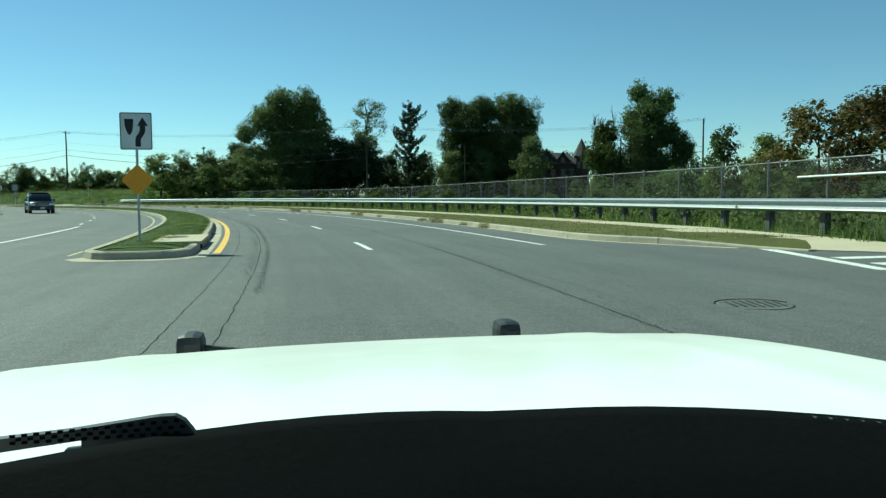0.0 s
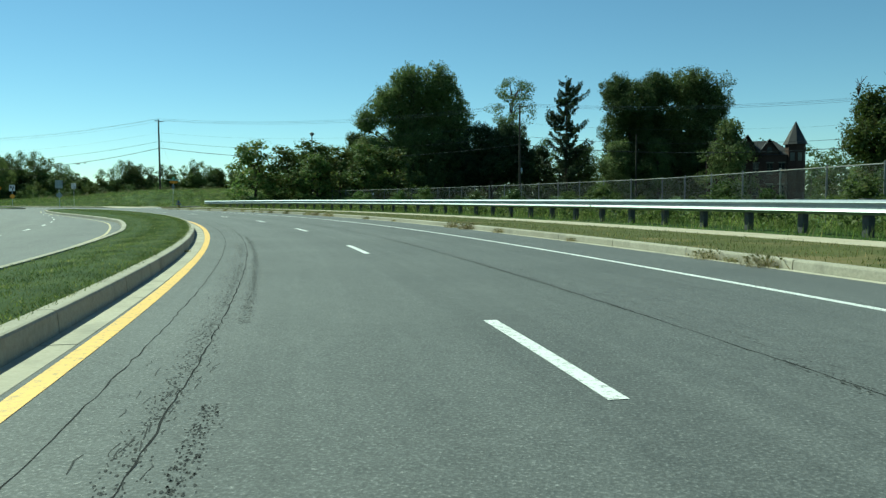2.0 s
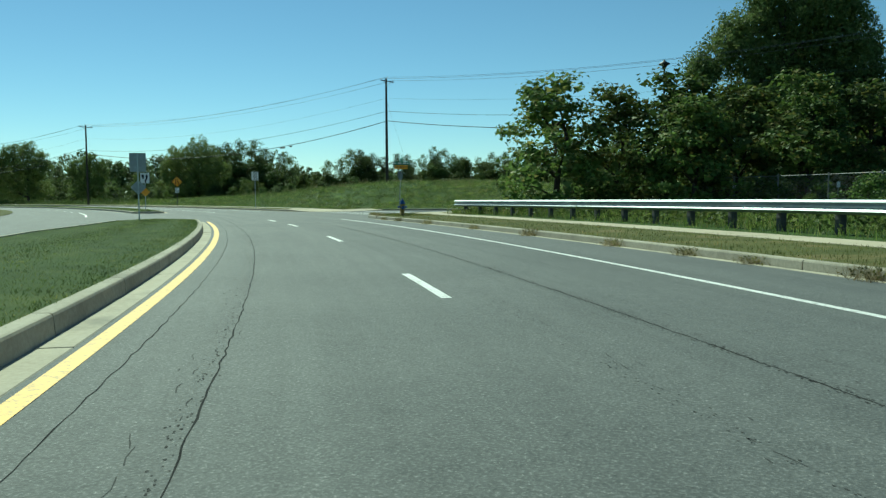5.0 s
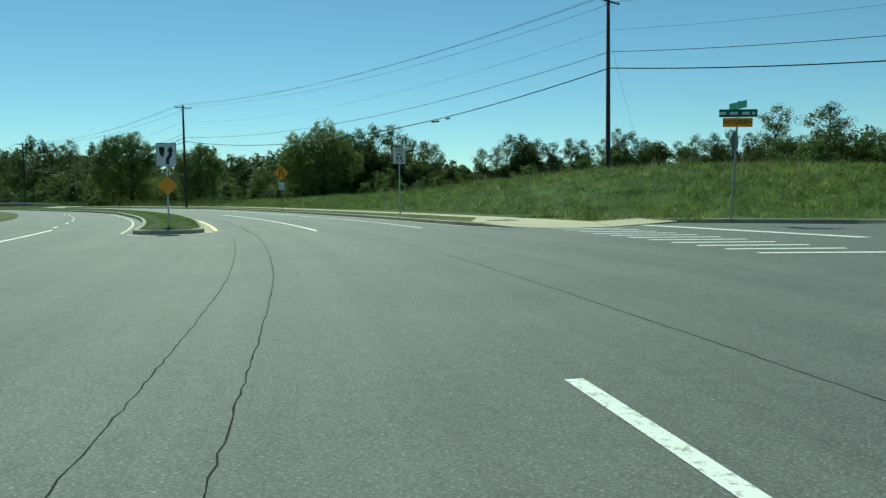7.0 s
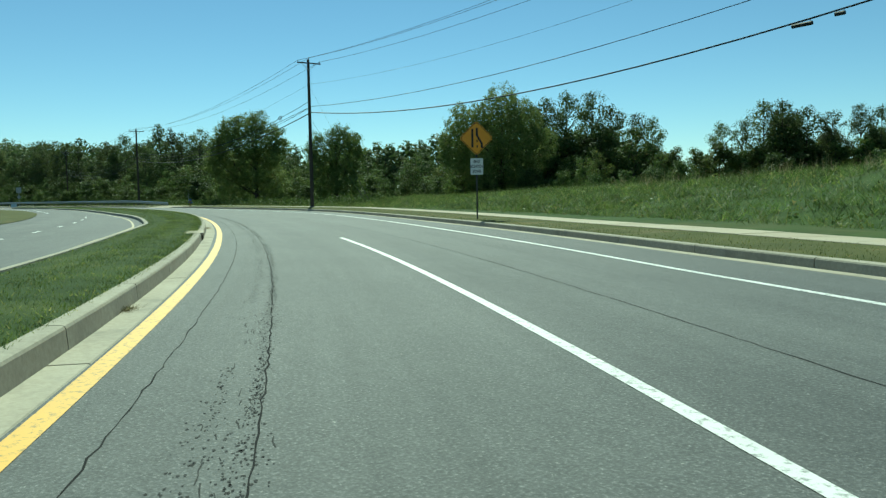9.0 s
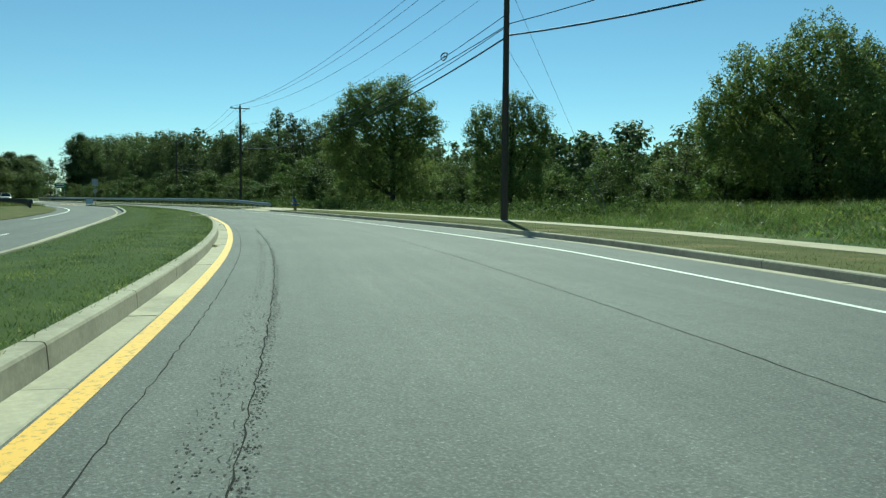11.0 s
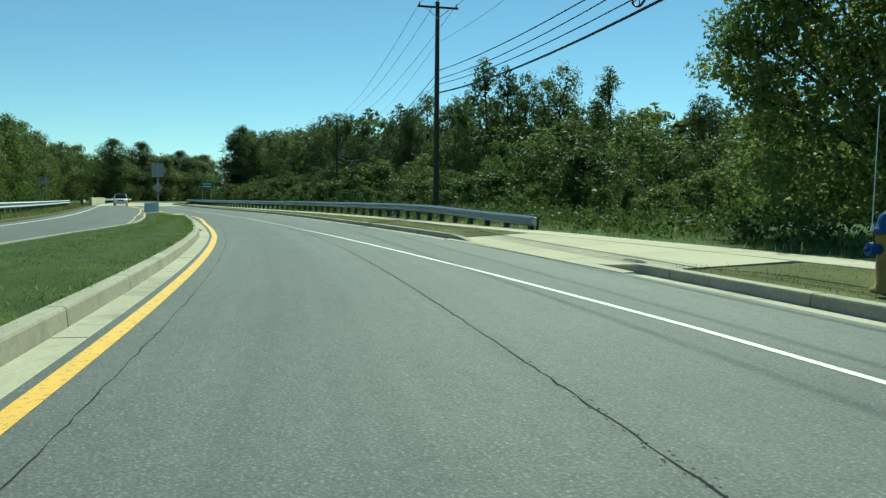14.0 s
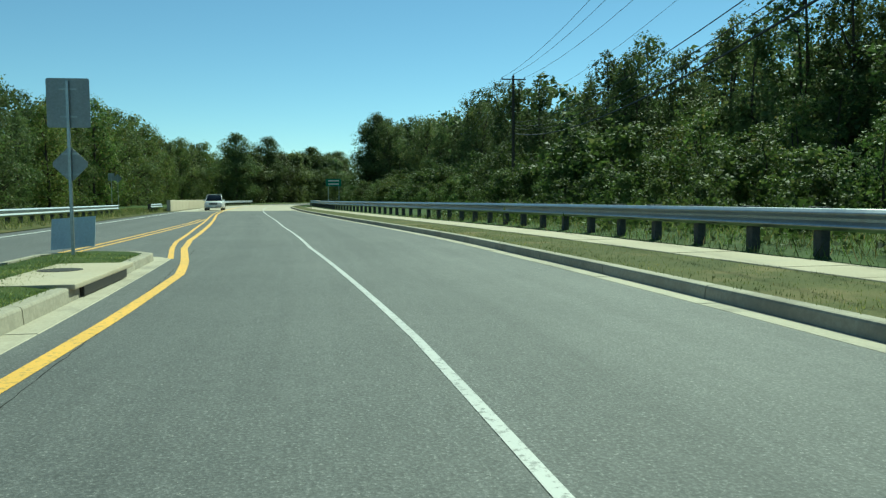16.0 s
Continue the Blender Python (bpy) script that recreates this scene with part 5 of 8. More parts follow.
OAK = make_tree("forest_tree", 8, 14, 9.5, 0.2, 135, 46, 1.0, 0.2, "egg", LEAF, "full dark green tree of the forest", "forest trees", 0.26, 10, inner=4)
ASH = make_tree("forest_tree", 9, 15, 8.0, 0.3, 125, 46, 0.95, 0.19, "egg", LEAF, "green forest tree with a ragged crown", "forest trees", 0.24, 12, inner=4)
PALE = make_tree("forest_tree", 10, 12, 7.5, 0.2, 110, 42, 0.92, 0.19, "egg", LEAF_LIGHT, "yellowish green forest tree with light leaves", "forest trees", 0.2, 12, inner=4)
YOUNG = make_tree("thicket_tree", 16, 5.5, 5.0, 0.1, 60, 56, 0.55, 0.115, "egg", SHRUB, "young bushy tree in the green thicket", "thicket trees", 0.08, 10, inner=4)
YOUNG2 = make_tree("thicket_tree", 17, 6, 4.2, 0.1, 60, 56, 0.55, 0.118, "column", LEAF_LIGHT, "slim young tree in the light green thicket", "thicket trees", 0.08, 10, inner=4)
SUMAC = make_tree("young_tree", 11, 6, 5.4, 0.1, 85, 46, 0.55, 0.16, "dome", LEAF_LIGHT, "bushy young tree with light green leaves", "young trees", 0.1, 16)
AUTUMN = make_tree("young_tree", 12, 6, 5.5, 0.2, 85, 74, 0.55, 0.154, "egg", LEAF_AUTUMN, "young tree turning yellow and brown", "young trees", 0.1, 14)
SHRUBBY = make_tree("shrub", 13, 3, 3.8, 0.05, 44, 42, 0.46, 0.119, "dome", SHRUB, "leafy green shrub at the forest edge", "shrubs", 0.05, 8, "shrub", 5)

rnd = random.Random(5)
# field trees beyond the fence
lobed_tree("broadleaf_tree", 101, -38.0, 185.5, 11, [(-0.7, 22.2, 3.7, 3.4), (5.1, 20.6, 4.3, 4.6), (-3.7, 17.6, 5.0, 4.5), (7.5, 15.9, 4.2, 4.8), (-8.8, 14.6, 2.6, 2.6), (-7.0, 7.7, 5.7, 5.0), (0.8, 10.1, 7.6, 7.2), (8.1, 9.2, 4.8, 6.6), (1.8, 17.0, 4.0, 4.5), (-4.5, 3.5, 6.0, 3.5), (5.0, 3.5, 7.0, 3.5)], LEAF, "huge dark green broadleaf tree with a lobed crown")
lobed_tree("evergreen_tree", 102, -22.5, 181.5, 0, [(-1.2, 11.2, 2.9, 3.7), (3.4, 11.0, 3.3, 4.0), (0.9, 6.9, 6.4, 4.8), (6.0, 6.9, 2.6, 4.8), (-4.5, 6.0, 4.5, 5.0)], NEEDLE, "dense dark evergreen mass beside the huge tree", 0.26, 0.8)
put(HEDGE, -31, 180.5, 11.0, 140, 0.9)
put(HEDGE, -47, 183, 10.5, 80, 0.8)
put(HEDGE, -17.5, 193, 9.5, 20, 0.8)
put(AIRY, -19.7, 198.2, 24.4, 0)
put(SPRUCE, -8.5, 186.6, 24.0, 0)
put(PALE, -12.3, 199, 12.6, 50)
put(PALE, -4, 197, 11, 150)
lobed_tree("broadleaf_tree", 103, 4.5, 204.0, -6, [(-2.3, 22.2, 4.0, 4.0), (1.9, 19.8, 6.6, 5.6), (5.6, 22.6, 3.7, 4.3), (-1.4, 14.2, 5.0, 5.8), (4.5, 11.5, 6.4, 7.8), (-2.0, 6.5, 5.0, 5.5), (3.0, 3.5, 6.0, 3.5)], LEAF, "large dark green broadleaf tree in the field")
lobed_tree("broadleaf_tree", 104, 18.0, 206.0, -6, [(-1.2, 23.2, 5.6, 4.7), (2.8, 19.8, 5.0, 6.3), (-3.0, 15.0, 6.0, 6.5), (2.1, 11.0, 5.6, 7.1), (-3.5, 8.0, 5.5, 6.5), (0.0, 3.5, 6.5, 3.5)], LEAF, "large dark green broadleaf tree with a heavy crown")
for x, y, h in ((-50, 188, 12), (-40, 192, 13), (-30, 190, 12.5), (-24, 195, 11), (-14, 193, 10.5), (-6, 196, 11), (2, 198, 12), (10, 200, 12.5), (18, 202, 12), (26, 204, 12.5), (-58, 192, 8)):
    put(HEDGE, x, y, h, rnd.uniform(0, 360), 0.85)
lobed_tree("broadleaf_tree", 105, 37.2, 142.5, -15, [(-1.7, 19.6, 2.2, 2.1), (2.9, 18.3, 2.1, 2.1), (0.6, 16.4, 3.7, 3.1), (-3.0, 15.0, 2.1, 2.1), (0.1, 12.3, 4.6, 3.6), (3.7, 12.3, 2.3, 2.6), (5.8, 9.2, 2.5, 3.0), (-0.4, 7.8, 4.2, 3.2), (4.0, 6.2, 3.1, 2.6), (1.5, 3.4, 4.4, 3.0)], LEAF, "tall dark tree with an uneven broken crown", 0.24, 0.75, 40, 1.25, 0.4)
lobed_tree("broadleaf_tree", 106, 30.6, 137.0, -15, [(-2.6, 11.3, 2.7, 3.0), (-3.0, 7.4, 3.7, 3.2), (-1.0, 4.5, 3.6, 3.5)], LEAF_LIGHT, "lighter green tree with bare twigs at its top", 0.22, 0.75, 38, 1.3, 0.3, "field trees", ((-0.9, 11.5, 5.2), (-4.3, 13.0, 2.4)))
put(HEDGE, 20.8, 184, 14.5, 60, 0.7)
put(OAK, 33.0, 139, 14.0, 10, 1.1)
put(OAK, 42.8, 140, 12.3, 40, 0.85)
put(OAK, 33, 139, 10, 90, 1.0)
put(SUMAC, 16.3, 45.4, 4.9, 0, 0.85)
put(SUMAC, 20.4, 49, 4.7, 70)
put(SUMAC, 24.6, 60, 5.4, 130)
put(AUTUMN, 19.8, 41.5, 5.7, 0, 1.15)
put(AUTUMN, 21.5, 37.5, 6.4, 100, 1.2)
put(AUTUMN, 26, 46, 7.0, 200, 1.3)
put(SUMAC, 22.5, 31, 6.2, 220, 1.3)
put(SUMAC, 32, 70, 5, 10, 1.3)
put(SUMAC, 27, 78, 4.2, 10, 1.3)
for k in range(34):
    f = k / 33
    put(rnd.choice((SHRUBBY, SUMAC)), 30 + 34 * f + rnd.uniform(-3, 3), 138 - 92 * f + rnd.uniform(-4, 4), rnd.uniform(3.6, 5.2), rnd.uniform(0, 360), 1.35)
for k in range(14):
    put(SHRUBBY, rnd.uniform(17, 34), rnd.uniform(36, 120), rnd.uniform(2.0, 3.2), rnd.uniform(0, 360), 1.3)
for x, y, h in ((-48.2, 131.6, 8.3), (-45.0, 133.6, 7.6), (-41.6, 134.6, 8.4), (-38.0, 135.6, 7.6), (-34.5, 136.2, 8.0), (-30.8, 136.6, 7.4), (-40, 131.5, 6.6), (-34, 132.5, 6.4)):
    put(SUMAC, x, y, h, rnd.uniform(0, 360), 1.4)
# trees behind the mound
for x, y, h, p, w in ((-92, 268, 10, OAK, 1.0), (-95.4, 283, 17.8, ASH, 1.1), (-86, 286, 17.5, OAK, 1.1), (-78, 284, 12, OAK, 1.1), (-70, 274, 11, OAK, 1.2), (-60, 262, 11, OAK, 1.1),
                      (-52, 230, 10, OAK, 1.2), (-60, 240, 10, OAK, 1.1), (-66, 226, 8, PALE, 1.2), (-170, 240, 12, OAK, 1.1), (-164, 245, 12, ASH, 1.1), (-178, 244, 13, OAK, 1.1)):
    put(p, x, y, h, rnd.uniform(0, 360), w)
MOUND_ROW = [(-160, 209), (-139, 230), (-95, 250), (-60, 262)]
ROW_TOP = table((-160, 8.3), (-156.4, 11.2), (-153.9, 12.4), (-149.5, 13.2), (-147.6, 14.2), (-145.2, 12.9), (-143.3, 11.1), (-141.3, 10.6), (-140.2, 8.5), (-139, 6.0), (-135.7, 6.0), (-134.3, 9.5), (-131.5, 9.7),
                (-128.5, 12.1), (-125.5, 10.8), (-121, 10.2), (-117.6, 10.2), (-114.7, 10.9), (-111.6, 11.9), (-108.5, 10.9), (-107.4, 8.8), (-104.4, 9.1), (-101.7, 10.8), (-95, 10.8), (-60, 10))
# single trees by the road, their leaf colour lightened against the shade on them
lobed_tree("roadside_tree", 114, -188.6, 197.4, 54, [(-3.4, 11.0, 1.8, 1.8), (-5.7, 8.6, 1.3, 1.4), (-5.7, 6.8, 1.4, 1.2), (-6.1, 5.3, 1.3, 1.1), (-4.8, 4.0, 1.5, 1.3), (-1.6, 11.2, 1.9, 2.1), (0.4, 11.6, 1.8, 1.9), (-4.0, 10.0, 1.9, 1.8), (2.4, 10.0, 1.9, 2.0), (-5.0, 8.2, 1.5, 1.4), (3.8, 8.4, 1.6, 1.5), (-1.0, 8.8, 3.4, 2.6), (-3.2, 6.6, 2.4, 2.0), (2.0, 6.8, 2.4, 2.0), (-0.6, 5.0, 3.4, 2.6), (-3.4, 3.0, 3.0, 2.8), (1.8, 3.0, 3.2, 2.8)], LEAF_LIFTED, "full round green tree standing before the forest", 0.13, 0.48, 52, 0.85, 0.26, "roadside trees", up=0.9, core=0.5, loose=6.0)
lobed_tree("roadside_tree", 115, -176.0, 202.7, 41, [(0.0, 9.2, 1.3, 1.8), (1.4, 9.0, 1.1, 1.6), (-2.6, 8.4, 1.3, 1.5), (-3.4, 7.2, 1.1, 1.2), (2.8, 8.0, 1.2, 1.5), (3.4, 6.8, 1.0, 1.1), (0.3, 6.8, 2.6, 2.2), (-1.9, 5.2, 2.0, 2.0), (2.0, 5.2, 1.8, 1.9), (-1.4, 2.8, 2.6, 2.6), (1.5, 2.8, 2.5, 2.6)], LEAF_LIFTED, "upright green tree standing before the forest", 0.125, 0.45, 48, 0.8, 0.2, "roadside trees", up=1.3, core=0.45, loose=6.0)
lobed_tree("roadside_tree", 116, -148.5, 206.5, 24, [(-3.9, 8.8, 2.7, 2.5), (-5.9, 6.4, 2.5, 2.5), (-3.9, 4.4, 3.6, 3.2), (0.2, 9.6, 3.8, 3.4), (2.4, 6.5, 4.5, 4.0), (0.0, 3.2, 4.5, 3.0)], LEAF_LIFTED, "full green tree with drooping sprays of leaves", 0.15, 0.55, 52, 0.95, 0.26, "roadside trees", up=0.8, core=0.5, loose=6.0)


def along(pts, u):
    """The place u metres along a line of points, and its normal."""
    for (x0, y0), (x1, y1) in zip(pts, pts[1:]):
        L = math.hypot(x1 - x0, y1 - y0)
        if u <= L:
            return x0 + (x1 - x0) * u / L, y0 + (y1 - y0) * u / L, (y1 - y0) / L, -(x1 - x0) / L
        u -= L
    return None


# the row on the mound's far side
u = 0.0
while True:
    u += rnd.uniform(2.2, 3.4)
    q = along(MOUND_ROW, u)
    if q is None:
        break
    h = ROW_TOP(q[0])
    put(rnd.choice((OAK, ASH, ASH)) if h > 9.2 else SUMAC, q[0], q[1] + rnd.uniform(-0.6, 0.6), h * rnd.uniform(0.9, 1.02), rnd.uniform(0, 360), rnd.uniform(0.75, 0.95))
    put(SUMAC, q[0] + 1.0, q[1] - 2.0, h * rnd.uniform(0.5, 0.66), rnd.uniform(0, 360), 1.25)
    put(SUMAC, q[0] + 0.5, q[1] + 2.5, h * rnd.uniform(0.5, 0.66), rnd.uniform(0, 360), 1.25)
for k in range(13):
    x = -129 + k * 5.2
    put(HEDGE, x + rnd.uniform(-1, 1), 235 + (x + 129) * 0.42 + 4.0, ROW_TOP(x) * rnd.uniform(0.7, 0.85), rnd.uniform(0, 360), rnd.uniform(0.75, 0.95))
for x, y, h in ((27.5, 139, 4.5), (33.5, 141, 4.2), (41, 143, 4.6), (24, 141, 4.0), (45, 139, 3.6)):
    put(SUMAC, x, y, h, rnd.uniform(0, 360), 1.5)
# the tall forest: its front line, three rows deep, the rest behind as one mass
FRONT = [(-158, 254), (-185, 258), (-222, 252), (-243, 226), (-256, 211), (-314, 212), (-377, 211), (-410, 203), (-440, 215), (-480, 240)]
FOREST_TOP = table((-480, 25), (-432, 23), (-380, 19), (-315, 16.7), (-295, 13.3), (-283, 15), (-273, 13.3), (-265, 12.0), (-260, 13.3), (-252, 13.0), (-245, 11.5), (-241, 9.6), (-235, 11.5), (-226, 9.5), (-215, 8), (-185, 9), (-170, 8), (-158, 6.5))
LEFT_TOP = table((-545, 24), (-515, 23), (-429, 20.5), (-356, 17), (-304, 13), (-262, 11))
mass = []
for row in range(6):
    u = 2.0 * row
    while True:
        u += rnd.uniform(4.6, 6.4)
        q = along(FRONT, u)
        if q is None:
            break
        x, y = q[0] + q[2] * row * 5.5 + rnd.uniform(-1.5, 1.5), q[1] + q[3] * row * 5.5 + rnd.uniform(-1.5, 1.5)
        k = (y - 180) / 33
        h = (1.2 + (FOREST_TOP(x) - 1.2) * max(1.0, min(k, 1.35 if x > -225 else 1.12))) * rnd.choice((rnd.uniform(0.6, 0.8), rnd.uniform(0.8, 0.95), rnd.uniform(0.92, 1.06)))
        if row == 0 or (row == 1 and x > -300):
            put(rnd.choice((POPLAR, POPLAR, POPLAR, ASH, OAK, ASH)), x, y, h, rnd.uniform(0, 360), rnd.uniform(0.8, 1.1))
        else:
            mass.append((x, y, h * 0.92))
for x, y, h, p, w in ((-255.2, 212.4, 17.4, POPLAR, 1.0), (-253.4, 214.4, 16.4, POPLAR, 0.85), (-251.6, 216.0, 15.4, ASH, 0.7), (-249.0, 219.0, 16.1, ASH, 0.85), (-245.6, 223.0, 15.6, POPLAR, 0.95),
                      (-261.0, 211.2, 13.6, POPLAR, 0.9), (-282.8, 211.4, 15.2, POPLAR, 1.0), (-239.3, 230.6, 12.4, ASH, 0.8), (-276.0, 211.3, 13.9, ASH, 0.8)):
    put(p, x, y, h, rnd.uniform(0, 360), w)
# thicket before the forest: young trees and shrubs
THICKET = [(-120, 206), (-150, 209), (-168, 213), (-192, 214), (-212, 204), (-232, 199), (-262, 199), (-330, 198), (-392, 197)]
for row in range(3):
    u = 1.0 * row
    while True:
        u += rnd.uniform(4.0, 6.2)
        q = along(THICKET, u)
        if q is None:
            break
        x, y = q[0] + q[2] * row * 6.0 + rnd.uniform(-1.5, 1.5), q[1] + q[3] * row * 6.0 + rnd.uniform(-1.5, 1.5)
        if x > -135 and row:
            continue
        put(rnd.choice(((YOUNG, YOUNG2, SHRUBBY), (YOUNG, YOUNG2), (YOUNG, YOUNG2))[row]), x, y, rnd.uniform(3.0, 5.0) + row * 1.8 - (1.5 if x > -135 else 0), rnd.uniform(0, 360), rnd.uniform(0.95, 1.3))
# left side at the far end
LEFT = [(-262, 154), (-300, 153), (-350, 152.5), (-400, 153), (-450, 158), (-490, 172), (-520, 190), (-545, 215)]
for row in range(4):
    u = 1.0 + row * 2
    while True:
        u += rnd.uniform(5.5, 8.0)
        q = along(LEFT, u)
        if q is None:
            break
        x, y = q[0] - q[2] * row * 6.0 + rnd.uniform(-1.5, 1.5), q[1] - q[3] * row * 6.0 + rnd.uniform(-1.5, 1.5)
        h = LEFT_TOP(x) * rnd.uniform(0.72, 1.06) + row * 0.6
        if row < 2:
            put(rnd.choice((POPLAR, OAK, PALE, PALE, ASH)), x, y, h * (1 if x > -400 else 0.82), rnd.uniform(0, 360), rnd.uniform(0.8, 1.15))
        else:
            mass.append((x, y, h * (0.9 if x > -400 else 0.75)))
put(ROUND, -426, 169, 18.3, 20, 1.05)
put(ROUND, -446, 177, 18.8, 120, 1.0)
put(HEDGE, -468, 184, 15.5, 70, 1.1)
put(ROUND, -490.7, 192, 19.0, 220, 1.1)
put(HEDGE, -515, 200, 16, 10, 1.2)
put(ROUND, -540, 205, 20.5, 300, 1.2)
put(ROUND, -405.5, 204, 21.8, 70, 0.75)
for x, y, h in ((-436, 172, 14), (-457, 180, 15), (-478, 187, 15.5), (-502, 196, 16.5), (-528, 203, 17.5)):
    put(HEDGE, x, y, h, rnd.uniform(0, 360), 1.1)
# far tree lines
for k in range(60):
    mass.append((150 - k * 6.2, 335 + 25 * math.sin(k * 0.3) + rnd.uniform(-12, 12), (rnd.uniform(12, 16) + (4 if k < 25 else 0)) * (1 if k < 49 else 0.6)))
    mass.append((150 - k * 6.2 + 3, 318 + 25 * math.sin(k * 0.3) + rnd.uniform(-8, 8), rnd.uniform(9, 14) * (1 if k < 49 else 0.65)))
for k in range(40):
    mass.append((-150 - k * 7, 287 + rnd.uniform(-6, 6), rnd.uniform(14, 18) if k > 5 else rnd.uniform(7, 8.5)))
for x, y in ((-221, 239), (-217, 244), (-213, 248), (-209, 253), (-200, 261), (-192, 268)):
    mass.append((x, y, rnd.uniform(12, 15)))
    mass.append((x + 6, y + 5, rnd.uniform(11, 14)))
for k in range(40):
    mass.append((-575 - rnd.uniform(0, 40), 110 + k * 5 + rnd.uniform(-3, 3), rnd.uniform(15, 20)))


def far_woods(sites):
    """Distant crowns as one mass of large leaf clumps on trunks."""
    rng = np.random.default_rng(77)
    pts, ways, vs, fs = [], [], [], []
    for x, y, h in sites:
        p, c, o = crown_points(rng, h, h * 0.68, h * 0.04, 36, 16, h * 0.1, "egg")
        pts.append(p + (x, y, 0.0))
        ways.append(o)
        v2, f2 = tube([(x, y, -0.2), (x, y, h * 0.8)], [0.22, 0.05], 5)
        fs += [tuple(q + len(vs) for q in f) for f in f2]
        vs += v2
    ob = tagged(new("far_woods", leaf_cards("far_woods", np.concatenate(pts), 0.8, LEAF, 3, out=np.concatenate(ways))), "distant dark green woods behind the fields", "woods", kind="stuff")
    part("far_trunks", mesh_of("far_trunks", vs, fs, BARK), BARK, ob)


far_woods(mass)
# shrubs along the forest edge and behind the rails
u = 0.0
while True:
    u += rnd.uniform(1.8, 3.4)
    q = along(THICKET, u)
    if q is None:
        break
    k = rnd.uniform(0.5, 4.5)
    put(SHRUBBY, q[0] - q[2] * k, q[1] - q[3] * k, rnd.uniform(1.2, 3.0), rnd.uniform(0, 360), rnd.uniform(0.9, 1.3))
for s, d in ((160, 52), (170, 46), (186, 44), (196, 42), (205, 40), (178, 48), (214, 42)):
    q = at_road(s + rnd.uniform(-3, 3), d)
    put(SHRUBBY, q.x, q.y, rnd.uniform(2, 3.5), rnd.uniform(0, 360), 1.2)
s = 18.0
while s < 128:
    s += rnd.uniform(1.8, 3.6)
    q = at_road(s, rnd.uniform(16.5, 21) + (0 if s < 60 else (s - 60) * 0.09))
    put(SHRUBBY, q.x, q.y, rnd.uniform(0.8, 1.9), rnd.uniform(0, 360), rnd.uniform(0.9, 1.3))

# ---------------------------------------------------------------- signs


def lettering(text, size, mat, x, z, y, parent, squeeze=1.0, spacing=1.0):
    """Flat letters a hair's breadth before a sign's face, as a mesh."""
    cu = bpy.data.curves.new("letters", 'FONT')
    cu.body, cu.size, cu.align_x, cu.align_y, cu.extrude, cu.offset = text, size, 'CENTER', 'CENTER', 0.001, size * 0.012
    cu.space_character = spacing
    tmp = bpy.data.objects.new("letters", cu)
    me = bpy.data.meshes.new_from_object(tmp)
    bpy.data.objects.remove(tmp)
    me.transform(Matrix.Translation((x, y, z)) @ Matrix.Rotation(math.pi / 2, 4, 'X') @ Matrix.Diagonal((squeeze, 1, 1, 1)))
    me.materials.clear()
    me.materials.append(mat)
    return part("lettering", me, mat, parent)


def rounded(w, h, r, cx=0.0, cz=0.0, n=4):
    pts = []
    for sx, sz, a0 in ((1, 1, 0), (-1, 1, 90), (-1, -1, 180), (1, -1, 270)):
        for k in range(n + 1):
            a = math.radians(a0 + 90 * k / n)
            pts.append((cx + sx * (w / 2 - r) + r * math.cos(a), cz + sz * (h / 2 - r) + r * math.sin(a)))
    return pts


def diamond(side, cz, r=0.04):
    d = side / math.sqrt(2)
    pts = []
    for a in (0, 90, 180, 270):
        c, s0 = math.cos(math.radians(a)), math.sin(math.radians(a))
        for k in (-1, 1):
            t = math.radians(a + k * 90)
            pts.append((c * (d - r) + math.cos(t) * r * 0.9, cz + s0 * (d - r) + math.sin(t) * r * 0.9))
    return pts


def plate(parent, name, outline, y, mat, label="", thick=0.006):
    bm = bmesh.new()
    prism_bm(bm, outline, y, y + thick)
    return part(name, bm, mat, parent, label)


def sign_post(parent, h, r=0.032, mat=None):
    bm = bmesh.new()
    box_bm(bm, 0, 0.035, h / 2 - 0.1, 0.055, 0.045, h + 0.2, 0.006)
    p = part("post", bm, mat or STEEL, parent)
    return p


def bolts(parent, zs, y):
    for z in zs:
        bm = bmesh.new()
        cyl_bm(bm, (0, y, z), (0, y - 0.008, z), 0.012, 0.012, 8)
        part("bolt", bm, STEEL, parent)


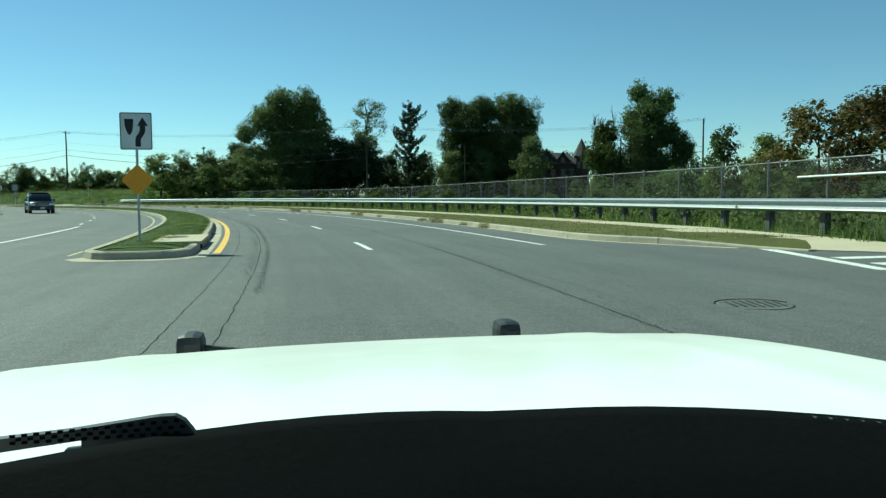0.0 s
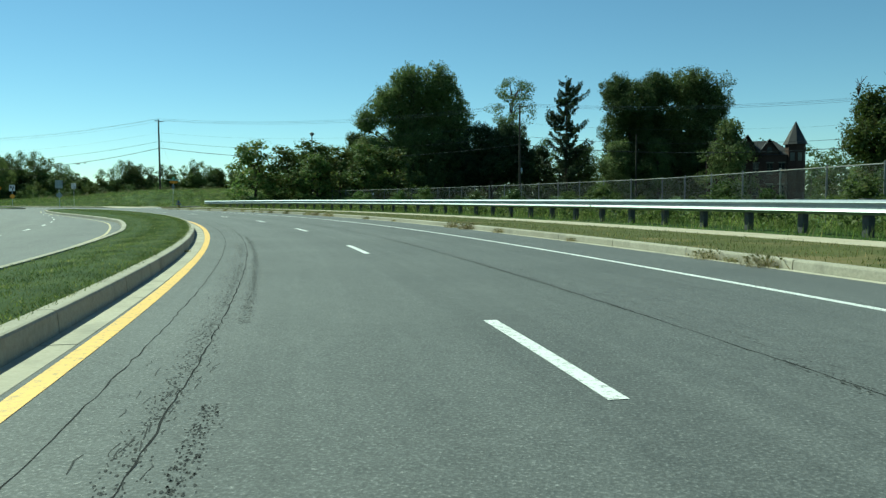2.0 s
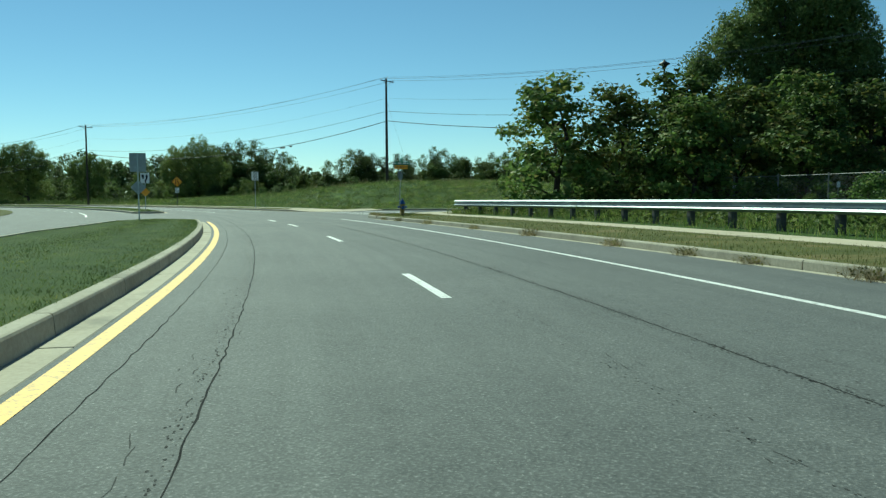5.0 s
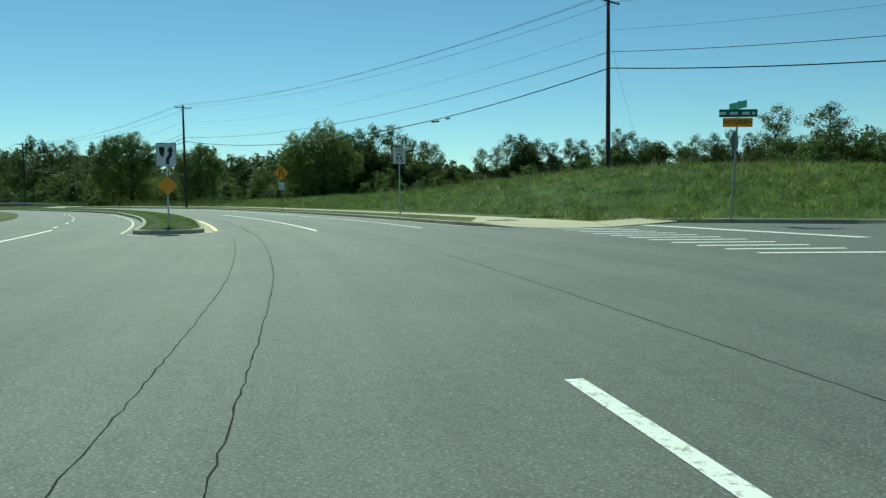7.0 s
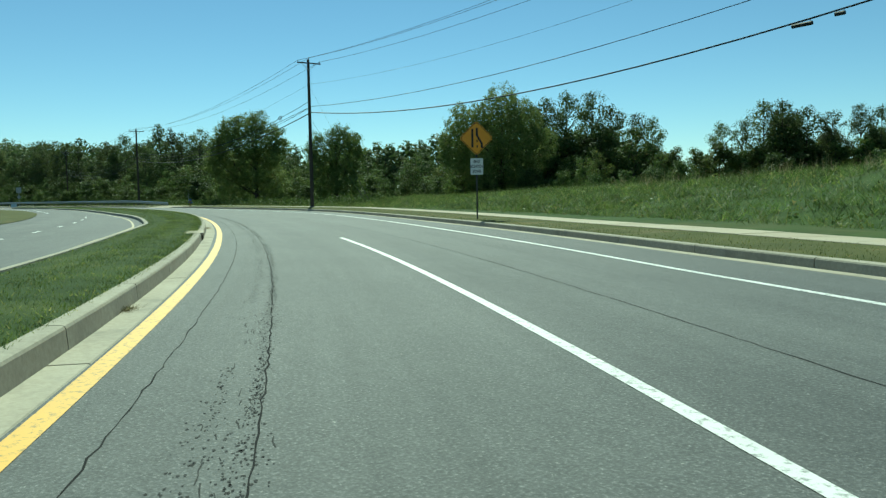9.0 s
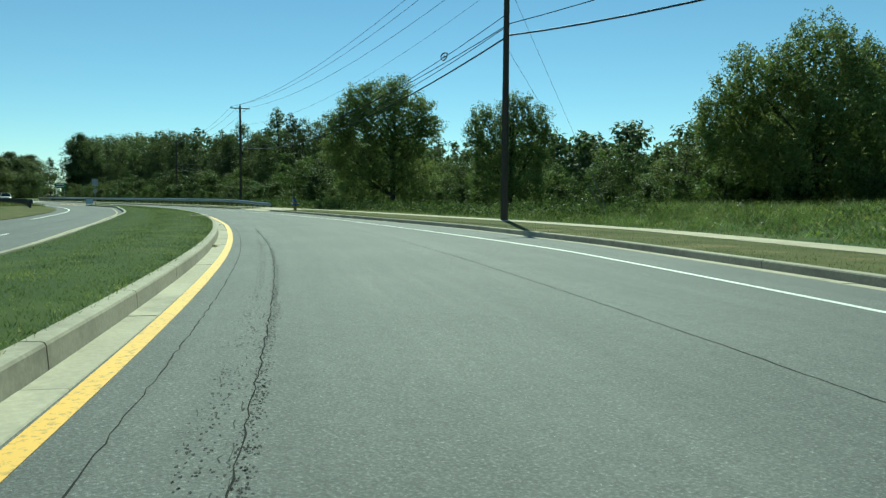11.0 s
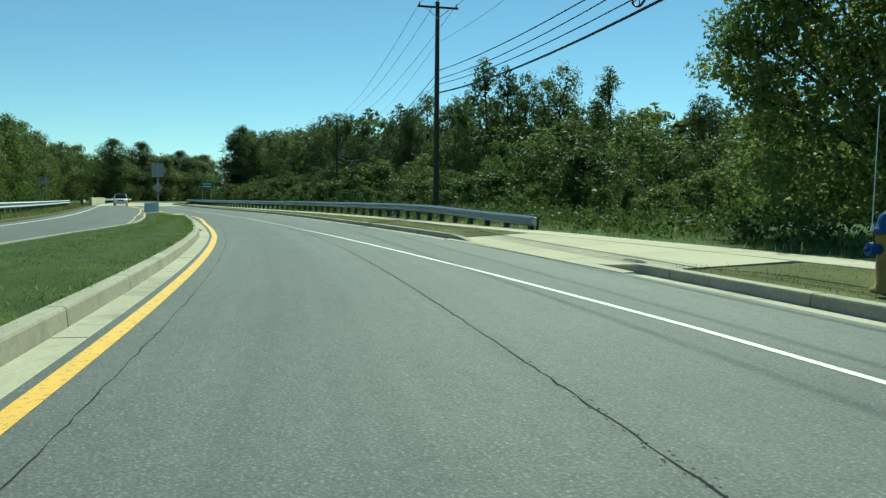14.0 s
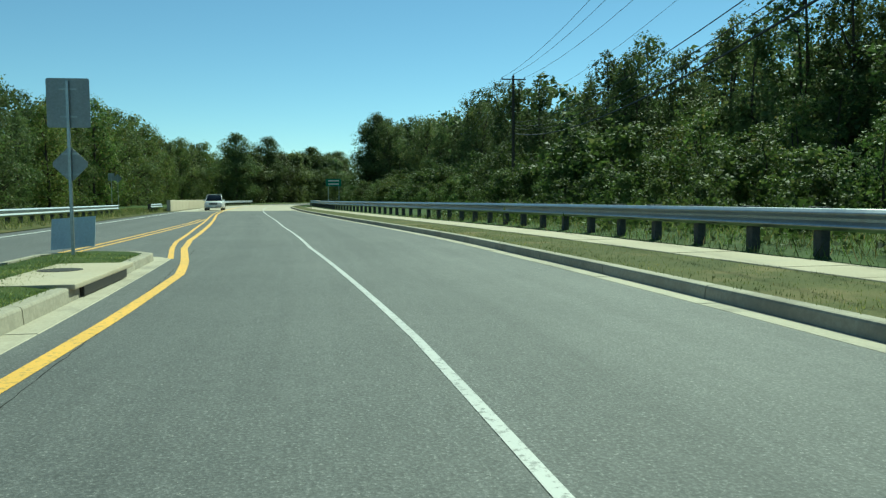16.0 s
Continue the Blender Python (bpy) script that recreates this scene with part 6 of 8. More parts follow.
def keep_right_sign(x, y, rz, zc, w, h, zd, side, label, z0=0.15):
    """A white panel with a curved arrow beside a median wedge, over an amber diamond."""
    ob = thing("keep_right_sign", x, y, z0, rz, label, "road sign", "median signs")
    zc, zd = zc - z0, zd - z0
    sign_post(ob, zc + h / 2 - 0.03)
    p = plate(ob, "panel", rounded(w, h, 0.04, 0, zc), 0, SIGN_WHITE, "white panel with black arrow")
    rim = rounded(w - 0.02, h - 0.02, 0.035, 0, zc)
    inn = rounded(w - 0.05, h - 0.05, 0.03, 0, zc)
    vs = [(a, -0.002, b) for a, b in rim] + [(a, -0.002, b) for a, b in inn]
    n = len(rim)
    part("border", mesh_of("border", vs, [(k, (k + 1) % n, n + (k + 1) % n, n + k) for k in range(n)], BLACK), BLACK, p)
    k = h / 0.86
    bm = bmesh.new()
    prism_bm(bm, [(-0.25 * k, zc + 0.28 * k), (-0.05 * k, zc + 0.28 * k), (-0.06 * k, zc + 0.1 * k), (-0.085 * k, zc - 0.02 * k), (-0.14 * k, zc - 0.1 * k), (-0.2 * k, zc - 0.02 * k), (-0.24 * k, zc + 0.1 * k)], -0.003, -0.001)
    part("wedge_symbol", bm, BLACK, p)
    left = [(-0.02, -0.36), (-0.02, -0.2), (0.0, -0.12), (0.055, -0.05), (0.085, 0.02), (0.085, 0.12), (0.025, 0.12)]
    right = [(0.27, 0.12), (0.205, 0.12), (0.205, 0.0), (0.175, -0.08), (0.12, -0.15), (0.1, -0.2), (0.1, -0.36)]
    bm = bmesh.new()
    prism_bm(bm, [(a * k, zc + b * k) for a, b in left + [(0.147, 0.32)] + right], -0.003, -0.001)
    part("arrow_symbol", bm, BLACK, p)
    plate(ob, "diamond_marker", diamond(side, zd), 0, SIGN_ORANGE, "plain amber diamond marker")
    bolts(ob, (zc + h * 0.42, zc - h * 0.42), 0)
    return ob


keep_right_sign(-7.03, 17.81, 12, 2.74, 0.70, 0.845, 1.63, 0.52, "white arrow sign over amber diamond on the median lawn")
keep_right_sign(-82.6, 131.15, 49, 2.84, 0.72, 0.86, 1.71, 0.53, "white arrow sign over amber diamond at the island nose")


def sign_back(x, y, rz, parts, label, z0=0.15):
    """A sign seen from behind: bare metal plates on a post."""
    ob = thing("sign_from_behind", x, y, z0, rz, label, "road sign", "signs seen from behind")
    top = max(z + h / 2 for _, w, h, z in parts) - z0
    sign_post(ob, top - 0.05)
    for kind, w, h, z in parts:
        if kind == "diamond":
            p = plate(ob, "diamond_plate", diamond(w, z - z0), 0.065, SIGN_BACK)
        else:
            p = plate(ob, "plate", rounded(w, h, 0.04, 0, z - z0), 0.065, SIGN_BACK)
        for k in (-1, 1):
            bm = bmesh.new()
            box_bm(bm, 0, 0.06, z - z0 + k * h * 0.28, min(0.3, w * 0.6), 0.012, 0.03, 0.003)
            part("bracket", bm, STEEL, p)
    return ob


back = sign_back(-226.5, 175.85, 86, [("plate", 0.76, 0.9, 3.0), ("diamond", 0.49, 0.68, 1.88)], "bare metal sign back with diamond on a steel post")
q = at_road(130.6, -4.6)
sign_back(q.x, q.y, 38, [("plate", 0.72, 0.86, 2.84), ("diamond", 0.5, 0.7, 1.7)], "bare metal sign back with diamond on the median lawn")
sign_back(-312.6, 160.5, 88, [("diamond", 0.75, 1.05, 3.9)], "bare metal diamond sign back beside the oncoming lanes")
sign_back(-296.0, 163.0, 88, [("plate", 0.62, 0.76, 3.6)], "bare metal sign back beside the oncoming lanes")


def yard_board(x, y, rz):
    ob = thing("yard_board", x, y, 0.17, rz, "pale blue weathered plastic board leaning on the sign post", "board")
    bm = bmesh.new()
    prism_bm(bm, [(-0.45, 0.02), (0.42, 0.1), (0.46, 0.72), (-0.41, 0.66)], -0.006, 0.006)
    part("sheet", bm, plain("pale_blue_plastic", (0.42, 0.52, 0.62), 0.35), ob)
    for k in (-0.2, 0.2):
        bm = bmesh.new()
        cyl_bm(bm, (k, 0.012, -0.1), (k, 0.012, 0.45), 0.005, 0.005, 6)
        part("stake", bm, STEEL, ob)


yard_board(-228.25, 175.45, 84)


def speed_sign(x, y, rz, z0):
    ob = thing("speed_limit_sign", x, y, z0, rz, "white speed limit sign on a steel post by the sidewalk", "road sign")
    zc, w, h = 3.33 - z0, 0.68, 0.86
    sign_post(ob, zc + h / 2 - 0.03)
    p = plate(ob, "panel", rounded(w, h, 0.04, 0, zc), 0, SIGN_WHITE)
    rim, inn = rounded(w - 0.03, h - 0.03, 0.035, 0, zc), rounded(w - 0.055, h - 0.055, 0.03, 0, zc)
    n = len(rim)
    part("border", mesh_of("border", [(a, -0.002, b) for a, b in rim + inn], [(k, (k + 1) % n, n + (k + 1) % n, n + k) for k in range(n)], BLACK), BLACK, p)
    lettering("SPEED", 0.17, BLACK, 0, zc + 0.28, -0.003, p, 0.95)
    lettering("LIMIT", 0.17, BLACK, 0, zc + 0.09, -0.003, p, 0.95)
    lettering("35", 0.44, BLACK, 0, zc - 0.21, -0.003, p, 1.1)


q = at_road(169.9, 8.65)
speed_sign(-83.52, 145.86, 47, 0.2)


def merge_sign(x, y, rz, z0):
    ob = thing("lane_ends_sign", x, y, z0, rz, "amber diamond lane sign over a small white plate", "road sign")
    zc = 3.32 - z0
    sign_post(ob, zc + 0.6, mat=POST)
    p = plate(ob, "diamond_panel", diamond(0.97, zc, 0.06), 0, SIGN_ORANGE)
    rim, inn = diamond(0.93, zc, 0.06), diamond(0.89, zc, 0.055)
    n = len(rim)
    part("border", mesh_of("border", [(a, -0.002, b) for a, b in rim + inn], [(k, (k + 1) % n, n + (k + 1) % n, n + k) for k in range(n)], BLACK), BLACK, p)
    bm = bmesh.new()
    prism_bm(bm, [(-0.2, zc - 0.36), (-0.12, zc - 0.36), (-0.12, zc + 0.36), (-0.2, zc + 0.36)], -0.003, -0.001)
    part("straight_symbol", bm, BLACK, p)
    bm = bmesh.new()
    prism_bm(bm, [(0.17, zc - 0.38), (0.25, zc - 0.38), (0.25, zc - 0.2), (0.06, zc + 0.12), (0.06, zc + 0.4), (-0.02, zc + 0.4), (-0.02, zc + 0.1), (0.17, zc - 0.22)], -0.003, -0.001)
    part("bent_symbol", bm, BLACK, p)
    for k in range(2):
        bm = bmesh.new()
        prism_bm(bm, [(0.0, zc - 0.36 + k * 0.2), (0.05, zc - 0.36 + k * 0.2), (0.05, zc - 0.27 + k * 0.2), (0.0, zc - 0.27 + k * 0.2)], -0.003, -0.001)
        part("dash_symbol", bm, BLACK, p)
    zp = 2.22 - z0
    p = plate(ob, "plate", rounded(0.5, 0.64, 0.03, 0, zp), 0, SIGN_WHITE, "small white plate with black words")
    for k, t in enumerate(("END", "SCHOOL", "ZONE")):
        lettering(t, 0.15, BLACK, 0, zp + 0.19 - 0.19 * k, -0.003, p, 0.85)


merge_sign(-107.9, 160.0, 54, 0.14)


def street_name_sign(x, y, rz, z0):
    ob = thing("street_name_sign", x, y, z0, rz, "green street blades and amber NO OUTLET plate on a leaning post", "road sign")
    bm = bmesh.new()
    box_bm(bm, 0.12, 0.035, 2.05, 0.06, 0.045, 4.3, 0.006, Matrix.Rotation(radians(3.2), 3, 'Y'))
    part("post", bm, STEEL, ob)
    p = plate(ob, "dead_end_plate", rounded(1.1, 0.33, 0.03, 0.2, 3.42), 0.0, SIGN_ORANGE, "amber plate with black words")
    lettering("NO OUTLET", 0.2, BLACK, 0.14, 3.42, -0.004, p, 0.83)
    bm = bmesh.new()
    prism_bm(bm, [(0.62, 3.43), (0.68, 3.48), (0.68, 3.45), (0.73, 3.45), (0.73, 3.41), (0.68, 3.41), (0.68, 3.38)], -0.004, -0.001)
    part("arrow_symbol", bm, BLACK, p)
    p = plate(ob, "street_blade", rounded(1.42, 0.28, 0.02, 0.22, 3.75), 0.0, SIGN_GREEN, "green street blade with pale marks")
    for a, b in ((-0.36, 0.3), (0.05, 0.38), (0.5, 0.34), (0.78, 0.14)):
        bm = bmesh.new()
        box_bm(bm, a, -0.003, 3.75, b * 0.8, 0.004, 0.1)
        part("pale_bar", bm, SIGN_WHITE, p)
    bm = bmesh.new()
    box_bm(bm, 0.22, 0.03, 4.03, 0.012, 1.3, 0.26, 0.003)
    p = part("cross_blade", bm, SIGN_GREEN, ob, "green street blade set crosswise")
    p.matrix_local = pose(0.0, 0.0, 0, 0, 0, 4)
    # the stop sign on the same post, facing the side street
    oct_ = [(0.42 * math.cos(math.radians(22.5 + 45 * k)), 2.72 + 0.42 * math.sin(math.radians(22.5 + 45 * k))) for k in range(8)]
    bm = bmesh.new()
    prism_bm(bm, oct_, -0.003, 0.003)
    p = part("stop_plate", bm, SIGN_BACK, ob, "octagonal plate seen from behind")
    p.matrix_local = pose(0.13, 0.1, 0, 0, 0, 48)


street_name_sign(-65.75, 143.1, 38, 0.3)


def guide_board(x, y, rz):
    ob = thing("guide_sign", x, y, 0.1, rz, "green guide board on two posts in the distance", "road sign")
    p = plate(ob, "board", rounded(2.6, 1.3, 0.06, 0, 3.9), 0, SIGN_GREEN)
    for z in (4.2, 3.65):
        bm = bmesh.new()
        box_bm(bm, 0, -0.004, z, 1.8, 0.006, 0.2)
        part("pale_bar", bm, SIGN_WHITE, p)
    for k in (-0.9, 0.9):
        bm = bmesh.new()
        box_bm(bm, k, 0.06, 2.1, 0.1, 0.1, 4.6)
        part("post", bm, STEEL, ob)


guide_board(-344.8, 189.0, 86)


# small field markers by the fence
for x, y in ((-32.5, 131.5), (-38.0, 134.5), (-14.0, 112.0)):
    ob = thing("field_marker", x, y, 0.15, 40, "small pale marker plate on a thin stake in the field", "marker")
    plate(ob, "plate", rounded(0.22, 0.3, 0.02, 0, 1.55), 0, SIGN_WHITE)
    bm = bmesh.new()
    cyl_bm(bm, (0, 0.02, -0.1), (0, 0.02, 1.75), 0.02, 0.02, 6)
    part("stake", bm, STEEL, ob)

# ---------------------------------------------------------------- hydrants


def hydrant(x, y, rz, h, label, z0=0.17, rod=False):
    ob = thing("fire_hydrant", x, y, z0, rz, label, "fire hydrant", "hydrants")
    k = h / 0.92
    bm = bmesh.new()
    lathe_bm(bm, [(0.17 * k, -0.05), (0.17 * k, 0.03 * k), (0.12 * k, 0.05 * k), (0.115 * k, 0.5 * k), (0.135 * k, 0.56 * k), (0.135 * k, 0.62 * k)], 18)
    part("barrel", bm, HYD_YELLOW, ob, "faded yellow iron barrel")
    bm = bmesh.new()
    lathe_bm(bm, [(0.175 * k, 0.62 * k), (0.175 * k, 0.655 * k), (0.13 * k, 0.67 * k), (0.125 * k, 0.74 * k), (0.1 * k, 0.81 * k), (0.05 * k, 0.85 * k), (0.04 * k, 0.86 * k), (0.04 * k, 0.91 * k), (0.02 * k, 0.92 * k)], 18)
    p = part("bonnet", bm, HYD_BLUE, ob, "blue domed bonnet with operating nut")
    for a in range(8):
        bm = bmesh.new()
        t = 2 * math.pi * a / 8
        cyl_bm(bm, (0.155 * k * math.cos(t), 0.155 * k * math.sin(t), 0.65 * k), (0.155 * k * math.cos(t), 0.155 * k * math.sin(t), 0.685 * k), 0.014, 0.014, 6)
        part("bolt", bm, STEEL, p)
    for (dx, dy, r, L, z) in ((-1, 0, 0.075, 0.24, 0.45), (1, 0, 0.075, 0.24, 0.45), (0, -1, 0.1, 0.25, 0.42)):
        bm = bmesh.new()
        cyl_bm(bm, (dx * 0.08 * k, dy * 0.08 * k, z * k), (dx * L * k * 0.8, dy * L * k * 0.8, z * k), r * 0.75 * k, r * 0.75 * k, 14)
        cyl_bm(bm, (dx * L * k * 0.75, dy * L * k * 0.75, z * k), (dx * L * k, dy * L * k, z * k), r * k, r * 0.95 * k, 14)
        cyl_bm(bm, (dx * L * k, dy * L * k, z * k), (dx * (L + 0.04) * k, dy * (L + 0.04) * k, z * k), 0.025 * k, 0.02 * k, 5)
        part("nozzle_cap", bm, HYD_BLUE, ob, "blue nozzle cap")
    if rod:
        bm = bmesh.new()
        cyl_bm(bm, (-0.19 * k, 0.02, 0.64 * k), (-0.18 * k, 0.02, 0.72 * k), 0.02, 0.016, 6)
        cyl_bm(bm, (-0.19 * k, 0.02, 0.65 * k), (-0.165 * k, 0.02, 1.95 * k), 0.007, 0.006, 6)
        part("marker_rod", bm, SIGN_WHITE, ob, "thin pale marker rod")


hydrant(-54.25, 122.95, 40, 0.93, "faded yellow fire hydrant with blue bonnet on the grass verge")
hydrant(-178.78, 182.32, 75, 1.0, "faded yellow fire hydrant with blue caps and marker rod", rod=True)

# ---------------------------------------------------------------- old house


def old_house(x, y, rz):
    ob = thing("old_brick_house", x, y, 0.1, rz, "dark old brick house with gables and a conical turret", "house")
    W, D, H = 15.0, 9.0, 8.6

    def wall_with_openings(bm, x0, x1, z1, wins, yy, th):
        """A wall in the x-z plane with window holes left open."""
        xs = sorted({x0, x1} | {a for w in wins for a in (w[0], w[1])})
        zs = sorted({0.0, z1} | {a for w in wins for a in (w[2], w[3])})
        for a, b in zip(xs, xs[1:]):
            for c, d in zip(zs, zs[1:]):
                if any(w[0] <= a < w[1] and w[2] <= c < w[3] for w in wins):
                    continue
                box_bm(bm, (a + b) / 2, yy, (c + d) / 2, b - a, th, d - c)

    wins = [(x0, x0 + 1.0, z0, z0 + 1.9) for x0 in (-6.4, -4.2, -1.6, 0.6, 3.0, 5.0) for z0 in (1.3, 5.2)]
    bm = bmesh.new()
    wall_with_openings(bm, -W / 2, W / 2, H, wins, -D / 2, 0.4)
    bmesh.ops.remove_doubles(bm, verts=bm.verts[:], dist=0.001)
    part("front_wall", bm, BRICK, ob)
    for nm, cx, cy, sx, sy in (("rear_wall", 0, D / 2, W, 0.4), ("side_wall", -W / 2 + 0.2, 0, 0.4, D - 0.4), ("side_wall", W / 2 - 0.2, 0, 0.4, D - 0.4)):
        bm = bmesh.new()
        box_bm(bm, cx, cy, H / 2, sx, sy, H)
        part(nm, bm, BRICK, ob)
    glass = plain("dark_glass", (0.02, 0.022, 0.025), 0.15)
    for a, b, c, d in wins:
        bm = bmesh.new()
        box_bm(bm, (a + b) / 2, -D / 2 + 0.08, (c + d) / 2, b - a, 0.03, d - c)
        w = part("window", bm, glass, ob)
        bm = bmesh.new()
        box_bm(bm, (a + b) / 2, -D / 2 - 0.08, c - 0.06, b - a + 0.3, 0.5, 0.14)
        part("sill", bm, STONE, w)
        bm = bmesh.new()
        box_bm(bm, (a + b) / 2, -D / 2 - 0.05, d + 0.12, b - a + 0.3, 0.42, 0.24)
        part("lintel", bm, STONE, w)
        bm = bmesh.new()
        box_bm(bm, (a + b) / 2, -D / 2 + 0.04, (c + d) / 2, 0.06, 0.06, d - c)
        box_bm(bm, (a + b) / 2, -D / 2 + 0.04, (c + d) / 2, b - a, 0.06, 0.06)
        part("frame", bm, STONE, w)
    bm = bmesh.new()
    v = [bm.verts.new(p) for p in ((-W / 2 - 0.4, -D / 2 - 0.4, H), (W / 2 + 0.4, -D / 2 - 0.4, H), (W / 2 + 0.4, D / 2 + 0.4, H), (-W / 2 - 0.4, D / 2 + 0.4, H), (-W / 2 + 3, 0, H + 2.9), (W / 2 - 3, 0, H + 2.9))]
    for f in ((0, 1, 5, 4), (1, 2, 5), (2, 3, 4, 5), (3, 0, 4), (3, 2, 1, 0)):
        bm.faces.new([v[k] for k in f])
    roof = part("roof", bm, SLATE, ob)
    for gx, gw, gh in ((-4.6, 3.6, 2.9), (-0.4, 4.0, 3.7), (3.4, 3.6, 2.8)):
        bm = bmesh.new()
        prism_bm(bm, [(gx - gw / 2, H), (gx + gw / 2, H), (gx + 0.45, H + gh * 0.77), (gx - 0.45, H + gh * 0.77)], -D / 2 - 0.18, -D / 2 + 0.15)
        g = part("gable", bm, BRICK, ob)
        bm = bmesh.new()
        for sx in (-1, 1):
            a, b = Vector((gx + sx * (gw / 2 + 0.35), 0, H - 0.2)), Vector((gx, 0, H + gh))
            n3 = Vector((0, 0, 0.18))
            q = [Vector((p.x, yy, p.z + (0.18 if up else 0))) for yy in (-D / 2 - 0.45, 0.4) for p, up in ((a, 0), (b, 0), (b, 1), (a, 1))]
            vv = [bm.verts.new(p) for p in q]
            for f in ((0, 1, 2, 3), (7, 6, 5, 4), (0, 4, 5, 1), (1, 5, 6, 2), (2, 6, 7, 3), (3, 7, 4, 0)):
                bm.faces.new([vv[k] for k in f])
        bmesh.ops.recalc_face_normals(bm, faces=bm.faces[:])
        part("gable_roof", bm, SLATE, g)
        bm = bmesh.new()
        box_bm(bm, gx, -D / 2 - 0.2, H + gh * 0.32, 0.8, 0.08, 1.1)
        part("gable_window", bm, STONE if gx == -0.4 else glass, g)
    # turret
    bm = bmesh.new()
    bmesh.ops.create_cone(bm, cap_ends=True, segments=8, radius1=1.75, radius2=1.75, depth=10.6, matrix=Matrix.Translation((W / 2 + 0.3, -D / 2 + 0.6, 5.3)))
    t = part("turret", bm, BRICK, ob, "eight-sided brick turret")
    bm = bmesh.new()
    bmesh.ops.create_cone(bm, cap_ends=True, segments=8, radius1=2.15, radius2=0.03, depth=4.2, matrix=Matrix.Translation((W / 2 + 0.3, -D / 2 + 0.6, 12.55)))
    part("turret_roof", bm, SLATE, t, "steep slate cone")
    for a in (-112.5, -67.5, -22.5):
        bm = bmesh.new()
        box_bm(bm, 0, 0, 8.2, 0.08, 0.75, 1.5, 0, None)
        w = part("turret_window", bm, STONE, t)
        w.matrix_local = pose(W / 2 + 0.3 + 1.62 * math.cos(radians(a)), -D / 2 + 0.6 + 1.62 * math.sin(radians(a)), 0, 0, 0, a)
    bm = bmesh.new()
    box_bm(bm, -5.6, 1.0, H + 2.6, 0.9, 0.7, 2.2, 0.03)
    part("chimney", bm, BRICK, ob)


old_house(25.6, 192.0, -8)

# ---------------------------------------------------------------- cars
RUBBER = plain("tyre_rubber", (0.015, 0.015, 0.015), 0.85)
GLASS_DARK = plain("car_glass", (0.012, 0.014, 0.016), 0.08, 0, 0.6, 0.05)
CHROME = plain("chrome", (0.55, 0.55, 0.56), 0.15, 1.0)
LAMP = plain("headlamp_glass", (0.75, 0.75, 0.78), 0.1, 0.2, 0.8, 0.05)
PLATE = plain("number_plate", (0.6, 0.6, 0.58), 0.4)


def loft(bm, rings):
    """A closed skin through rings of equal count, capped."""
    rs = [[bm.verts.new(p) for p in r] for r in rings]
    n = len(rs[0])
    for a, b in zip(rs, rs[1:]):
        for k in range(n):
            bm.faces.new((a[k], a[(k + 1) % n], b[(k + 1) % n], b[k]))
    bm.faces.new(rs[0][::-1])
    bm.faces.new(rs[-1])
    bmesh.ops.recalc_face_normals(bm, faces=bm.faces[:])
    for f in bm.faces:
        f.smooth = True


def wheel(parent, x, y, r, w, side):
    bm = bmesh.new()
    prof = [(r * 0.62, -w / 2), (r * 0.92, -w / 2), (r, -w / 2 + 0.03), (r, w / 2 - 0.03), (r * 0.92, w / 2), (r * 0.62, w / 2)]
    lathe_bm(bm, prof, 24)
    bmesh.ops.rotate(bm, cent=(0, 0, 0), matrix=Matrix.Rotation(math.pi / 2, 3, 'Y'), verts=bm.verts[:])
    t = part("wheel", bm, RUBBER, parent, "black tyre")
    t.location = (x, y, r)
    bm = bmesh.new()
    cyl_bm(bm, (side * (w / 2 - 0.02), 0, 0), (side * (w / 2 + 0.01), 0, 0), r * 0.6, r * 0.55, 18)
    for k in range(5):
        a = 2 * math.pi * k / 5
        box_bm(bm, side * (w / 2 + 0.015), 0.3 * r * math.cos(a), 0.3 * r * math.sin(a), 0.02, 0.09, 0.09)
    part("rim", bm, CHROME, t)


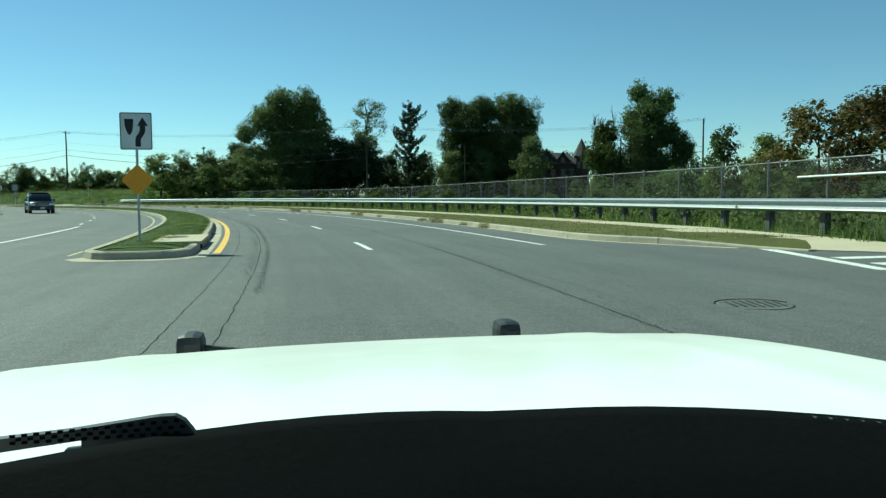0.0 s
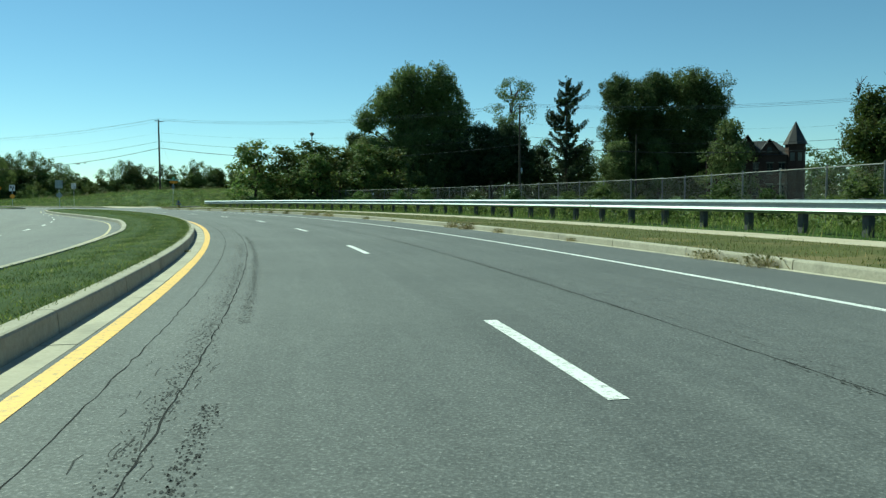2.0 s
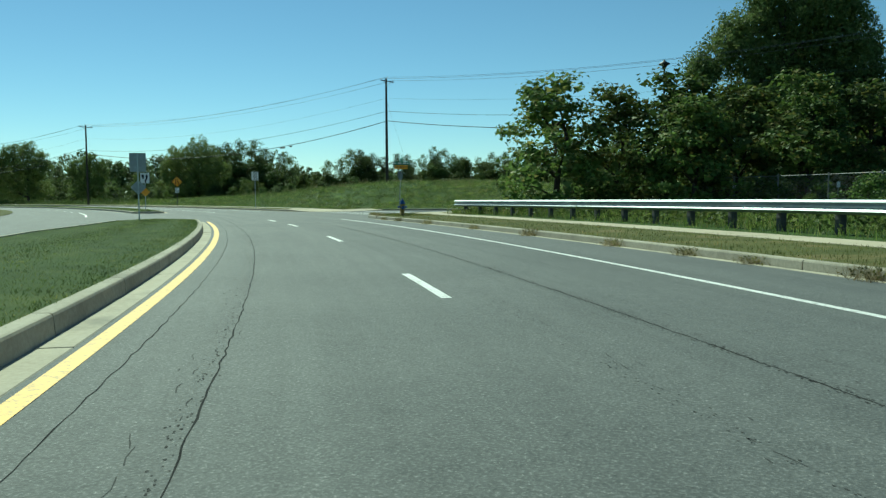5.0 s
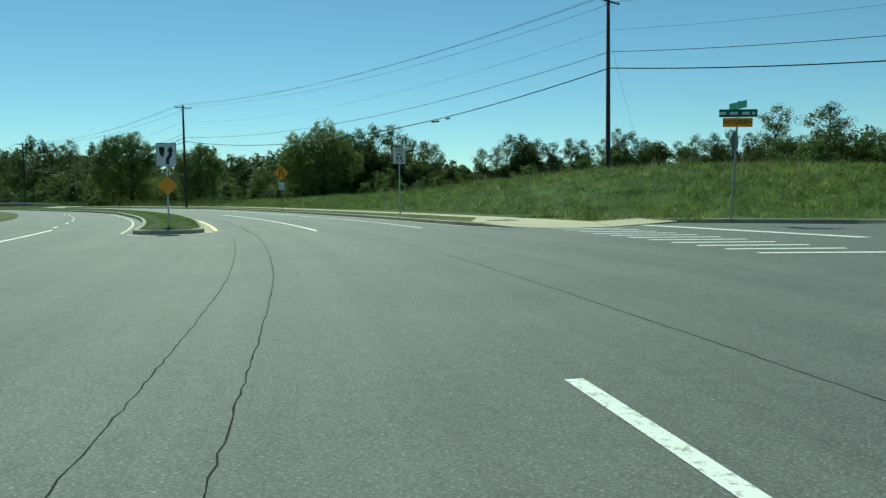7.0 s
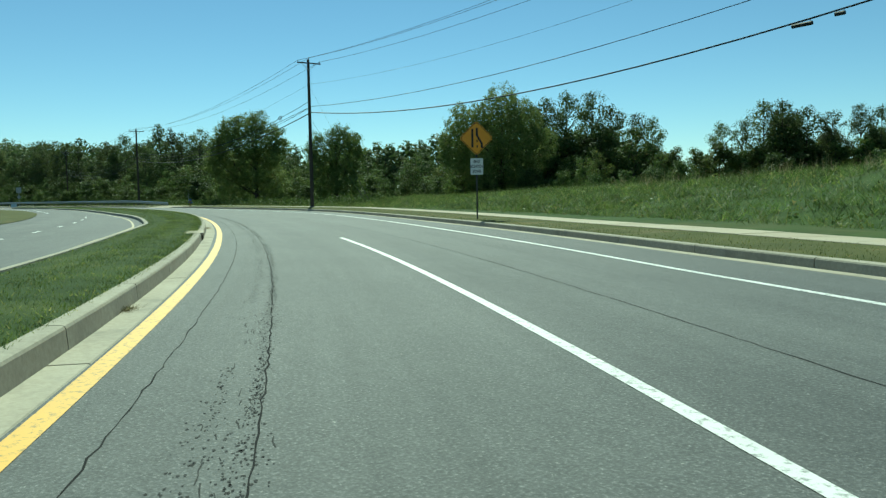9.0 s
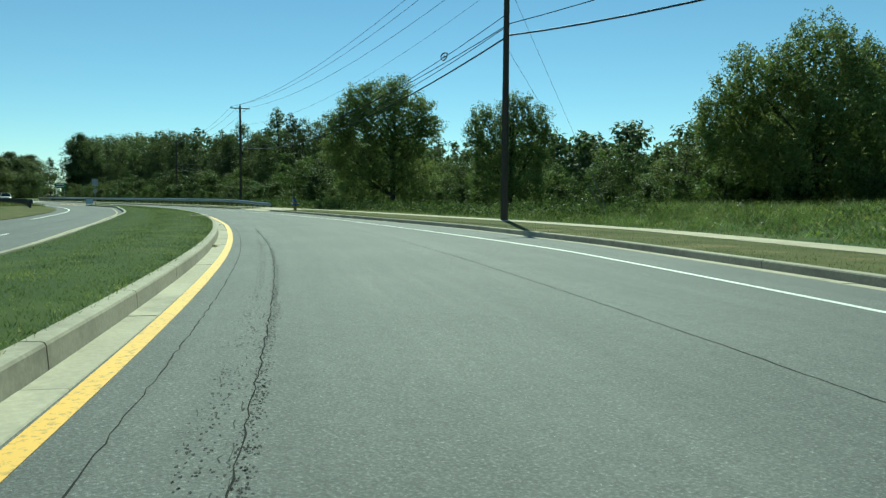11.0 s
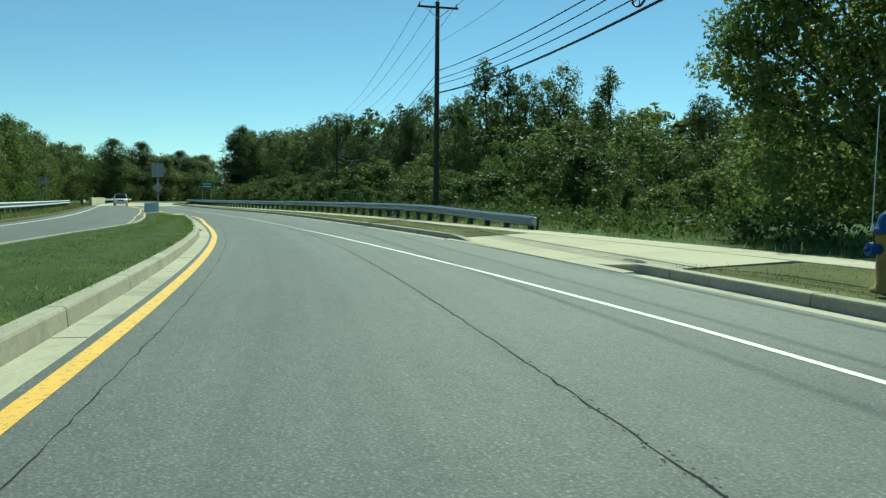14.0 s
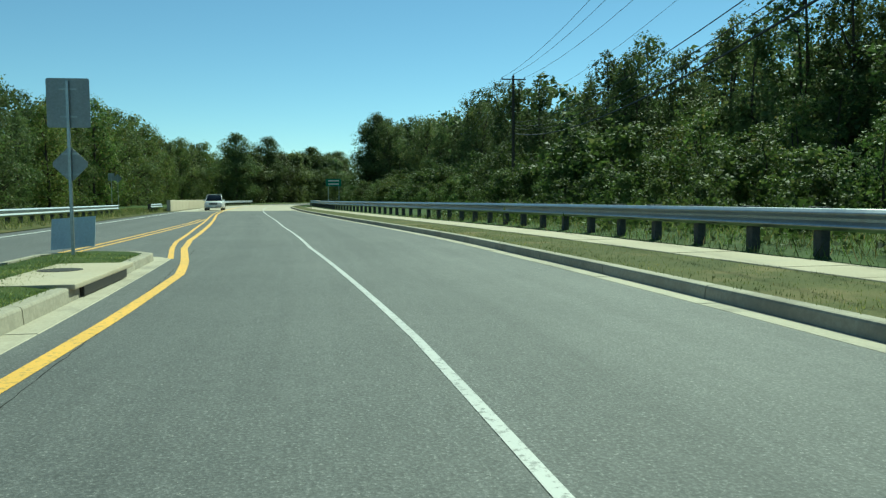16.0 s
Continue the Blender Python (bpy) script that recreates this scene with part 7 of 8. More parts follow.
def car(name, x, y, rz, paint, label, L=4.8, W=1.9, H=1.72, pickup=False):
    """A car facing local -y (towards traffic coming up the road)."""
    ob = thing(name, x, y, 0.0, rz, label, "car")
    hood_y, cab0, cab1 = -L / 2, -L / 2 + 1.25, (L / 2 - 1.9 if pickup else L / 2 - 0.15)
    belt, hood_z = H * 0.6, H * 0.56

    def ring(yy, half, z0, z1, round_=0.12):
        return [(-half, yy, z0 + round_), (-half + 0.04, yy, z0), (half - 0.04, yy, z0), (half, yy, z0 + round_), (half, yy, (z0 + z1) * 0.55), (half - 0.03, yy, z1 - round_), (half - 0.14, yy, z1), (-half + 0.14, yy, z1), (-half + 0.03, yy, z1 - round_), (-half, yy, (z0 + z1) * 0.55)]

    bm = bmesh.new()
    loft(bm, [ring(hood_y, W * 0.42, 0.42, hood_z - 0.2), ring(hood_y + 0.12, W * 0.48, 0.3, hood_z - 0.08), ring(hood_y + 0.4, W / 2, 0.26, hood_z), ring(cab0, W / 2, 0.25, belt), ring(0.2, W / 2, 0.25, belt + 0.02), ring(L / 2 - 0.3, W / 2, 0.28, belt + 0.02), ring(L / 2, W * 0.46, 0.4, belt - 0.06)])
    body = part("body", bm, paint, ob)
    c = W / 2 - 0.06

    def cab(yy, half, z):
        return [(-half, yy, belt - 0.05), (half, yy, belt - 0.05), (half * 0.98, yy, (belt + z) / 2), (half - 0.12, yy, z - 0.04), (half - 0.25, yy, z), (-half + 0.25, yy, z), (-half + 0.12, yy, z - 0.04), (-half * 0.98, yy, (belt + z) / 2)]

    bm = bmesh.new()
    loft(bm, [cab(cab0, c, belt + 0.02), cab(cab0 + 0.45, c - 0.02, belt + (H - belt) * 0.62), cab(cab0 + 0.78, c - 0.06, H - 0.03), cab((cab0 + cab1) / 2, c - 0.05, H), cab(cab1 - 0.4, c - 0.08, H - 0.06), cab(cab1, c - 0.1, belt + 0.05)])
    part("glasshouse", bm, GLASS_DARK, ob, "dark tinted windows")
    bm = bmesh.new()
    box_bm(bm, 0, (cab0 + 0.8 + cab1 - 0.35) / 2, H + 0.005, W - 0.5, cab1 - cab0 - 1.1, 0.05, 0.02)
    roof = part("roof", bm, paint, ob)
    for sx in (-1, 1):
        bm = bmesh.new()
        cyl_bm(bm, (sx * (c - 0.03), cab0 + 0.05, belt), (sx * (c - 0.16), cab0 + 0.8, H - 0.02), 0.035, 0.03, 6)
        part("pillar", bm, paint, ob)
        bm = bmesh.new()
        box_bm(bm, sx * (W / 2 + 0.1), cab0 + 0.35, belt + 0.08, 0.2, 0.12, 0.15, 0.03)
        part("mirror", bm, paint, ob)
        bm = bmesh.new()
        box_bm(bm, sx * W * 0.36, hood_y + 0.06, hood_z - 0.22, 0.38, 0.16, 0.15, 0.03)
        part("headlight", bm, LAMP, ob, "clear headlight")
        bm = bmesh.new()
        box_bm(bm, sx * (W / 2 - 0.35), (cab0 + 0.8 + cab1 - 0.35) / 2, H + 0.06, 0.04, cab1 - cab0 - 1.3, 0.04, 0.01)
        part("roof_rail", bm, BLACK, ob)
        for yy in (-L * 0.31, L * 0.31):
            wheel(ob, sx * (W / 2 - 0.1), yy, 0.36, 0.24, sx)
    bm = bmesh.new()
    box_bm(bm, 0, hood_y + 0.02, hood_z - 0.24, W * 0.46, 0.08, 0.2, 0.02)
    g = part("grille", bm, BLACK, ob, "black slatted grille")
    for k in range(3):
        bm = bmesh.new()
        box_bm(bm, 0, hood_y - 0.025, hood_z - 0.31 + 0.07 * k, W * 0.44, 0.02, 0.016)
        part("slat", bm, CHROME, g)
    bm = bmesh.new()
    box_bm(bm, 0, hood_y, 0.42, W * 0.88, 0.14, 0.2, 0.04)
    b = part("bumper", bm, paint if not pickup else CHROME, ob)
    bm = bmesh.new()
    box_bm(bm, 0, hood_y - 0.08, 0.46, 0.32, 0.015, 0.16)
    part("number_plate", bm, PLATE, b)
    return ob


car("parked_suv", -34.5, 66.0, heading(76) + 3, plain("dark_blue_paint", (0.012, 0.016, 0.026), 0.18, 0.2, 0.6), "dark blue-black SUV standing in the oncoming lane")
car("white_pickup", -303.5, 172.6, 90, plain("white_car_paint", (0.7, 0.7, 0.7), 0.2, 0, 0.5), "white pickup truck standing in the oncoming lane", 5.6, 1.95, 1.8, True)

# ---------------------------------------------------------------- grass and weeds


def blades(name, base, hgt, width, mat, label, category, seed, lean=0.5):
    """Many single grass blades, each a slim bent leaf, as one mass."""
    rng = np.random.default_rng(seed)
    n = len(base)
    ang = rng.uniform(0, 2 * math.pi, n)
    h = hgt * rng.uniform(0.5, 1.35, n)
    side = np.stack([np.cos(ang), np.sin(ang), np.zeros(n)], 1) * (width * rng.uniform(0.6, 1.4, n))[:, None]
    a2 = rng.uniform(0, 2 * math.pi, n)
    tip = np.stack([np.cos(a2) * h * lean * rng.uniform(0.1, 1, n), np.sin(a2) * h * lean * rng.uniform(0.1, 1, n), h], 1)
    v = np.stack([base - side, base + side, base + tip], 1).reshape(-1, 3)
    me = bpy.data.meshes.new(name)
    me.vertices.add(3 * n)
    me.vertices.foreach_set("co", v.ravel())
    me.loops.add(3 * n)
    me.loops.foreach_set("vertex_index", np.arange(3 * n, dtype=np.int32))
    me.polygons.add(n)
    me.polygons.foreach_set("loop_start", np.arange(0, 3 * n, 3, dtype=np.int32))
    me.materials.append(mat)
    me.update(calc_edges=True)
    return tagged(new(name, me), label, category, kind="stuff")


def road_points(rng, n, s0, s1, lo, hi, z, bias=1.0):
    """Random places along the road between two offsets (numbers or tables)."""
    s = s0 + (s1 - s0) * rng.uniform(0, 1, n)
    u = rng.uniform(0, 1, n) ** bias
    a = np.array([lo(q) if callable(lo) else lo for q in s])
    b = np.array([hi(q) if callable(hi) else hi for q in s])
    d = a + (b - a) * u
    px, py = np.interp(s, LINE_S, LINE_P[:, 0]), np.interp(s, LINE_S, LINE_P[:, 1])
    tx, ty = np.interp(s, LINE_S, LINE_T[:, 0]), np.interp(s, LINE_S, LINE_T[:, 1])
    x, y = px + d * ty, py - d * tx
    zz = np.array([z(q, w, xx, yy) for q, w, xx, yy in zip(s, d, x, y)]) if callable(z) else np.full(n, z)
    return np.stack([x, y, zz], 1)


rng = np.random.default_rng(21)


def crown_z(s, d, x, y):
    l, r = MED_L(s), MED_R(s)
    u = abs((d - (l + r) / 2) / ((r - l) / 2))
    return 0.205 - 0.075 * u + lift(s) * max(0.0, min(1.0, (d - (l + r) / 2) / ((r - l) / 4)))


for a, b, n in ((17.5, 132, 120000), (159.5, 316, 140000)):
    blades("lawn_grass", road_points(rng, n, a, b, lambda s: MED_L(s) + 0.14, lambda s: MED_R(s) - 0.13, crown_z, 0.6), 0.042, 0.0065, LAWN_BLADE, "short mown grass blades on the median", "grass", n, 1.3)
blades("verge_grass", road_points(rng, 24000, 16.5, 134, lambda s: KERB_R(s) + 0.15, lambda s: WALK_D(s), 0.16), 0.07, 0.007, DRY_GREEN, "dry short grass on the verge", "grass", 5)
blades("verge_grass", np.array([p for a, b, k in ((161, 272.6, 20000), (285, 330, 9000)) for p in road_points(rng, k, a, b, lambda s: KERB_R(s) + 0.15, lambda s: WALK_D(s), 0.16)]), 0.045, 0.006, DRY_GREEN, "dry short grass on the verge", "grass", 6)


def land_z(s, d, x, y):
    return max(ground_height(x, y), 0.13) - 0.02


blades("rail_grass", road_points(rng, 26000, 14, 136, 12.6, 17, land_z), 0.34, 0.011, GRASS, "tall rough grass under the guard rail", "grass", 7, 0.8)
blades("field_grass", road_points(rng, 22000, 14, 136, 15, 34, land_z), 0.5, 0.02, GRASS, "rough field grass behind the fence", "grass", 8, 0.8)
blades("edge_grass", road_points(rng, 22000, 225, 345, lambda s: WALK_D(s) + 1.35, lambda s: WALK_D(s) + 11, land_z), 0.22, 0.013, GRASS, "rough grass before the thicket", "grass", 9, 0.8)
blades("edge_grass", road_points(rng, 18000, 225, 345, lambda s: WALK_D(s) + 1.35, lambda s: WALK_D(s) + 11, land_z), 0.3, 0.011, DRY_GREEN, "taller drying grass before the thicket", "grass", 19, 0.9)
tuft = road_points(rng, 6600, 141, 250, lambda s: 12.9 if s > 158 else 15.5, 40, land_z, 0.9)
tuft = tuft[[not (p[1] < 148 and p[0] > -67) for p in tuft]]
for k, (hgt, spread) in enumerate(((0.22, 0.2), (0.34, 0.26), (0.5, 0.34))):
    seat = tuft[k::3]
    pts = np.repeat(seat, 26, axis=0) + rng.normal(0, spread, (len(seat) * 26, 3)) * (1, 1, 0)
    blades("mound_grass", pts, hgt, 0.012, GRASS, "long tufted grass lying over on the mound", "grass", 10 + k * 30, 1.9)
more = road_points(rng, 60000, 141, 250, lambda s: 12.6 if s > 158 else 15.5, 34, land_z, 0.8)
more = more[[not (p[1] < 147.5 and p[0] > -67) for p in more]]
blades("mound_grass", more, 0.16, 0.012, GRASS, "long tufted grass on the mound", "grass", 11, 1.2)
flank = np.stack([rng.uniform(-71, -18, 2600), rng.uniform(147.1, 172, 2600), np.zeros(2600)], 1)
flank = flank[flank[:, 1] > 147.3 + (flank[:, 0] + 40) * 0.03]
flank = np.repeat(flank, 26, axis=0) + rng.normal(0, 0.3, (len(flank) * 26, 3)) * (1, 1, 0)
flank[:, 2] = [max(ground_height(x, y), 0.0) - 0.02 for x, y, _ in flank]
blades("mound_grass", flank[::2], 0.34, 0.014, GRASS, "long tufted grass on the mound's flank", "grass", 61, 1.4)
blades("mound_grass", flank[1::2], 0.2, 0.013, GRASS, "bent lower grass on the mound's flank", "grass", 62, 1.9)
seed_heads = road_points(rng, 130, 163, 215, 24, 38, land_z)
pts = np.repeat(seed_heads, 16, axis=0) + rng.normal(0, 0.25, (len(seed_heads) * 16, 3)) * (1, 1, 0)
blades("mound_weeds", pts, 0.85, 0.012, DRY, "pale dry weed stalks on the mound's ridge", "weeds", 12, 0.5)
heads = np.repeat(road_points(rng, 18, 133, 139, 15.0, 18.0, land_z), 8, axis=0)
blades("foxtails", heads + rng.normal(0, 0.12, heads.shape) * (1, 1, 0), 0.85, 0.012, DRY, "pale nodding grass heads behind the rail end", "weeds", 44, 0.6)
corner = np.concatenate([road_points(rng, 2600, 133, 137, 8.3, 10.8, 0.15), road_points(rng, 3400, 133, 137.5, 12.6, 16.5, 0.15)])
blades("corner_grass", corner, 0.09, 0.007, DRY_GREEN, "dry uneven grass at the street corner", "grass", 63, 1.0)
left = road_points(rng, 16000, 300, 400, lambda s: OUT_L(s) - 7, lambda s: OUT_L(s) - 0.4, 0.05)
blades("shoulder_grass", left, 0.35, 0.014, DRY_GREEN, "dry grass along the oncoming shoulder", "grass", 13, 0.8)


def leafy(name, base, k, spread, height, leaf, mat, label, seed):
    """Low broad-leaved weeds as one mass."""
    r2 = np.random.default_rng(seed)
    p = np.repeat(base, k, axis=0)
    g = r2.normal(0, 1, (len(p), 3)) * (spread, spread, 0)
    g[:, 2] = r2.uniform(0.05, 1, len(p)) ** 0.7 * height * np.repeat(r2.uniform(0.4, 1.2, len(base)), k)
    return tagged(new(name, leaf_cards(name, p + g, leaf, mat, seed)), label, "weeds", kind="stuff")


leafy("rail_weeds", road_points(rng, 700, 16, 135, 13.6, 17.5, land_z), 26, 0.28, 0.75, 0.13, SHRUB, "leafy green weeds behind the guard rail", 31)
leafy("rail_weeds", road_points(rng, 60, 132.5, 137.2, 12.9, 15.0, land_z), 30, 0.26, 0.5, 0.09, GRASS, "leafy green weeds round the end of the guard rail", 34)
leafy("edge_weeds", road_points(rng, 800, 238, 345, lambda s: WALK_D(s) + 2.4, lambda s: WALK_D(s) + 9, land_z), 26, 0.3, 0.9, 0.14, SHRUB, "leafy green weeds before the thicket", 32)
leafy("mound_leaves", road_points(rng, 600, 160, 245, 13.5, 40, land_z), 18, 0.32, 0.4, 0.11, GRASS, "leafy green weeds on the mound", 33)


def weed_tuft(seed, label):
    ob = thing("weed_tuft", 0, 0, 0, 0, label, "weed", "kerb weeds")
    r2 = np.random.default_rng(seed)
    n = 260
    b = r2.normal(0, 0.1, (n, 3)) * (1, 1.9, 0)
    st = blades("dry_tuft", b, 0.17, 0.004, DRY, label, "weed", seed, 1.5)
    for key in ("label", "category", "kind"):
        del st[key]
    st.parent = ob
    up = np.stack([np.zeros(90), np.zeros(90), r2.uniform(0.02, 0.14, 90)], 1)
    part("leaves", leaf_cards("leaves", r2.normal(0, 0.1, (90, 3)) * (1, 1.9, 0.0) + up, 0.035, DRY_GREEN, seed), DRY_GREEN, ob)
    return ob


WEED = weed_tuft(51, "pale straw-coloured weed tuft growing from the gutter")
sites = [(28.0, 1.3), (30.5, 0.9), (33.9, 1.2), (34.7, 1.5), (36.4, 1.0), (48.6, 1.4), (50.2, 1.2), (87.8, 1.5), (92.0, 1.5), (106.0, 1.1), (37.2, 0.6), (44.6, 0.8), (49.5, 0.6), (56.2, 0.7), (61.5, 1.0), (64.6, 1.7), (66.3, 1.5), (74.8, 0.7), (79.6, 1.0), (86.9, 1.2), (90.2, 1.6), (92.8, 1.0), (97.5, 1.5), (101.4, 1.3), (104, 1.0), (109, 1.2), (114, 1.4), (119, 1.0), (124.6, 1.2), (129.0, 1.1), (131.5, 0.9), (133.4, 0.9), (134.2, 0.7), (134.8, 1.0), (135.3, 0.8), (136.0, 0.9)]
for k, (s, sc) in enumerate(sites):
    p = at_road(s, KERB_R(s) - 0.02 + (0.3 if s > 133 else 0), 0.17 if s > 133 else 0.0)
    m = pose(p.x, p.y, p.z, 0, 0, heading(s))
    w = WEED if k == 0 else copy_thing(WEED, m)
    w.matrix_basis = m @ Matrix.Diagonal((sc, sc, sc, 1))
for k, s in enumerate((26.5, 55.2, 176.4, 199, 224.6, 243.8, 259.5, 291)):
    p = at_road(s, MED_R(s) + 0.03, 0.005)
    w = copy_thing(WEED, pose(p.x, p.y, p.z, 0, 0, heading(s)))
    w.scale = (0.45, 0.5, 0.3)

# small litter and the manhole
p = at_road(7.7, 4.9)
ob = thing("manhole_cover", p.x, p.y, 0.001, 0, "round worn iron manhole cover in the asphalt", "manhole cover")
bm = bmesh.new()
lathe_bm(bm, [(0.40, -0.02), (0.40, 0.004), (0.37, 0.006), (0.36, 0.003), (0.3, 0.005)], 28)
part("iron_ring", bm, ASPHALT, ob)
vs, fs = tube([(0.43 * math.cos(a), 0.43 * math.sin(a), 0.001) for a in [math.radians(20 + 8 * k) for k in range(20)]], 0.008, 5)
part("worn_rim", mesh_of("worn_rim", vs, fs, TAR), TAR, ob, "dark open joint round the cover")
bm = bmesh.new()
for k in range(-3, 4):
    box_bm(bm, k * 0.09, 0, 0.008, 0.03, 0.5 - abs(k) * 0.05, 0.006)
part("rib_pattern", bm, TAR_ROUGH, ob)
p = at_road(239.6, MED_R(239.6) + 0.14, 0.01)
ob = thing("litter", p.x, p.y, 0.01, 30, "crumpled white paper litter in the gutter", "litter")
bm = bmesh.new()
bmesh.ops.create_icosphere(bm, subdivisions=2, radius=0.05)
for v in bm.verts:
    v.co = Vector((v.co.x * 1.5, v.co.y, v.co.z * 0.5 + 0.025)) * (0.8 + 0.5 * noise.noise(v.co * 40))
part("paper", bm, SIGN_WHITE, ob)
p = at_road(271.5, 12.4, 0.17)
ob = thing("litter", p.x, p.y, 0.17, 10, "white plastic bag litter in the grass", "litter")
bm = bmesh.new()
bmesh.ops.create_icosphere(bm, subdivisions=2, radius=0.16)
for v in bm.verts:
    v.co = Vector((v.co.x * 1.3, v.co.y, v.co.z * 0.5 + 0.07)) * (0.8 + 0.5 * noise.noise(v.co * 12))
part("bag", bm, SIGN_WHITE, ob)

# ---------------------------------------------------------------- the white car at the start of the drive
HOOD_WHITE = two_scale("hood_white", (0.78, 0.79, 0.76), (0.86, 0.865, 0.84), 0.6, 6, 0.22, 0, 0.5, 0.02, (0.74, 0.75, 0.72), 0.9)
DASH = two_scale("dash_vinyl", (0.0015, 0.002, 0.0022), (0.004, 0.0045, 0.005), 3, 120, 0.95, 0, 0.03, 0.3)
TRIM = two_scale("black_trim", (0.012, 0.013, 0.014), (0.03, 0.032, 0.034), 4, 60, 0.5, 0, 0.4, 0.1)
HOOD_X, HOOD_W = 0.13, 0.773


def hood_z(x, y):
    k = (y - 0.75) / 1.4
    u = (x - HOOD_X) / HOOD_W
    return 0.965 - 0.153 * k + 0.11 * k * (1 - k) - 0.0135 * u * u + 0.0145 * (x - HOOD_X)


def hood_front(u):
    return 2.15 - 0.386 * abs(u) ** 1.86


def windscreen_foot(x):
    """The curved foot of the windscreen: how far ahead and how high it lies at x."""
    y = max(0.45, 0.86 - (x - 0.25) ** 2)
    return y, max(hood_z(x, y) + 0.004, 0.962 + 0.11 * max(0.0, min(0.6, 0.25 - x)))


def start_car():
    ob = thing("white_car", 0, 0, 0, 9.6, "white car with a black push bumper and an open windscreen", "car")
    # hood: a crowned sheet with a folded lip
    vs, fs, nu, nv = [], [], 33, 15
    for i in range(nu):
        u = -1 + 2 * i / (nu - 1)
        ye = hood_front(u)
        x = HOOD_X + u * HOOD_W
        for j in range(nv):
            y0 = windscreen_foot(x)[0] - 0.015
            y = y0 + (ye - y0) * j / (nv - 1)
            crease = 0.006 * math.exp(-((abs(u) - 0.72) / 0.04) ** 2)
            vs.append((x, y, hood_z(x, y) + crease))
        vs.append((x, ye + 0.012, hood_z(x, ye) - 0.012))
        vs.append((x, ye + 0.012, hood_z(x, ye) - 0.09))
    m = nv + 2
    fs = [(i * m + j, (i + 1) * m + j, (i + 1) * m + j + 1, i * m + j + 1) for i in range(nu - 1) for j in range(m - 1)]
    part("hood", mesh_of("hood", vs, fs, HOOD_WHITE, True), HOOD_WHITE, ob, "smooth white painted hood")
    # fenders and front end under the hood's edge
    for sx in (-1, 1):
        vs, fs = [], []
        ys = [0.5 + k * 0.1 for k in range(13)]
        for y in ys:
            x = HOOD_X + sx * HOOD_W
            z = hood_z(x, min(y, hood_front(1)))
            arch = 0.30 if abs(y - 1.25) > 0.42 else 0.36 + math.sqrt(0.42 ** 2 - (y - 1.25) ** 2)
            vs += [(x + sx * 0.004, y, z - 0.004), (x + sx * 0.07, y, z - 0.05), (x + sx * 0.1, y, z - 0.16), (x + sx * 0.1, y, min(arch, z - 0.17))]
        fs = [(i * 4 + j, i * 4 + j + 1, i * 4 + 5 + j, i * 4 + 4 + j) for i in range(len(ys) - 1) for j in range(3)]
        part("fender", mesh_of("fender", vs, fs, HOOD_WHITE, True), HOOD_WHITE, ob)
        wheel(ob, HOOD_X + sx * 0.76, 1.25, 0.34, 0.22, sx)
        wheel(ob, HOOD_X + sx * 0.76, -1.55, 0.34, 0.22, sx)
        bm = bmesh.new()
        box_bm(bm, HOOD_X + sx * 0.84, -0.65, 0.62, 0.08, 2.3, 0.66, 0.03)
        d = part("door", bm, HOOD_WHITE, ob)
        bm = bmesh.new()
        box_bm(bm, HOOD_X + sx * 0.89, -0.35, 0.82, 0.03, 0.2, 0.035, 0.01)
        part("handle", bm, TRIM, d)
        bm = bmesh.new()
        box_bm(bm, HOOD_X + sx * 0.84, -2.1, 0.62, 0.08, 0.55, 0.66, 0.03)
        part("rear_fender", bm, HOOD_WHITE, ob)
        for (y0, z0, y1, z1, r) in ((0.55, 0.97, -0.1, 1.62, 0.04), (-0.75, 0.94, -0.8, 1.64, 0.05), (-2.2, 0.94, -1.75, 1.6, 0.06)):
            bm = bmesh.new()
            cyl_bm(bm, (HOOD_X + sx * 0.83, y0, z0), (HOOD_X + sx * 0.66, y1, z1), r, r, 8)
            part("pillar", bm, HOOD_WHITE, ob)
        bm = bmesh.new()
        box_bm(bm, HOOD_X + sx * 0.58, 1.82, 0.66, 0.3, 0.2, 0.14, 0.04)
        part("headlight", bm, LAMP, ob, "clear headlight")
    bm = bmesh.new()
    box_bm(bm, HOOD_X, -0.95, 1.66, 1.42, 1.75, 0.06, 0.025)
    part("roof", bm, HOOD_WHITE, ob)
    bm = bmesh.new()
    box_bm(bm, HOOD_X, -2.36, 0.66, 1.66, 0.08, 0.66, 0.03)
    part("tailgate", bm, HOOD_WHITE, ob)
    bm = bmesh.new()
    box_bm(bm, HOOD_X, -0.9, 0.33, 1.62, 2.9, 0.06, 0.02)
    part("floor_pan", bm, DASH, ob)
    bm = bmesh.new()
    box_bm(bm, HOOD_X, 2.0, 0.5, 1.36, 0.24, 0.26, 0.06)
    part("bumper", bm, HOOD_WHITE, ob)
    bm = bmesh.new()
    box_bm(bm, HOOD_X, 2.04, 0.68, 0.8, 0.06, 0.1, 0.02)
    part("grille", bm, TRIM, ob, "black grille")
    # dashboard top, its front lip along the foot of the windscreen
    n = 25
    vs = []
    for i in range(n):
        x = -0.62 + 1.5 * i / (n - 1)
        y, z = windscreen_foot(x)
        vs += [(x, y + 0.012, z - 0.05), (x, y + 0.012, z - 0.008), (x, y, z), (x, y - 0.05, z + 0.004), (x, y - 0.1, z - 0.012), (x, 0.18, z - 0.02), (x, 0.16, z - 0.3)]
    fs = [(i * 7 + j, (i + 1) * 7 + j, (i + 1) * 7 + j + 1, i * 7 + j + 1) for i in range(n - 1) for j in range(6)]
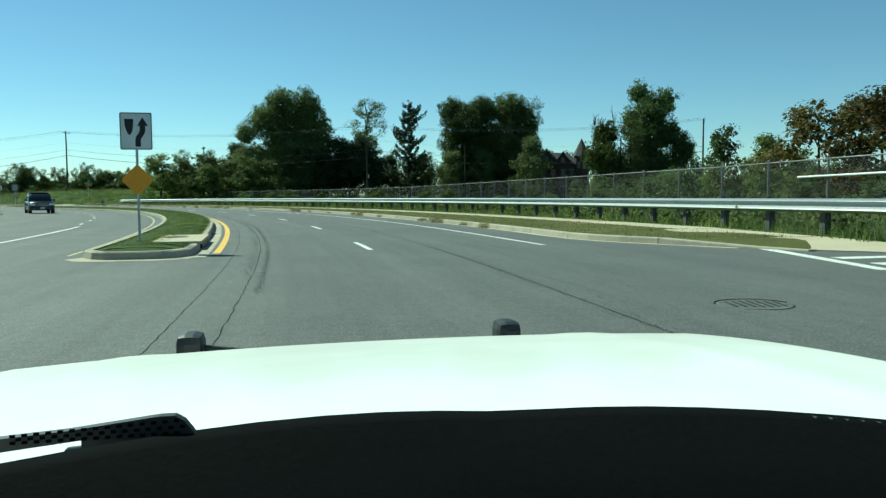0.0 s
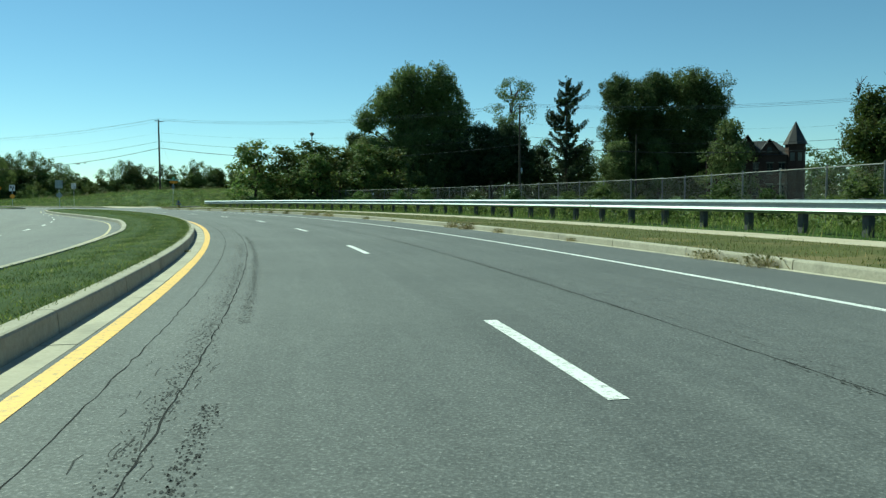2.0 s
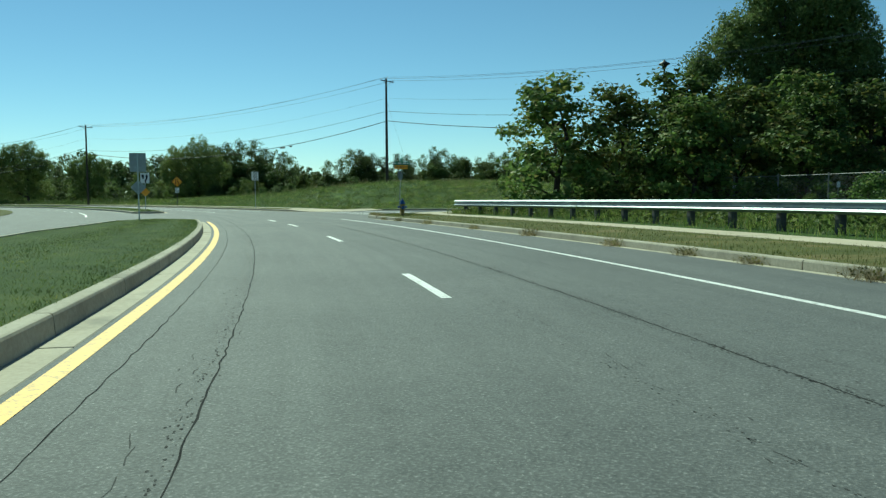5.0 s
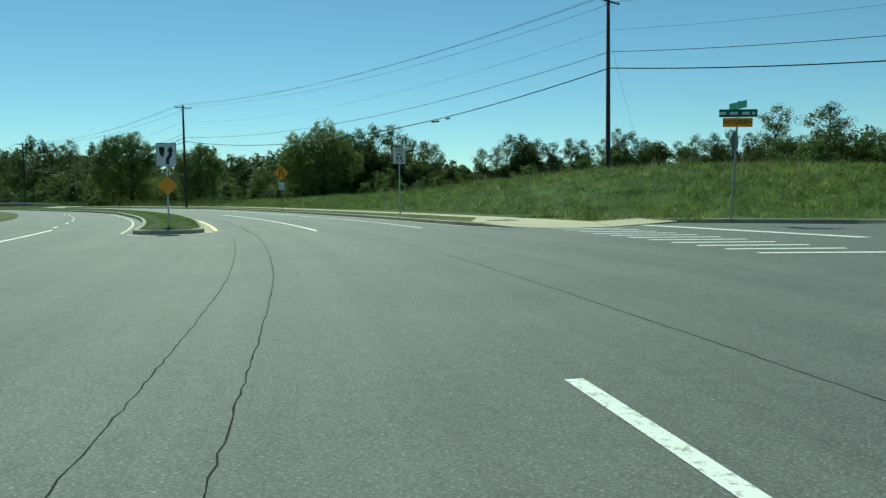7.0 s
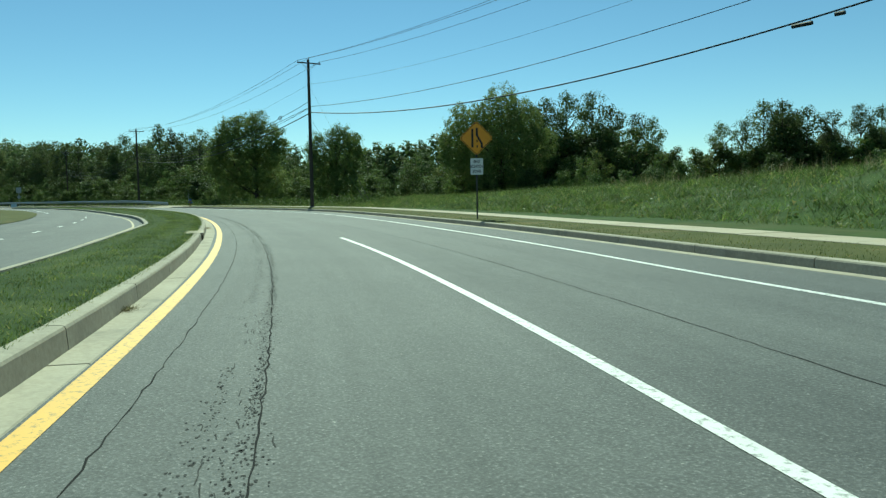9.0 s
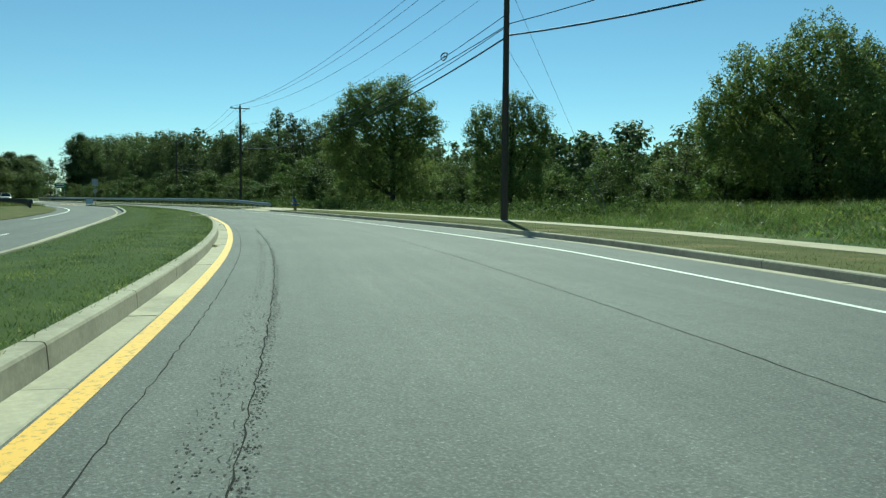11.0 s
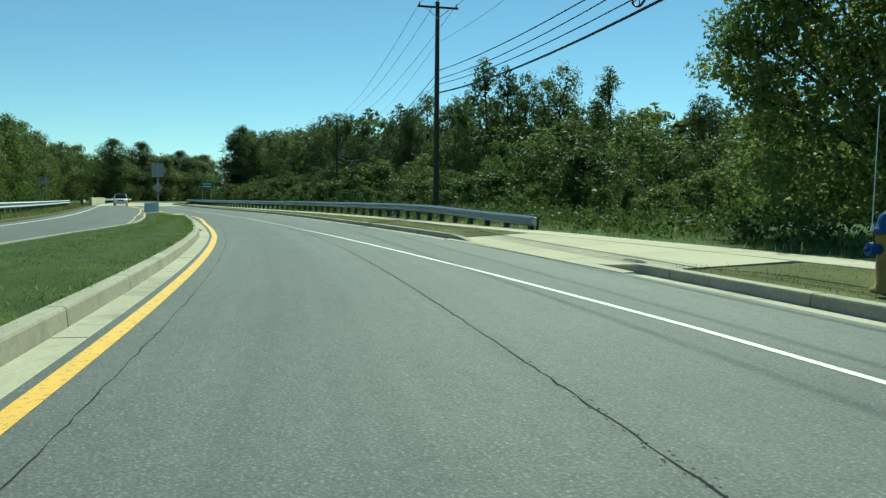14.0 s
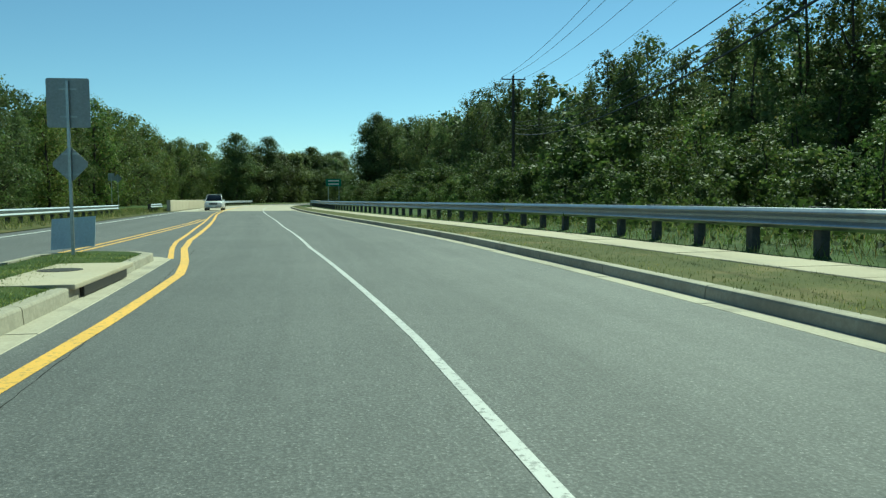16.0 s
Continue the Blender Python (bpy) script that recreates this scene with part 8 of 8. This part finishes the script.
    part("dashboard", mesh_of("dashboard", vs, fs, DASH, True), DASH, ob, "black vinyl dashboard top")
    # ribbed vent at the end of the dashboard's lip
    vent = part("cowl_vent", mesh_of("cowl_vent", [(0.545, 0.79, 0.95), (0.72, 0.70, 0.95), (0.70, 0.64, 0.962), (0.53, 0.74, 0.962)], [(0, 1, 2, 3)], TRIM), TRIM, ob, "black ribbed cowl vent")
    for k in range(14):
        f = k / 13
        bm = bmesh.new()
        cyl_bm(bm, (0.545 + 0.175 * f, 0.795 - 0.09 * f, 0.962), (0.532 + 0.17 * f, 0.745 - 0.1 * f, 0.972), 0.0028, 0.0028, 5)
        part("rib", bm, TRIM, vent)
    # wiper parked on the windscreen's foot
    bm = bmesh.new()
    prism_bm(bm, [(-0.5, 0.985), (-0.274, 1.007), (-0.218, 1.011), (-0.14, 1.020), (-0.126, 1.020), (-0.118, 1.015), (-0.108, 1.001), (-0.083, 0.998), (-0.084, 0.988), (-0.219, 0.984), (-0.22, 0.994), (-0.206, 0.995), (-0.206, 1.002), (-0.274, 0.995), (-0.5, 0.972)], 0.715, 0.725)
    w = part("wiper", bm, TRIM, ob, "black wiper arm with a dimpled cover")
    for k in range(15):
        for r in range(3):
            bm = bmesh.new()
            x = -0.262 + k * 0.0098 + 0.0049 * (r % 2)
            box_bm(bm, x, 0.7145, 1.003 + 0.0056 * r * (0.55 + 0.45 * k / 14) + 0.0001 * k, 0.0042, 0.002, 0.0026)
            part("dimple", bm, DASH, w)
    # push bumper
    bar = part("push_bumper", mesh_of("push_bumper", *tube([(-0.36, 2.3, 0.785), (-0.1, 2.33, 0.745), (0.3, 2.33, 0.745), (0.58, 2.3, 0.76)], 0.012, 8), TRIM, True), TRIM, ob, "black tubular push bumper")
    for x, top in ((-0.355, 0.828), (0.578, 0.834)):
        bm = bmesh.new()
        box_bm(bm, x, 2.3, top - 0.22, 0.075, 0.11, 0.44, 0.026)
        part("upright", bm, TRIM, bar)
    for z in (0.46, 0.62):
        bm = bmesh.new()
        cyl_bm(bm, (-0.36, 2.3, z), (0.58, 2.3, z), 0.028, 0.028, 10)
        part("crossbar", bm, TRIM, bar)
    for x in (-0.355, 0.578):
        bm = bmesh.new()
        box_bm(bm, x, 2.16, 0.46, 0.05, 0.24, 0.06, 0.01)
        part("bracket", bm, TRIM, bar)


start_car()
